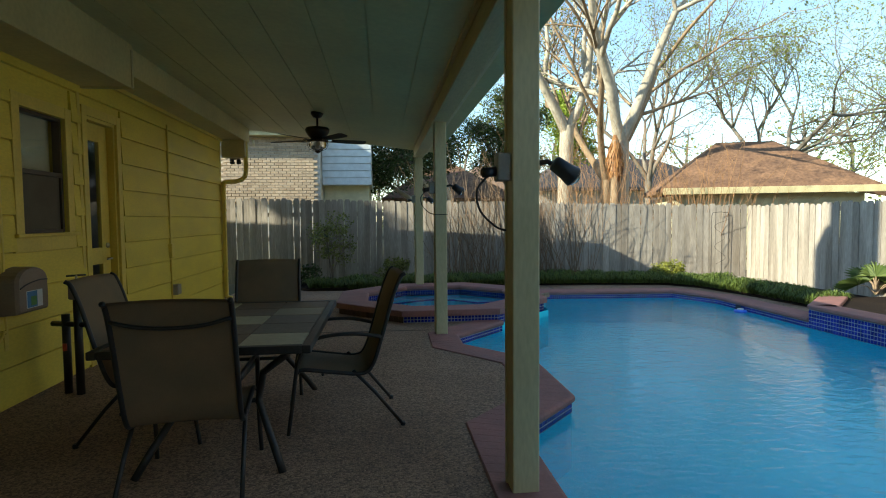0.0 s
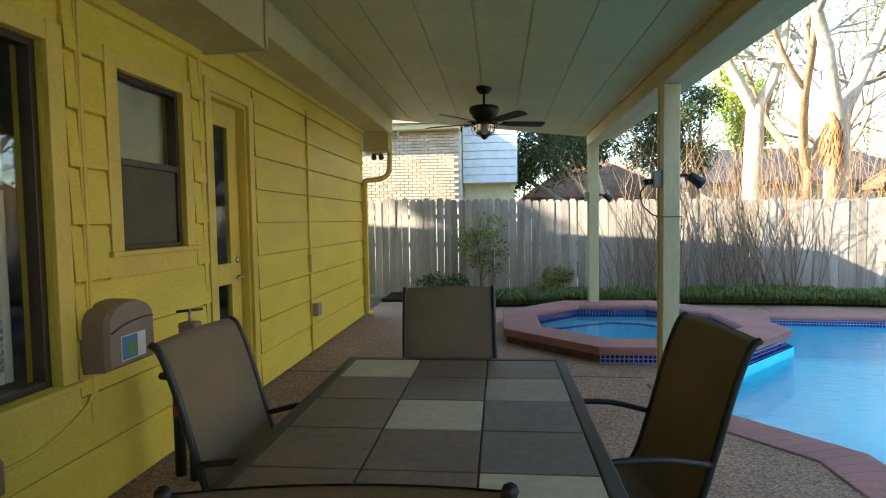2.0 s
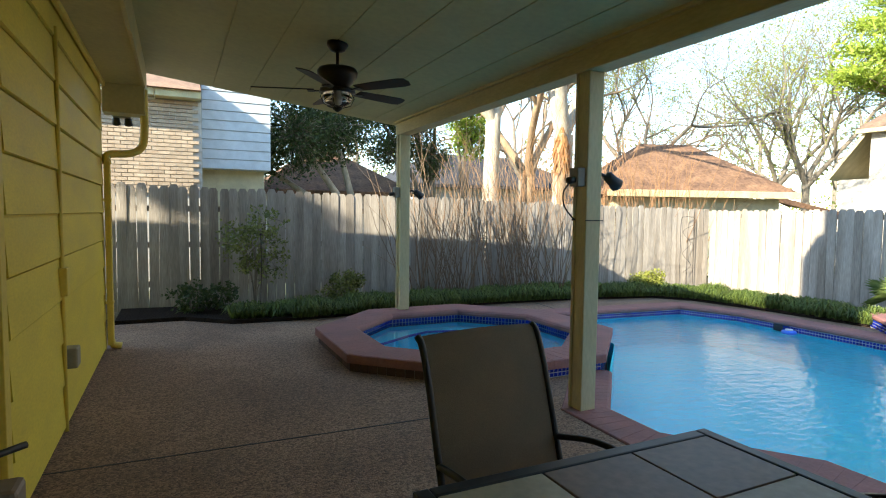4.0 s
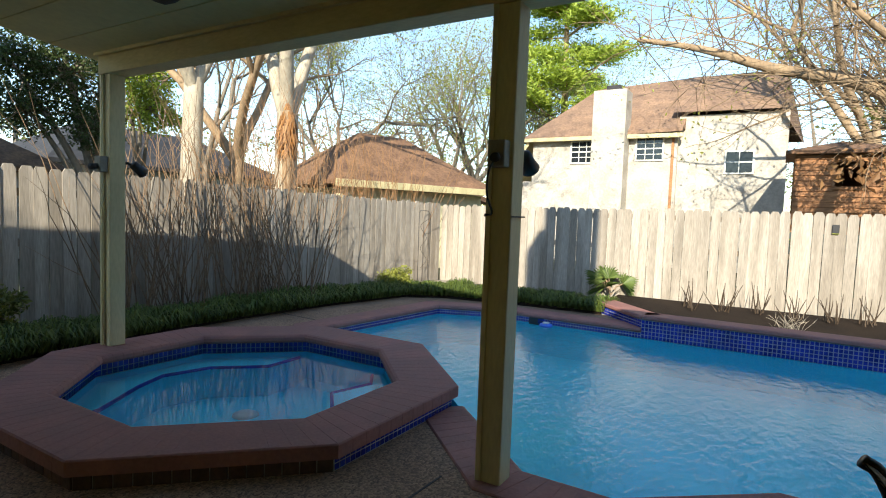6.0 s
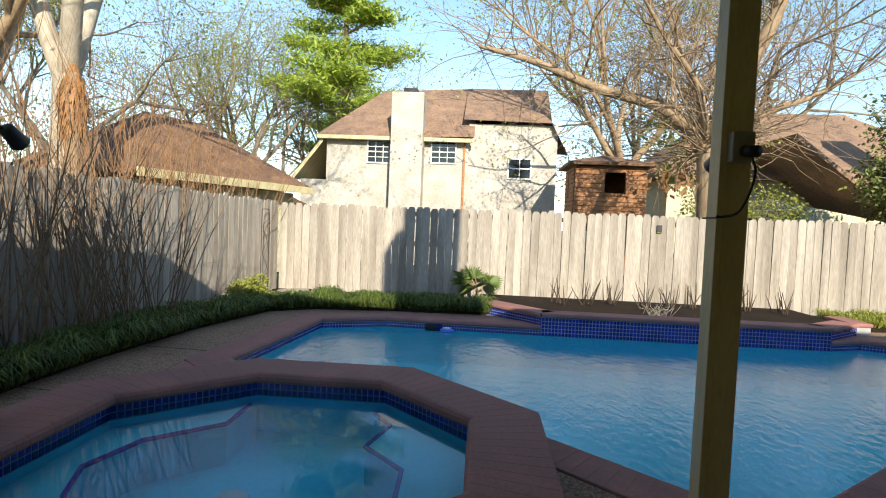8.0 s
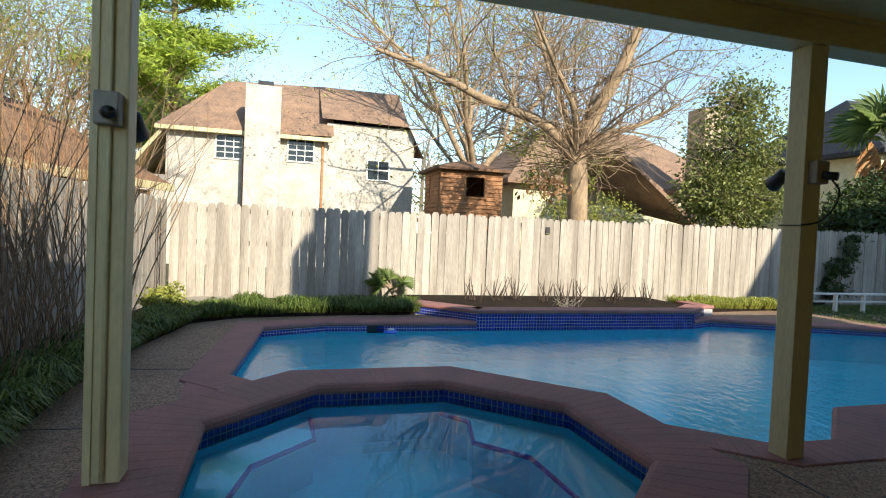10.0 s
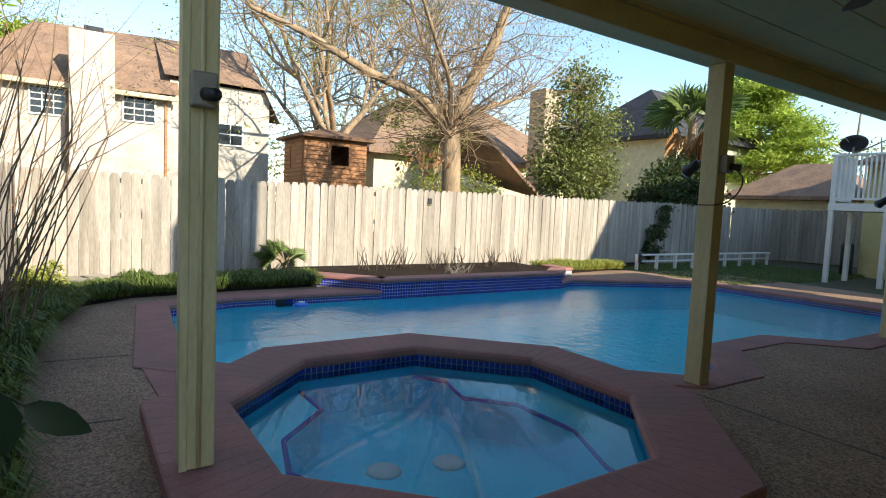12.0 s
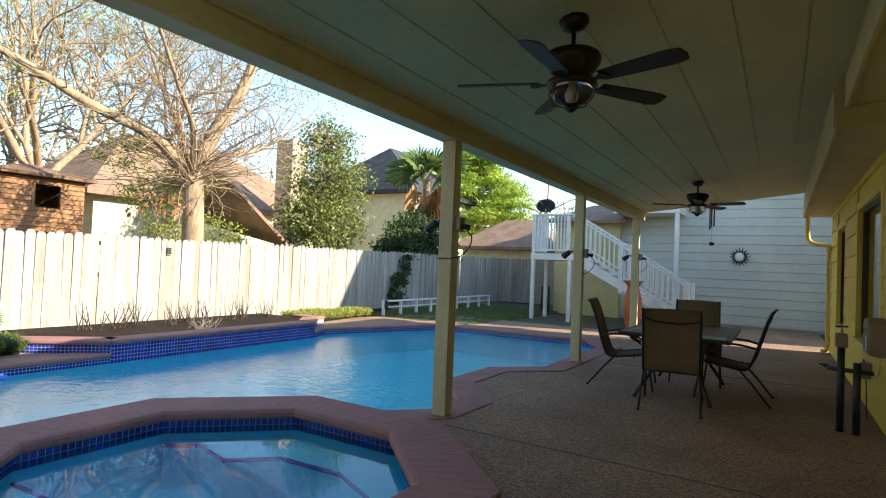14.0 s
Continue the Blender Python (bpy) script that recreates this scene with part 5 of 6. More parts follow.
def mesh_object(name, verts, faces, mat, parent=None, label="", soft=False, kind=""):
    me = bpy.data.meshes.new(name)
    me.from_pydata([tuple(v) for v in verts], [], faces)
    me.materials.append(mat)
    if soft:
        me.polygons.foreach_set("use_smooth", [True] * len(me.polygons))
    ob = new(name, me)
    ob.parent = parent
    return tagged(ob, label, kind=kind)


class Wood:
    """Collects tapered branches into one mesh."""

    def __init__(self):
        self.v, self.f = [], []

    def limb(self, pts, r0, r1, sides=6):
        pts = [Vector(p) for p in pts]
        up, prev = None, None
        for i, p in enumerate(pts):
            d = (pts[min(i + 1, len(pts) - 1)] - pts[max(i - 1, 0)]).normalized()
            up = d.orthogonal().normalized() if up is None else (up - d * up.dot(d)).normalized()
            s = d.cross(up)
            r = r0 + (r1 - r0) * i / (len(pts) - 1)
            k0 = len(self.v)
            for k in range(sides):
                a = 2 * math.pi * k / sides
                self.v.append(p + (up * math.cos(a) + s * math.sin(a)) * r)
            if prev is not None:
                for k in range(sides):
                    self.f.append((prev + k, prev + (k + 1) % sides, k0 + (k + 1) % sides, k0 + k))
            prev = k0

    def grow(self, rng, p, d, length, r, depth, tips, bend=0.25, kids=3, spread=0.7, gravity=0.05, shrink=0.68):
        pts, q, v = [p], Vector(p), Vector(d)
        n = 5 if depth > 1 else 4
        for _ in range(n):
            v = (v + Vector((rng.gauss(0, bend), rng.gauss(0, bend), rng.gauss(0, bend) + gravity)) * 0.45).normalized()
            q = q + v * length / n
            pts.append(q)
        end = r * (0.55 if depth > 0 else 0.3)
        self.limb(pts, r, end, 8 if r > 0.08 else (5 if r > 0.02 else 3))
        tips.append((pts[-1], depth))
        if depth <= 0:
            return
        for k in range(kids):
            i = rng.randint(2, n)
            a = v.orthogonal().normalized()
            a.rotate(Matrix.Rotation(rng.uniform(0, 6.283), 3, v))
            nd = (v * rng.uniform(0.5, 0.9) + a * rng.uniform(0.4, 1.0) * spread).normalized()
            self.grow(rng, pts[i] if k else pts[-1], nd, length * shrink * rng.uniform(0.8, 1.15), max(0.004, (r + (end - r) * i / n) * 0.72), depth - 1, tips, bend, kids, spread, gravity, shrink)


def leaf_cloud(rng, spots, per, size, jitter, droop=0.0):
    """Small folded leaf blades scattered about the given spots."""
    v, f = [], []
    for s in spots:
        for _ in range(per):
            c = Vector(s) + Vector((rng.gauss(0, jitter), rng.gauss(0, jitter), rng.gauss(0, jitter * 0.7)))
            d = Vector((rng.uniform(-1, 1), rng.uniform(-1, 1), rng.uniform(-1, 1) - droop)).normalized()
            w = d.orthogonal().normalized()
            w.rotate(Matrix.Rotation(rng.uniform(0, 6.283), 3, d))
            h = size * rng.uniform(0.6, 1.4)
            k = len(v)
            up = d.cross(w) * h * 0.12
            v += [c, c + d * h * 0.5 + w * h * 0.28 + up, c + d * h, c + d * h * 0.5 - w * h * 0.28 + up]
            f += [(k, k + 1, k + 2), (k, k + 2, k + 3)]
    return v, f


def tree(name, label, base, height, r, bark, seed, depth=4, kids=3, spread=0.8, fork=0.4, lean=(0, 0), leaves=None, per=6, leaf=0.16, jitter=0.35, limbs=3, gravity=0.06, bend=0.22):
    rng = random.Random(seed)
    t = thing(name, label, "tree", base)
    w, tips = Wood(), []
    top = Vector((lean[0], lean[1], height * fork))
    mid = top * 0.5 + Vector((rng.uniform(-.1, .1), rng.uniform(-.1, .1), 0))
    w.limb(spline([(0, 0, -0.1), (mid.x * .3, mid.y * .3, height * fork * .25), mid, top], 4), r * 1.15, r * 0.85, 12)
    part_f = len(w.f)
    for k in range(limbs):
        a = 6.283 * (k + rng.uniform(-.2, .2)) / limbs
        d = Vector((math.cos(a) * spread, math.sin(a) * spread, rng.uniform(0.8, 1.3))).normalized()
        w.grow(rng, top - Vector((0, 0, rng.uniform(0, 0.3))), d, height * (1 - fork) * 0.55, r * 0.62, depth, tips, bend, kids, spread, gravity)
    mesh_object("trunk", w.v, w.f, bark, t, soft=True)
    if leaves:
        spots = [p for p, d in tips if d <= 1]
        v, f = leaf_cloud(rng, spots, per, leaf, jitter)
        mesh_object("crown", v, f, leaves, t, "thin foliage")
    return t


def leafy(name, label, base, blobs, leaf_mat, seed, n=5000, size=0.14, trunk_r=0.12, bark=BARK_GREY):
    """A broad-leaved tree: limbs to uneven clumps of leaves. blobs: (x, y, z, radius) from the base."""
    rng = random.Random(seed)
    t = thing(name, label, "tree" if base[2] < 1 and blobs[0][2] > 1.2 else "shrub", base)
    w, spots = Wood(), []
    total = sum(b[3] ** 2 for b in blobs)
    for x, y, z, r in blobs:
        w.limb(spline([(0, 0, 0), (x * .15, y * .15, z * .4), (x * .6, y * .6, z * .75), (x, y, z)], 4), trunk_r, trunk_r * 0.25, 8)
        count = int(n / 14 * r * r / total) + 3
        for _ in range(count):
            d = Vector((rng.gauss(0, 1), rng.gauss(0, 1), rng.gauss(0, 1))).normalized() * r * rng.uniform(0.45, 1.08)
            c = Vector((x, y, z)) + Vector((d.x, d.y, d.z * 0.85))
            spots.append(c)
            if rng.random() < 0.35:
                w.limb([Vector((x, y, z)), Vector((x, y, z)).lerp(c, 0.5) + Vector((0, 0, .05)), c], trunk_r * 0.2, 0.006, 4)
    mesh_object("trunk", w.v, w.f, bark, t, soft=True)
    v, f = leaf_cloud(rng, spots, 14, size, max(b[3] for b in blobs) * 0.13)
    mesh_object("crown", v, f, leaf_mat, t, "uneven leafy crown")
    return t


def pine(name, label, base, height, spread, seed, first=0.35, mat=LEAF_PINE, size=0.4):
    rng = random.Random(seed)
    t = thing(name, label, "tree", base)
    w, spots = Wood(), []
    w.limb([(0, 0, 0), (0.1, 0, height * .5), (0, 0.1, height)], height * 0.022, height * 0.005, 8)
    z = height * first
    while z < height:
        reach = spread * (1 - ((z / height - first) / (1 - first)) ** 1.6) + 0.4
        for k in range(rng.randint(3, 5)):
            a = rng.uniform(0, 6.283)
            e = Vector((math.cos(a) * reach * rng.uniform(.6, 1), math.sin(a) * reach * rng.uniform(.6, 1), z + reach * 0.12))
            w.limb([(0.05, 0, z - 0.2), (e.x * .5, e.y * .5, z), e], 0.05, 0.012, 4)
            for s in range(7):
                spots.append(Vector((0, 0, z)).lerp(e, 0.4 + 0.1 * s) + Vector((rng.gauss(0, .3), rng.gauss(0, .3), rng.gauss(0.06, .05))))
        z += height * 0.075
    mesh_object("trunk", w.v, w.f, BARK_TAN, t, soft=True)
    v, f = [], []
    for s in spots:
        for _ in range(110):
            c = s + Vector((rng.gauss(0, .38), rng.gauss(0, .38), rng.gauss(0, .14)))
            d = Vector((rng.gauss(0, .8), rng.gauss(0, .8), rng.uniform(-.1, 1))).normalized() * size * rng.uniform(.5, 1.1)
            n = d.cross(Vector((rng.gauss(0, 1), rng.gauss(0, 1), rng.gauss(0, 1)))).normalized() * 0.034
            k = len(v)
            v += [c - n, c + n, c + d]
            f.append((k, k + 1, k + 2))
    mesh_object("crown", v, f, mat, t, "tiered needle foliage")
    return t


def fan_frond(rng, v, f, hub, d, size, blades=15, droop=0.25):
    """A fan of narrow pleated blades."""
    side = d.cross(Vector((0, 0, 1)))
    side = side.normalized() if side.length > 0.1 else Vector((1, 0, 0))
    side.rotate(Matrix.Rotation(rng.uniform(-1.3, 1.3), 3, d.normalized()))
    for k in range(blades):
        a = radians(-78 + 156 * k / (blades - 1))
        e = (d * math.cos(a) + side * math.sin(a)).normalized()
        n = size * (0.75 + 0.25 * math.cos(a)) * rng.uniform(.9, 1.05)
        wv = side * math.cos(a) * 0.03 * size * 1.4 - d * math.sin(a) * 0.03 * size * 1.4
        i = len(v)
        m = hub + e * n * 0.55
        t = hub + e * n - Vector((0, 0, droop * n))
        v.extend([hub, m + wv, t, m - wv + Vector((0, 0, 0.01))])
        f.extend([(i, i + 1, i + 2), (i, i + 2, i + 3)])


def fan_palm(name, label, base, trunk, size, fronds, seed, dead=0, trunk_r=0.14, low=-0.25):
    rng = random.Random(seed)
    t = thing(name, label, "palm", base)
    w = Wood()
    if trunk > 0.2:
        w.limb([(0, 0, -0.1), (0.05, 0, trunk * .5), (0, 0, trunk)], trunk_r * 1.1, trunk_r * 0.9, 10)
    v, f, dv, df = [], [], [], []
    for k in range(fronds + dead):
        gone = k >= fronds
        a = rng.uniform(0, 6.283)
        el = rng.uniform(-0.9, -0.5) if gone else rng.uniform(low, 1.3)
        d = Vector((math.cos(a) * math.cos(el), math.sin(a) * math.cos(el), math.sin(el)))
        hub = Vector((0, 0, trunk)) + d * size * rng.uniform(.5, .8)
        w.limb([(0, 0, trunk - 0.05), hub * 0.5 + Vector((0, 0, trunk * .5 + .03)), hub], 0.014, 0.006, 4)
        fan_frond(rng, dv if gone else v, df if gone else f, hub, d, size * rng.uniform(.7, 1.0), droop=0.2 if not gone else 0.6)
    mesh_object("trunk", w.v, w.f, BARK_TAN, t, soft=True)
    mesh_object("frond", v, f, LEAF_PALM, t, "green fan fronds")
    if dv:
        mesh_object("dead_frond", dv, df, LEAF_DEAD, t, "hanging dry fronds")
    return t


# ---------------------------------------------------------------- trees beyond the fences
tree("bare_tree", "tall pale-barked tree, nearly bare, behind the back fence", (6.8, 14.75, 0), 12, 0.24, BARK_PALE, 3, depth=4, kids=3, spread=0.55, fork=0.35, leaves=LEAF_OLIVE, per=16, leaf=0.08, jitter=0.36, limbs=3)
tree("bare_tree", "grey multi-limbed tree, nearly bare, behind the back fence", (8.15, 15.0, 0), 10, 0.2, BARK_TAN, 8, depth=4, kids=4, spread=0.7, fork=0.26, leaves=LEAF_OLIVE, per=4, leaf=0.09, limbs=3)
tree("bare_tree", "large pale-barked tree with sparse yellow-green leaves", (7.62, 12.75, 0), 10.5, 0.26, BARK_PALE, 12, depth=4, kids=3, spread=0.6, fork=0.33, leaves=LEAF_YELLOW, per=22, leaf=0.075, jitter=0.38, limbs=3)
dp = thing("dead_palm", "dead palm trunk wrapped in hanging orange-brown fronds", "palm", (7.33, 12.45, 0.0))
w = Wood()
w.limb([(0, 0, -0.1), (0.02, 0, 1.7), (0, 0, 3.45)], 0.115, 0.10, 10)
mesh_object("trunk", w.v, w.f, BARK_TAN, dp, soft=True)
rng = random.Random(4)
v, f = [], []
for _ in range(420):
    a, z = rng.uniform(0, 6.283), rng.uniform(2.55, 3.6)
    r = 0.20 * math.sin(math.pi * min(1, max(0.12, (z - 2.3) / 1.35)))
    c = Vector((math.cos(a) * r * rng.uniform(.5, 1.1), math.sin(a) * r * rng.uniform(.5, 1.1), z))
    d = Vector((math.cos(a) * .35, math.sin(a) * .35, -1)).normalized()
    s = d.cross(Vector((math.cos(a), math.sin(a), 0))).normalized() * 0.03
    k, n = len(v), rng.uniform(.15, .32)
    v += [c - s, c + s, c + d * n]
    f.append((k, k + 1, k + 2))
mesh_object("shag", v, f, LEAF_DEAD, dp, "shaggy orange dead fronds")

leafy("evergreen_oak", "dark evergreen oak overhanging the back fence", (3.7, 17.0, 0), [(-1.9, -0.6, 3.5, 1.2), (-0.7, 0, 3.8, 1.1), (-2.9, 0.6, 3.0, 0.9)], LEAF_DARK, 21, 16000, 0.09, 0.16, BARK_PALE)
leafy("evergreen_oak", "dark drooping evergreen oak behind the bare shrubs", (6.6, 18.3, 0), [(-0.7, 0, 4.4, 0.9), (-0.2, -0.3, 3.3, 0.75), (-1.4, 0.2, 3.5, 0.75), (-0.9, 0, 5.5, 0.8), (0.2, 0.2, 5.1, 0.6), (-1.9, 0, 4.6, 0.65)], LEAF_DARK, 22, 15000, 0.085, 0.13, BARK_GREY)
leafy("bright_shrub_tree", "small bright green tree behind the fence", (8.5, 19.8, 0), [(0.1, 0, 5.2, 0.9), (0.4, 0, 4.2, 0.8), (-0.3, 0.2, 6.0, 0.6)], LEAF_PINE, 23, 7000, 0.11, 0.1)
pine("pine_tree", "tall pine with tiered bright green needles", (23.6, 12.4, 0), 12.6, 3.6, 31, first=0.47)
pine("pine_tree", "bright green pine beyond the neighbouring roofs", (13.2, -17.4, 0), 8.6, 2.6, 33, first=0.35)
pine("pine_tree", "tall pine behind the white house", (36.0, 15.5, 0), 11, 3.0, 35, first=0.5)
leafy("cedar_tree", "dense olive-green cedar behind the side fence", (11.0, -3.1, 0), [(0, 0.2, 2.6, 1.25), (-0.1, 0.1, 3.8, 1.2), (0, 0, 4.9, 0.85), (0.5, -0.9, 2.4, 0.9), (-0.3, 1.0, 2.5, 0.8)], LEAF_OLIVE, 41, 16000, 0.10, 0.12)
leafy("dark_bush", "dark glossy evergreen bush over the side fence", (10.2, -6.6, 0), [(0, 0, 2.3, 1.0), (0.1, -0.8, 2.7, 0.9), (0, 0.8, 1.9, 0.7), (0.2, -1.6, 2.1, 0.8)], LEAF_DARK, 43, 9000, 0.13, 0.08)
leafy("fence_vine", "dark vine climbing the shaded fence", (9.22, -4.6, 0), [(0, 0, 0.9, 0.35), (0, -0.3, 1.4, 0.3), (0.02, 0.15, 0.4, 0.35)], LEAF_DARK, 44, 1500, 0.09, 0.02)
leafy("yellow_green_bush", "yellow-green foliage on stems beside the playhouse", (12.6, 0.8, 0), [(0, 0, 1.9, 0.7), (0.2, 0.5, 2.9, 0.7), (0, -1.4, 2.0, 0.7), (0.4, -0.6, 3.3, 0.8), (0.6, 0.9, 3.9, 0.7)], LEAF_YELLOW, 45, 4200, 0.08, 0.03)
fan_palm("fan_palm_tree", "fan palm with green crown and a skirt of dry fronds", (10.6, -8.0, 0), 4.5, 1.15, 26, 51, dead=8)
fan_palm("young_fan_palm", "small young fan palm in the bed by the fence", (8.95, 6.15, 0.05), 0.16, 0.42, 11, 54, trunk_r=0.045, low=0.3)

# Out-of-view tree, added only to dapple the left of the back fence.
leafy("evergreen_oak", "unseen thin-crowned tree past the house, added to dapple the back fence with shade", (-19.0, 5.35, 0), [(0, 0, 11.0, 0.8), (0.9, 0.1, 10.6, 0.7), (-0.6, -0.3, 11.8, 0.6), (0.2, 0.5, 11.4, 0.5)], LEAF_DARK, 24, 3400, 0.12, 0.16)

# pollarded tree just over the side fence
rng = random.Random(77)
pt = thing("pollarded_tree", "bare pollarded tree with thick tan limbs and many thin shoots", "tree", (10.45, 1.75, 0.25))
w, tips = Wood(), []
fork = Vector((0.0, 0.05, 2.8))
w.limb(spline([(0.05, -0.1, -0.4), (0.0, -0.05, 1.5), (0, 0, 2.5), fork], 4), 0.23, 0.23, 12)
main_boughs = [([fork, (0.0, 0.9, 3.55), (0.1, 2.2, 3.95), (0.2, 3.4, 4.45), (0.3, 4.6, 4.8)], 0.15, 0.04),
         ([fork, (-0.2, -0.3, 3.9), (-0.5, -0.7, 4.9), (-0.7, -1.0, 6.0), (-0.8, -1.2, 7.2)], 0.20, 0.06),
         ([fork, (0.3, 0.2, 3.9), (0.6, 0.5, 4.9), (0.8, 0.9, 6.2)], 0.09, 0.03),
         ([fork, (0.1, -0.9, 3.5), (0.2, -1.9, 3.9), (0.3, -2.8, 4.4)], 0.10, 0.03),
         ([fork, (-0.6, 0.5, 3.8), (-1.2, 1.3, 4.5), (-1.7, 2.1, 5.4)], 0.08, 0.025)]
for pts, r0, r1 in main_boughs:
    line = spline(pts, 6)
    w.limb(line, r0, r1, 10)
    for k in range(3, len(line)):
        for _ in range(4):
            a = Vector((rng.gauss(0, .6), rng.gauss(0, .6), rng.uniform(-0.3, 1.1))).normalized()
            w.grow(rng, line[k], a, rng.uniform(0.7, 1.7), 0.014, 1, tips, 0.35, 3, 0.7, 0.02, 0.7)
for _ in range(150):
    a = Vector((rng.gauss(0, 1), rng.gauss(0, 1), rng.uniform(-.1, 1))).normalized()
    w.grow(rng, fork + Vector((rng.uniform(-.15, .15), rng.uniform(-.15, .15), rng.uniform(-.2, .4))), a, rng.uniform(1.0, 2.2), 0.013, 1, tips, 0.3, 2, 0.6, 0.01, 0.7)
mesh_object("trunk", w.v, w.f, BARK_TAN, pt, soft=True)
v, f = leaf_cloud(rng, [(-0.3 + rng.uniform(-.3, .3), 0.9 + rng.uniform(-.5, .5), 2.2 + rng.uniform(-.2, .2)) for _ in range(16)], 5, 0.15, 0.08, 0.6)
mesh_object("dry_leaf", v, f, LEAF_BROWN, pt, "a few hanging dry leaves", kind="stuff")

for i, (x, y, h, s) in enumerate(((17.9, 1.6, 11, 61), (21.0, -3.5, 12, 62), (24.0, 17.0, 10, 63), (28.0, 21.0, 11, 64), (19.0, 22.0, 10, 65), (27.0, -1.0, 12, 66), (33, 16, 11, 67), (14.5, 25, 11, 68))):
    tree("bare_tree", "bare winter tree with fine twigs in a neighbouring yard", (x, y, 0), h, 0.2, BARK_GREY if i else BARK_TAN, s, depth=4, kids=4, spread=0.8, fork=0.3, limbs=4, leaves=LEAF_YELLOW if i % 2 == 0 else LEAF_OLIVE, per=12 if i % 2 == 0 else 7, leaf=0.085, jitter=0.32)

# far woods closing the view: many twiggy crowns in one mesh
rng = random.Random(90)
w, spots, tips = Wood(), [], []
for k in range(46):
    a = radians(-75 + 190 * k / 45 + rng.uniform(-2, 2))
    d = rng.uniform(48, 62)
    b = Vector((d * math.cos(a), 4 + d * math.sin(a), 0))
    h = rng.uniform(8, 13)
    w.limb([b, b + Vector((0, 0, h * .6)), b + Vector((rng.uniform(-1, 1), rng.uniform(-1, 1), h))], 0.25, 0.05, 5)
    for _ in range(5):
        w.grow(rng, b + Vector((0, 0, h * rng.uniform(.3, .7))), Vector((rng.gauss(0, 1), rng.gauss(0, 1), rng.uniform(.3, 1))).normalized(), h * .3, 0.09, 2, tips, .25, 3, .8, .05)
    for _ in range(10):
        spots.append(b + Vector((rng.gauss(0, 1.8), rng.gauss(0, 1.8), rng.uniform(1, h * .9))))
woods = tagged(mesh_object("far_woods", w.v, w.f, BARK_GREY), "distant bare winter woods beyond the houses", "woods", kind="stuff")
v, f = leaf_cloud(rng, spots, 40, 0.35, 1.0)
mesh_object("foliage", v, f, LEAF_OLIVE, woods)

# ---------------------------------------------------------------- planting in the beds
def blade_strip(path, width, count, height, seed, name, label, mat=LEAF_GRASS, z=0.04):
    rng = random.Random(seed)
    v, f = [], []
    seg = [(Vector(a), Vector(b)) for a, b in zip(path, path[1:])]
    lens = [(b - a).length for a, b in seg]
    for _ in range(count):
        s = rng.uniform(0, sum(lens))
        for (a, b), n in zip(seg, lens):
            if s <= n:
                break
            s -= n
        d = (b - a).normalized()
        c = a + d * s + Vector((-d.y, d.x)) * rng.uniform(0, width)
        cell = noise.noise(Vector((c.x * 3.1, c.y * 3.1, 0)))
        for _ in range(3):
            t = rng.uniform(0, 6.283)
            out = Vector((math.cos(t), math.sin(t), 0))
            h = height * rng.uniform(.6, 1.2) * (1 + 0.5 * cell)
            side = Vector((-out.y, out.x, 0)) * 0.006
            p = Vector((c.x, c.y, z)) + out * 0.02
            q = p + out * h * 0.45 + Vector((0, 0, h))
            e = p + out * h * 1.05 + Vector((0, 0, h * rng.uniform(.35, .8)))
            k = len(v)
            v += [p - side, p + side, q + side, q - side, e]
            f += [(k, k + 1, k + 2, k + 3), (k + 3, k + 2, k + 4)]
    return tagged(mesh_object(name, v, f, mat), label, "border grass", kind="stuff")


blade_strip([(0.5, 9.36), (2.6, 9.56), (4.0, 9.58), (5.5, 9.46), (7.0, 9.16)], 0.42, 5200, 0.19, 71, "border_grass", "dark green liriope border along the walk")
blade_strip([(7.02, 9.2), (7.47, 8.58), (7.67, 7.38), (7.75, 5.95)], 0.5, 3800, 0.17, 72, "border_grass", "sunlit liriope border beside the pool deck")
blade_strip([(8.25, 0.45), (8.2, -2.0)], 0.6, 1300, 0.16, 73, "border_grass", "yellowish clump of border grass by the planter", LEAF_YELLOW)
blade_strip([(9.1, -2.2), (9.1, -8.8)], -3.6, 9000, 0.07, 75, "lawn_grass", "short shaded lawn grass", z=-0.05)
blade_strip([(-0.3, 9.55), (0.5, 9.5)], 0.4, 500, 0.16, 76, "border_grass", "dark tufts by the walk corner")



def stems(name, label, centre, radius, count, height, seed, lean=0.25, r=0.007, mat=STEM, twig=2):
    rng = random.Random(seed)
    t = thing(name, label, "shrub", (*centre, 0.04))
    tips = []
    for _ in range(count):
        w = Wood()
        p = Vector((rng.gauss(0, radius * .4), rng.gauss(0, radius * .25), 0))
        d = Vector((p.x * 0.6 + rng.gauss(0, lean), p.y * .5 + rng.gauss(0, lean), 1)).normalized()
        w.grow(rng, p, d, height * rng.uniform(.55, 1.05), r, 1 if twig else 0, tips, 0.10, twig, 0.5, 0.05, 0.45)
        mesh_object("stem", w.v, w.f, mat, t, soft=True)
    return t


for i, x in enumerate((2.9, 3.5, 4.1, 4.7, 5.3)):
    y = 10.75 - 0.0976 * (x - 1.2) - 0.42
    stems("bare_shrub", "bare multi-stemmed shrub in front of the back fence", (x, y), 0.5, 30, 2.1, 80 + i, lean=0.2, r=0.009)
CANE = material("orange_dry_cane", (0.42, 0.22, 0.10), 0.8, vary=0.2, scale=6, fine=30, bump=0.2)
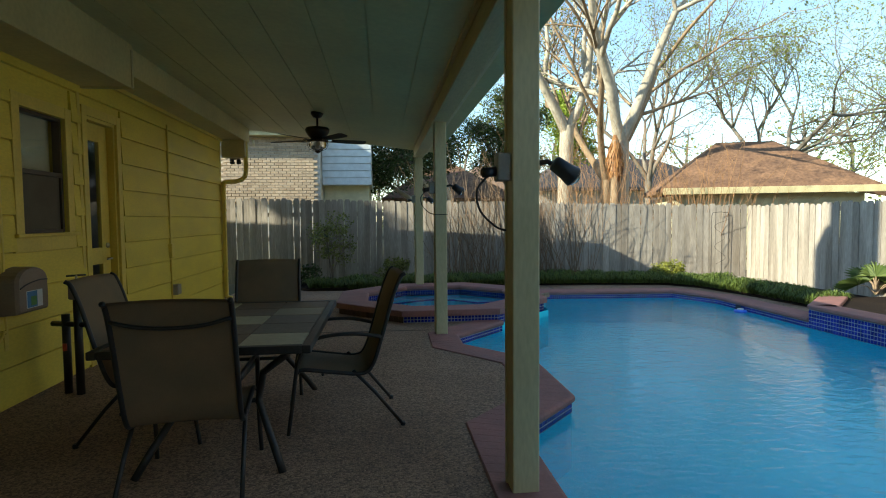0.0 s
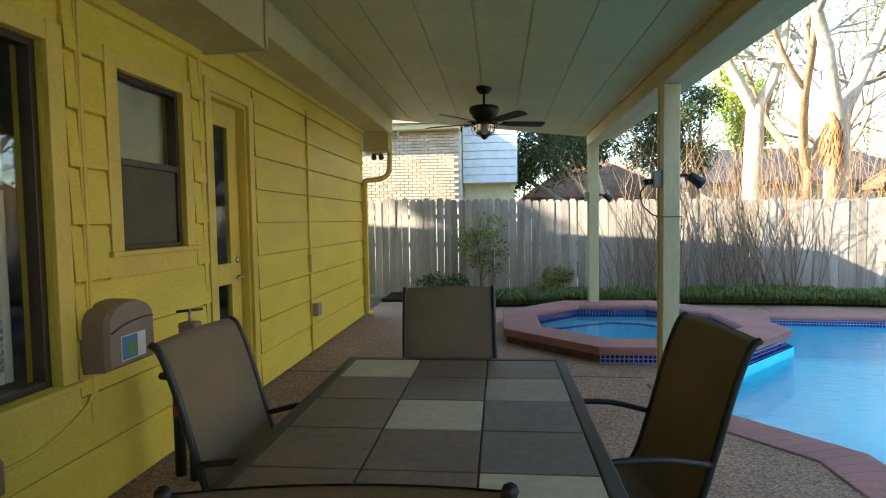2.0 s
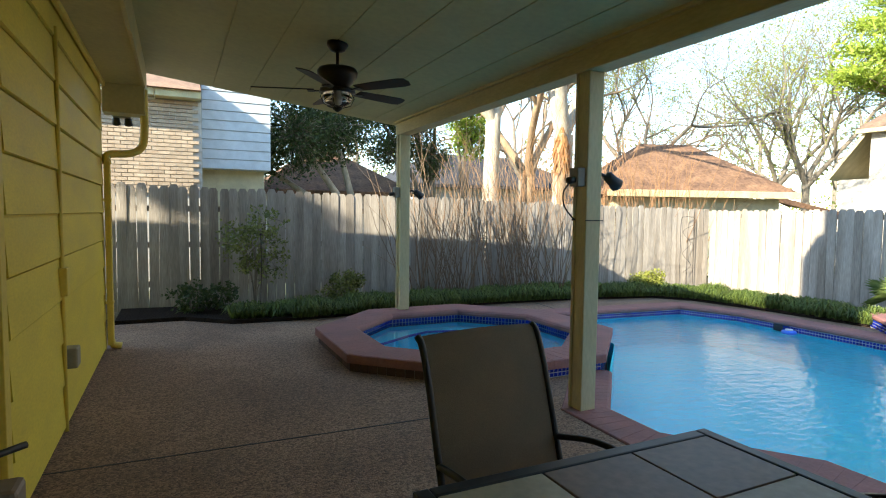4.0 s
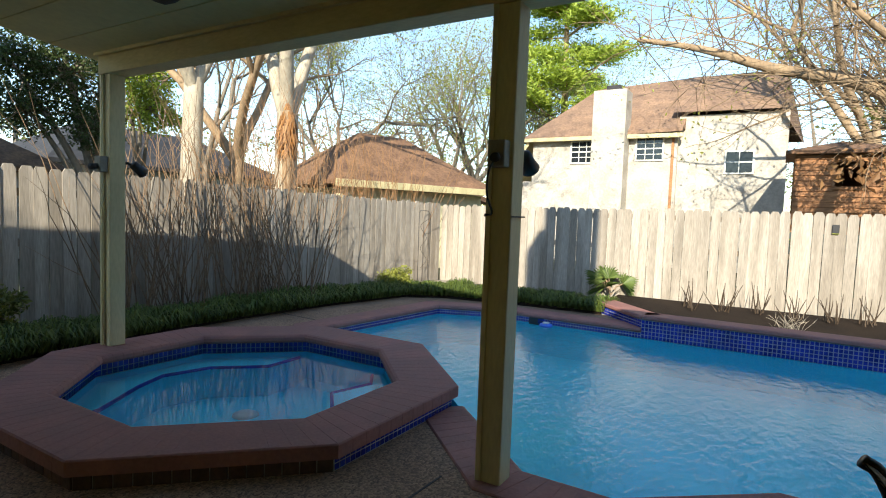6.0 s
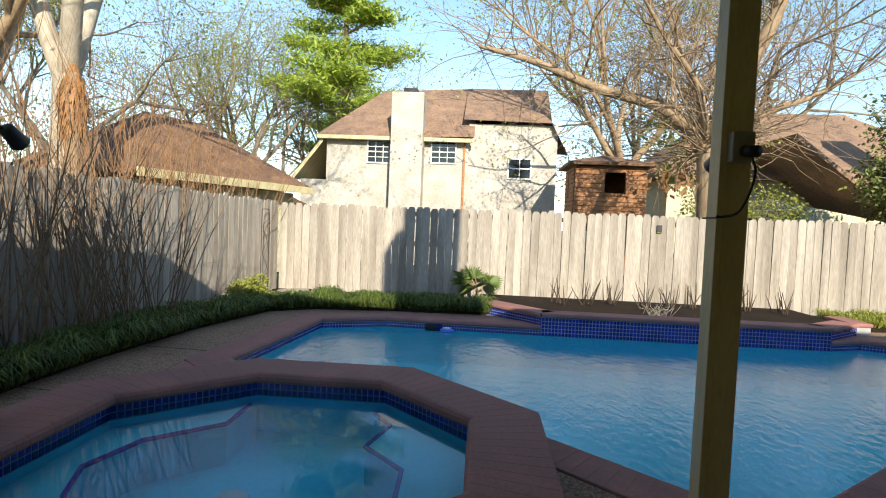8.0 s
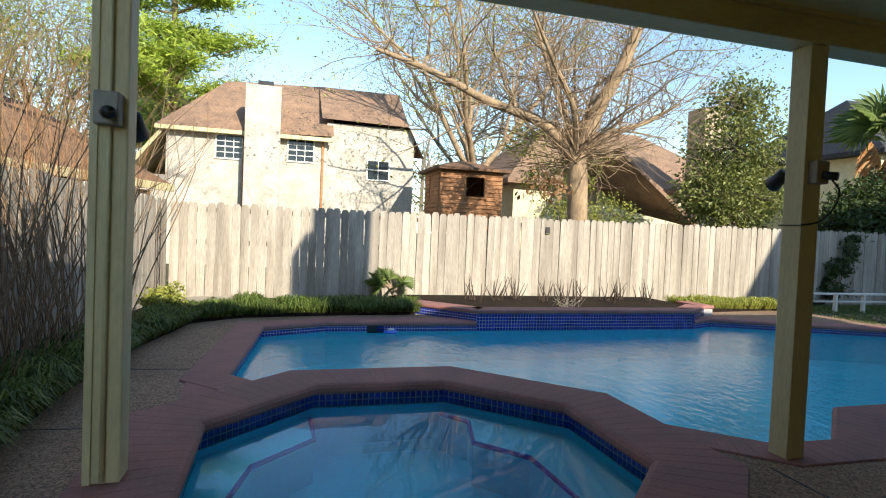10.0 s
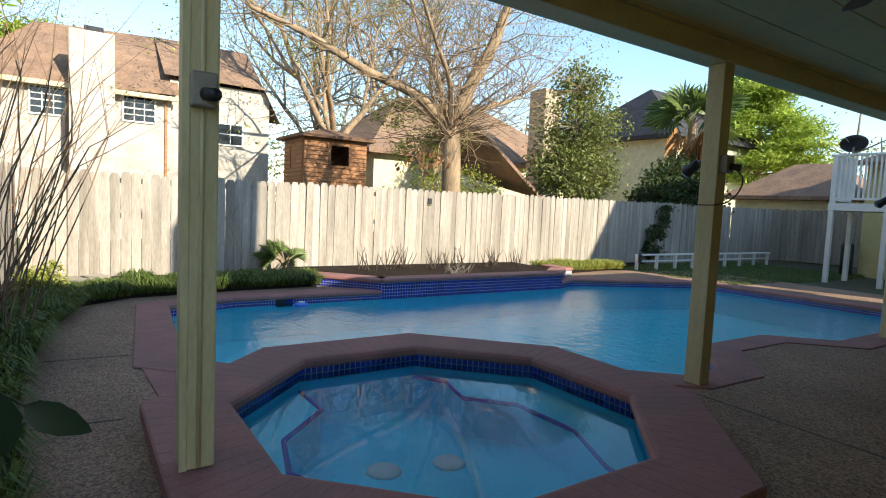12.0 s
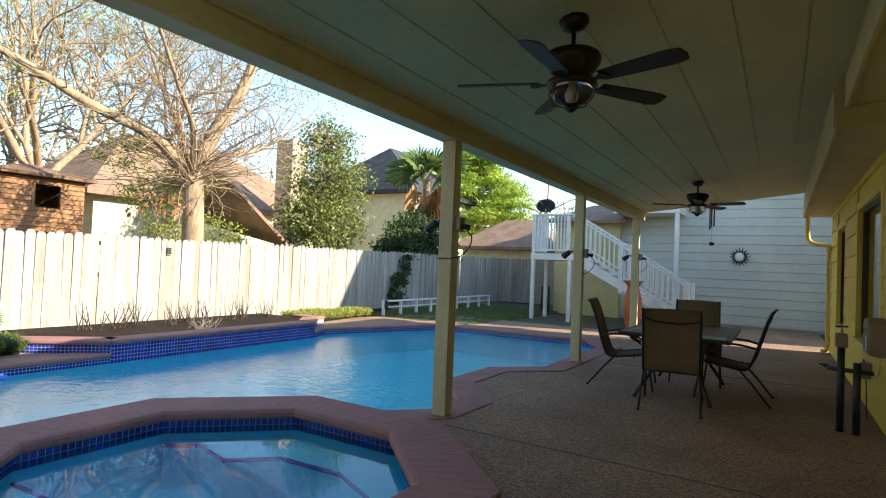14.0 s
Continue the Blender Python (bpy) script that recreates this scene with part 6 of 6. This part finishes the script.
for i, x in enumerate((6.3, 7.0, 8.6, 9.3, 5.5)):
    stems("dry_cane_clump", "tall clump of dry orange-brown canes behind the back fence", (x, 11.6 - 0.0976 * x + 0.2), 0.9, 34, 2.9, 140 + i, lean=0.16, r=0.008, mat=CANE)
leafy("olive_shrub", "sparse olive-green shrub against the shaded fence", (0.1, 10.35, 0.04), [(0, 0, 0.95, 0.42), (0.15, 0, 1.3, 0.33), (-0.25, 0, 1.05, 0.3), (0.2, 0.05, 0.7, 0.3)], LEAF_OLIVE, 91, 1300, 0.06, 0.018)
leafy("low_shrub", "small light green shrub in the shaded bed", (1.35, 10.15, 0.04), [(0, 0, 0.3, 0.28), (0.2, 0, 0.38, 0.2)], LEAF_OLIVE, 92, 1100, 0.06, 0.012)
leafy("low_shrub", "small dark shrub in the shaded bed", (-0.8, 10.3, 0.04), [(0, 0, 0.25, 0.28), (0.4, 0, 0.22, 0.25)], LEAF_DARK, 93, 1000, 0.06, 0.012)
leafy("fern", "bright yellow-green fern in the sunny corner", (7.35, 9.55, 0.04), [(0, 0, 0.26, 0.24), (0.2, 0.05, 0.18, 0.18), (-0.2, 0.1, 0.2, 0.18)], LEAF_YELLOW, 94, 2600, 0.045, 0.008)
DARK_CANE = material("dark_pruned_cane", (0.10, 0.065, 0.04), 0.8, vary=0.2, scale=6, fine=30, bump=0.2)
for i in range(9):
    y = 1.2 + i * 0.45
    stems("pruned_rose", "short bare pruned rose canes in the raised bed", (8.55 + 0.2 * math.sin(i * 2.3), y), 0.24, 9, 0.46, 110 + i, lean=0.3, r=0.013, twig=0, mat=DARK_CANE).location.z = 0.15
stems("pale_twigs", "pale dry twiggy clump at the planter edge", (7.45, 3.5), 0.25, 30, 0.22, 131, lean=1.0, r=0.003, mat=material("pale_straw", (0.55, 0.48, 0.38), 0.8, bump=0.0), twig=1).location.z = 0.16
STONE = material("flat_stone", (0.42, 0.36, 0.28), 0.9, vary=0.15, scale=4, fine=30, bump=0.5)
for i, (x, y, s) in enumerate(((8.6, 9.35, 0.42), (8.2, 9.55, 0.3), (8.9, 9.0, 0.25))):
    rng = random.Random(i)
    bm = bmesh.new()
    prism(bm, [(x + s * math.cos(a) * rng.uniform(.8, 1.1), y + s * .8 * math.sin(a) * rng.uniform(.8, 1.1)) for a in [k * .7 for k in range(9)]], 0.03, 0.11)
    solid("stepping_stone", bevelled(bm, 0.015), STONE, "flat tan stone in the corner bed", "stone", kind="", group="corner stones")

tr = thing("wire_trellis", "arched wire trellis panel against the fence corner", "trellis", pose(8.72, 9.93, 0.05, 0, 0, -84.4 + 180))
part("frame", tubes((spline([(0, -0.22, 0), (0, -0.22, 0.7), (0, -0.22, 1.38), (0, -0.1, 1.46), (0, 0.1, 1.46), (0, 0.22, 1.38), (0, 0.22, 0.7), (0, 0.22, 0)], 4), 0.006, 6)), FRAME, tr, soft=True)
part("scroll", tubes((spline([(0, -0.2, 1.3), (0, 0.15, 1.15), (0, -0.12, 0.9), (0, 0.14, 0.7), (0, -0.14, 0.45), (0, 0.1, 0.3)], 6), 0.004, 6)), FRAME, tr, soft=True)
fp = thing("fence_plaque", "small dark plaque with a yellow edge on the fence", "plaque", (FENCE_X - 0.03, 2.97, 1.39))
part("plate", rbox(-0.012, -0.045, 0, 0.01, 0.045, 0.13, 0.004), DARK, fp)
part("edge", rbox(-0.014, -0.045, -0.012, 0.008, 0.045, 0.0, 0.002), LEAF_YELLOW, fp)

# rose close to the walk
rose = thing("rose_bush", "thin rose stem with a few dark leaves and a dried bud", "rose", (0.10, 9.80, 0.04))
ROSE_BASE = Vector((0.10, 9.80, 0.04))


def at_rose(x, y, z):
    return Vector((x, y, z)) - ROSE_BASE


ROSE_HUB = at_rose(0.05, 9.358, 1.137)
w = Wood()
stem_line = spline([(0, 0, 0), (0.0, -0.10, 0.5), (-0.02, -0.28, 0.92), tuple(at_rose(0.06, 9.42, 1.09)), tuple(ROSE_HUB), tuple(at_rose(0.05, 9.345, 1.173)), tuple(at_rose(0.05, 9.336, 1.198))], 5)
w.limb(stem_line, 0.006, 0.0024, 6)
ROSE_STEM = material("dark_rose_stem", (0.06, 0.035, 0.025), 0.7, vary=0.15, bump=0.1)
w.limb([ROSE_HUB, at_rose(0.05, 9.325, 1.142), at_rose(0.05, 9.296, 1.119)], 0.0016, 0.001, 4)
mesh_object("stem", w.v, w.f, ROSE_STEM, rose, soft=True)


def rose_leaf(c, d, up, n, wide):
    """One pointed oval leaf, folded along its rib, with a finely toothed edge."""
    d = Vector(d).normalized()
    side = d.cross(Vector(up)).normalized()
    nrm = side.cross(d)
    rows, v, f = 8, [], []
    for i in range(rows + 1):
        t = i / rows
        h = wide * n * math.sin(math.pi * t ** 0.8) ** 0.8 * (1.0 if i % 2 else 0.93)
        p = Vector(c) + d * n * t - nrm * 0.012 * t * t
        v += [p - side * h + nrm * h * 0.2, p, p + side * h + nrm * h * 0.2]
    for i in range(rows):
        k = 3 * i
        f += [(k, k + 1, k + 4, k + 3), (k + 1, k + 2, k + 5, k + 4)]
    mesh_object("leaf", v, f, LEAF_ROSE, rose, soft=True)


for a, b, wide in (((0.05, 9.324, 1.141), (0.052, 9.319, 1.058), 0.34), ((0.05, 9.297, 1.120), (0.04, 9.231, 1.076), 0.24),
                   ((0.05, 9.334, 1.140), (0.062, 9.372, 1.110), 0.30), ((0.05, 9.362, 1.133), (0.045, 9.400, 1.150), 0.30), ((0.06, 9.39, 1.11), (0.10, 9.42, 1.08), 0.30)):
    a, b = at_rose(*a), at_rose(*b)
    rose_leaf(a, b - a, (-0.9, 0.35, 0.25), (b - a).length, wide)
tip = stem_line[-1]
part("bud", lathe([(0.004, -0.005), (0.013, 0.0), (0.017, 0.011), (0.013, 0.022), (0.004, 0.027)], 10, tuple(tip)), ROSE_STEM, rose, "dried brown bud", soft=True)
for a in range(5):
    t = radians(a * 72)
    part("sepal", tubes(([tip + Vector((0, 0, .012)), tip + Vector((math.cos(t) * .018, math.sin(t) * .018, .014)), tip + Vector((math.cos(t) * .028, math.sin(t) * .028, .0))], 0.0015, 4, 0.0006)), ROSE_STEM, rose, soft=True)
# ---------------------------------------------------------------- neighbouring houses
BRICK_TAN = material("tan_brick", (0.56, 0.44, 0.31), 0.9, vary=0.14, scale=3, fine=40, bump=0.3, other=(0.46, 0.34, 0.23), per_piece=0.18)
MORTAR = material("pale_mortar", (0.62, 0.58, 0.50), 0.95, vary=0.1, bump=0.2)
BRICK_FAR = material("distant_pale_brick", (0.52, 0.475, 0.41), 0.9, vary=0.12, scale=2, fine=14, bump=0.4, other=(0.41, 0.365, 0.305), dist=0.02)
SIDING_FAR = material("pale_blue_siding", (0.62, 0.66, 0.66), 0.6, vary=0.06, bump=0.05)
YELLOW_FAR = material("pale_yellow_siding", (0.68, 0.62, 0.40), 0.7, vary=0.08, bump=0.05)
ROOF_RUST = material("rust_brown_shingles", (0.25, 0.135, 0.075), 0.95, vary=0.30, scale=2.5, fine=14, bump=0.8, other=(0.14, 0.075, 0.045), dist=0.02)
ROOF_BROWN = material("brown_far_shingles", (0.30, 0.185, 0.12), 0.95, vary=0.2, scale=2.0, fine=12, bump=0.8, other=(0.21, 0.13, 0.09), dist=0.02)
ROOF_DARK = material("charcoal_shingles", (0.05, 0.05, 0.055), 0.9, vary=0.2, scale=3, fine=14, bump=0.6, dist=0.02)
CEDAR = material("cedar_boards", (0.42, 0.19, 0.08), 0.75, vary=0.18, scale=3, fine=24, bump=0.3, stretch=(1, 1, 6), per_piece=0.15)
DARK_GLASS = material("dark_window_glass", (0.02, 0.025, 0.03), 0.05, vary=0.05, bump=0.0)


def hip_roof(x0, y0, x1, y1, z, ridge_a, ridge_b, zr, thick=0.16, over=0.4):
    """Hip roof over a rectangle with the ridge between two plan points."""
    c = [(x0 - over, y0 - over), (x1 + over, y0 - over), (x1 + over, y1 + over), (x0 - over, y1 + over)]
    pts = [(*p, z - thick) for p in c] + [(*p, z) for p in c] + [(*ridge_a, zr), (*ridge_b, zr)]
    if abs(ridge_a[0] - ridge_b[0]) >= abs(ridge_a[1] - ridge_b[1]):
        faces = [(4, 5, 9, 8), (5, 6, 9), (6, 7, 8, 9), (7, 4, 8)]
    else:
        faces = [(4, 5, 8), (5, 6, 9, 8), (6, 7, 9), (7, 4, 8, 9)]
    faces += [(0, 1, 5, 4), (1, 2, 6, 5), (2, 3, 7, 6), (3, 0, 4, 7), (3, 2, 1, 0)]
    return roof_from(pts, faces)


def house_window(parent, x, y0, y1, z0, z1, cols=3, rows=4):
    """Window on a wall facing -x."""
    w = part("window", boxes((x - 0.02, y0, z0, x + 0.05, y1, z1)), DARK_GLASS, parent, "dark window with white muntins")
    fr = 0.05
    part("frame", boxes((x - 0.05, y0 - fr, z0 - fr, x - 0.021, y0, z1 + fr), (x - 0.05, y1, z0 - fr, x - 0.021, y1 + fr, z1 + fr), (x - 0.05, y0, z1, x - 0.021, y1, z1 + fr), (x - 0.05, y0, z0 - fr, x - 0.021, y1, z0)), WHITE, w)
    items = [(x - 0.035, y0 + (y1 - y0) * k / cols - 0.012, z0, x - 0.022, y0 + (y1 - y0) * k / cols + 0.012, z1) for k in range(1, cols)]
    items += [(x - 0.036, y0, z0 + (z1 - z0) * k / rows - 0.012, x - 0.0225, y1, z0 + (z1 - z0) * k / rows + (0.03 if k == rows // 2 else 0.012)) for k in range(1, rows)]
    part("muntin", boxes(*items), WHITE, w)
    return w


# brick house beyond the back fence
nb = thing("brick_house", "tan brick house with a pale lap-sided upper storey behind the fence", "house", (0.12, -0.3, 0), kind="structure")
part("wall", boxes((-9, 14.06, -0.4, -0.6, 20, 3.66)), MORTAR, nb, "pale mortar wall core")
part("eave", rbox(-9.2, 13.7, 3.66, -0.62, 14.3, 3.80, 0.01), CREAM, nb, "cream boxed eave")
part("roof", roof_from([(-9.4, 13.6, 3.80), (-0.62, 13.6, 3.80), (-0.62, 18, 5.6), (-9.4, 18, 5.6), (-9.4, 20, 3.7), (-0.62, 20, 3.7)], [(0, 1, 2, 3), (3, 2, 5, 4), (0, 3, 4), (1, 5, 2), (0, 4, 5, 1)]), ROOF_BROWN, nb)
part("upper_wall", boxes((-0.58, 14.5, 2.4, 0.78, 20, 6.4)), SIDING_FAR, nb, "pale siding upper storey")
part("lower_wall", boxes((-0.58, 14.9, -0.4, 0.70, 20, 2.4)), YELLOW_FAR, nb, "shaded lower wall")
part("upper_roof", hip_roof(-0.58, 14.5, 0.78, 20, 6.4, (0.1, 16), (0.1, 18.5), 7.2), ROOF_BROWN, nb)
lap_siding(nb, "x", 14.5, -0.58, 0.78, 2.4, 6.4, SIDING_FAR, expo=0.2, face=-1)

bm = bmesh.new()
box(bm, -0.098, -0.05, 0, 0.098, 0.0, 0.062)
brick_mesh = finish(bm, "brick", BRICK_TAN)
rng = random.Random(14)
for c in range(24):
    z = 1.85 + c * 0.075
    for k in range(13):
        x = -3.15 + k * 0.208 + (0.104 if c % 2 else 0)
        if x > -0.68 or z > 3.6:
            continue
        ob = new("brick", brick_mesh)
        ob.parent = nb
        ob.matrix_basis = pose(x, 14.06 + rng.uniform(-.003, .003), z, 0, 0, 0)

# rust-roofed low house past the corner
rh = thing("hip_roof_house", "low house with a rust-brown hip roof littered with leaves", "house", pose(8.88, 12.06, 0, 0, 0, -18.4), kind="structure")
part("wall", boxes((0.0, 0.4, 0, 4.5, 3.4, 2.0)), YELLOW_FAR, rh)
part("roof", hip_roof(0.0, 0.4, 4.45, 3.6, 2.16, (1.4, 2.0), (2.9, 2.0), 3.55, 0.10, 0.35), ROOF_RUST, rh, "rust-brown shingled hip roof")
part("fascia", rbox(-0.36, 0.01, 2.0, 4.82, 0.045, 2.17, 0.01), CREAM, rh, "cream fascia")
part("roof_wing", roof_from([(4.6, 1.2, 2.2), (8.0, 2.2, 1.7), (8.0, 4.5, 1.9), (4.6, 3.6, 2.9), (4.6, 1.2, 2.05), (8, 2.2, 1.55)], [(0, 1, 2, 3), (0, 4, 5, 1)]), ROOF_RUST, rh)
rh2 = thing("hip_roof_house", "brown-roofed house far behind the back fence", "house", kind="structure")
part("wall", boxes((1.6, 19.4, 0, 6.0, 24, 2.1)), BRICK_FAR, rh2)
part("roof", hip_roof(1.6, 19.4, 6.0, 24, 2.2, (3.4, 21.6), (4.2, 21.8), 3.75, 0.12), ROOF_RUST, rh2)
rh3 = thing("far_house", "grey-roofed house far behind the pale trees", "house", kind="structure")
part("wall", boxes((9.5, 27, 0, 20, 34, 2.9)), BRICK_FAR, rh3)
part("roof", hip_roof(9.5, 27, 20, 34, 3.0, (12, 30.5), (17.5, 30.5), 4.9), ROOF_DARK, rh3)
rh4 = thing("far_house", "brown-roofed house far behind the bare shrubs", "house", kind="structure")
part("wall", boxes((5.5, 30, 0, 8.8, 36, 2.9)), BRICK_FAR, rh4)
part("roof", hip_roof(5.5, 30, 8.8, 36, 3.0, (7, 32), (7.2, 34), 4.6), ROOF_BROWN, rh4)

# pale two-storey brick house
wh = thing("white_brick_house", "two-storey pale brick house with a brown roof and broad chimney", "house", Matrix.Translation((0, 1.0, 0.24)) @ Matrix.Scale(0.94, 4), kind="structure")
WX = 19.8
part("wall", boxes((WX, 6.1, -0.4, WX + 7, 11.4, 4.35)), BRICK_FAR, wh, "pale painted brick wall")
part("wing_wall", boxes((WX + 0.15, 2.85, -0.4, WX + 7, 6.1, 4.95)), BRICK_FAR, wh, "pale painted brick wall")
part("roof", roof_from([(WX - .35, 11.7, 4.32), (WX - .35, 5.9, 4.5), (WX + 2.9, 9.8, 6.7), (WX + 2.9, 5.8, 6.88), (WX + 7.4, 11.7, 4.3), (WX + 7.4, 5.9, 4.3), (WX - .35, 11.7, 4.2), (WX - .35, 5.9, 4.38)],
                       [(0, 1, 3, 2), (0, 2, 4), (2, 3, 5, 4), (0, 6, 7, 1), (1, 5, 3)]), ROOF_BROWN, wh, "brown shingled roof")
part("wing_roof", roof_from([(WX - .1, 6.3, 5.05), (WX - .1, 3.1, 5.0), (WX + 2.9, 6.3, 6.88), (WX + 2.9, 3.0, 6.88), (WX + 7, 2.3, 4.8), (WX + 7, 6.3, 4.8), (WX + 0.1, 2.45, 3.9)], [(0, 1, 3, 2), (1, 4, 3), (2, 3, 4, 5), (1, 6, 4)]), ROOF_BROWN, wh)
part("eave", rbox(WX - .36, 5.9, 4.18, WX - .2, 11.7, 4.32, 0.01), CREAM, wh, "cream gutter")
part("chimney", rbox(WX - 0.75, 7.72, -0.4, WX + 0.1, 8.88, 5.85, 0.02), BRICK_FAR, wh, "broad pale brick chimney")
part("chimney_cap", rbox(WX - 0.5, 8.0, 5.85, WX - 0.1, 8.5, 6.05, 0.01), ROOF_DARK, wh)
house_window(wh, WX, 8.98, 9.82, 3.40, 4.16)
house_window(wh, WX, 6.58, 7.44, 3.46, 4.22)
house_window(wh, WX + 0.15, 3.80, 4.58, 3.0, 3.68, 2, 2)
# Thin dark strips down the wall, beside the chimney and near the wing.
part("downspout", boxes((WX - 0.06, 8.9, 0, WX - 0.005, 8.97, 4.2), (WX - 0.06, 6.2, 0, WX - 0.005, 6.28, 4.2)), CEDAR, wh, "two narrow dark upright strips on the brick wall")
part("side_roof", roof_from([(WX - .2, 11.5, 4.28), (WX - .2, 12.7, 2.7), (WX + 6, 12.7, 2.7), (WX + 6, 11.5, 4.28), (WX - .2, 11.5, 4.08), (WX - .2, 12.7, 2.5)], [(0, 1, 2, 3), (0, 4, 5, 1)]), CREAM, wh)
part("side_wall", boxes((WX + 0.1, 11.4, -0.4, WX + 6, 12.4, 2.7)), BRICK_FAR, wh)

# cedar playhouse
ph = thing("playhouse", "raised cedar playhouse with an open window and shingled roof", "playhouse", (0.62, 0.49, 0.32), kind="structure")
lo = (15.1, 0.95, 1.1)
part("frame", wall_with_holes("y", 15.12, 0.08, 0.95, 3.0, 1.1, 2.92, [(1.55, 2.15, 2.15, 2.75)]), CEDAR, ph)
part("side", boxes((15.2, 2.92, 1.1, 16.9, 3.0, 2.92), (15.2, 0.95, 1.1, 16.9, 1.03, 2.92), (16.9, 0.95, 1.1, 16.98, 3.0, 2.92)), CEDAR, ph)
part("floor", boxes((15.1, 0.95, 1.0, 17.0, 3.0, 1.1)), CEDAR, ph)
for x, y in ((15.2, 1.05), (15.2, 2.9), (16.85, 1.05), (16.85, 2.9)):
    part("leg", boxes((x - .06, y - .06, -0.37, x + .06, y + .06, 1.0)), CEDAR, ph)
part("roof", hip_roof(15.1, 0.95, 17.0, 3.0, 3.02, (16.05, 1.9), (16.05, 2.05), 3.35, 0.08, 0.22), ROOF_RUST, ph)
lap_siding(ph, "y", 15.12, 0.95, 3.0, 1.12, 2.9, CEDAR, [(1.5, 2.2, 2.1, 2.8)], expo=0.13, face=-1)
lap_siding(ph, "x", 3.0, 15.2, 16.9, 1.12, 2.9, CEDAR, [(15.7, 16.3, 2.1, 2.8)], expo=0.13, face=1)
part("window_trim", boxes((15.08, 1.48, 2.75, 15.1, 2.22, 2.82), (15.08, 1.48, 2.08, 15.1, 2.22, 2.15), (15.08, 1.48, 2.15, 15.1, 1.55, 2.75), (15.08, 2.15, 2.15, 15.1, 2.22, 2.75)), CEDAR, ph)

# houses past the side fence
yh = thing("yellow_sided_house", "pale yellow house with a long brown roof and tan chimney", "house", kind="structure")
part("wall", boxes((17.5, -10, -0.05, 25, 0.3, 3.2)), YELLOW_FAR, yh)
part("roof", hip_roof(17.5, -10, 25, 0.3, 3.3, (21, -7), (21, -2.5), 6.0), ROOF_BROWN, yh)
part("gable_wing", roof_from([(14.6, -4.4, 1.9), (14.6, -4.4, -0.05), (14.6, -1.5, -0.05), (14.6, -1.5, 2.4), (17.6, -4.4, 1.9), (17.6, -4.4, -0.05), (17.6, -1.5, -0.05), (17.6, -1.5, 2.4)], [(0, 1, 2, 3), (4, 7, 6, 5), (0, 4, 5, 1), (3, 2, 6, 7), (0, 3, 7, 4)]), YELLOW_FAR, yh)
part("wing_roof", roof_from([(14.3, -4.9, 1.85), (14.3, -1.9, 4.1), (17.9, -1.9, 4.1), (17.9, -4.9, 1.85), (14.3, -4.9, 1.72), (14.3, -1.9, 3.95)], [(0, 1, 2, 3), (0, 4, 5, 1)]), ROOF_BROWN, yh)
part("chimney", rbox(15.6, -6.9, -0.05, 16.5, -6.0, 6.1, 0.02), BRICK_TAN, yh, "tan brick chimney")
dh = thing("dark_roof_house", "two-storey tan house with a charcoal roof behind the palm", "house", kind="structure")
part("wall", boxes((13.6, -19, -0.05, 20, -11.6, 4.7)), YELLOW_FAR, dh)
part("roof", hip_roof(13.6, -19, 20, -11.6, 4.8, (16.5, -16), (16.5, -13.5), 7.3), ROOF_DARK, dh)
house_window(dh, 13.6, -13.6, -12.9, 3.0, 4.0, 2, 2)
lh = thing("low_tan_house", "low tan outbuilding with a brown roof beyond the fence", "house", kind="structure")
part("wall", boxes((7.4, -16, -0.05, 11.5, -12.6, 2.15)), YELLOW_FAR, lh)
part("roof", hip_roof(7.4, -16, 11.5, -12.6, 2.3, (8.9, -14.3), (10.2, -14.3), 3.6, 0.14), ROOF_BROWN, lh)
fence("fence_rear", (FENCE_X, -12.0), (3.0, -12.0), 1.78, 1.78, 0.0, "shaded board fence behind the deck")
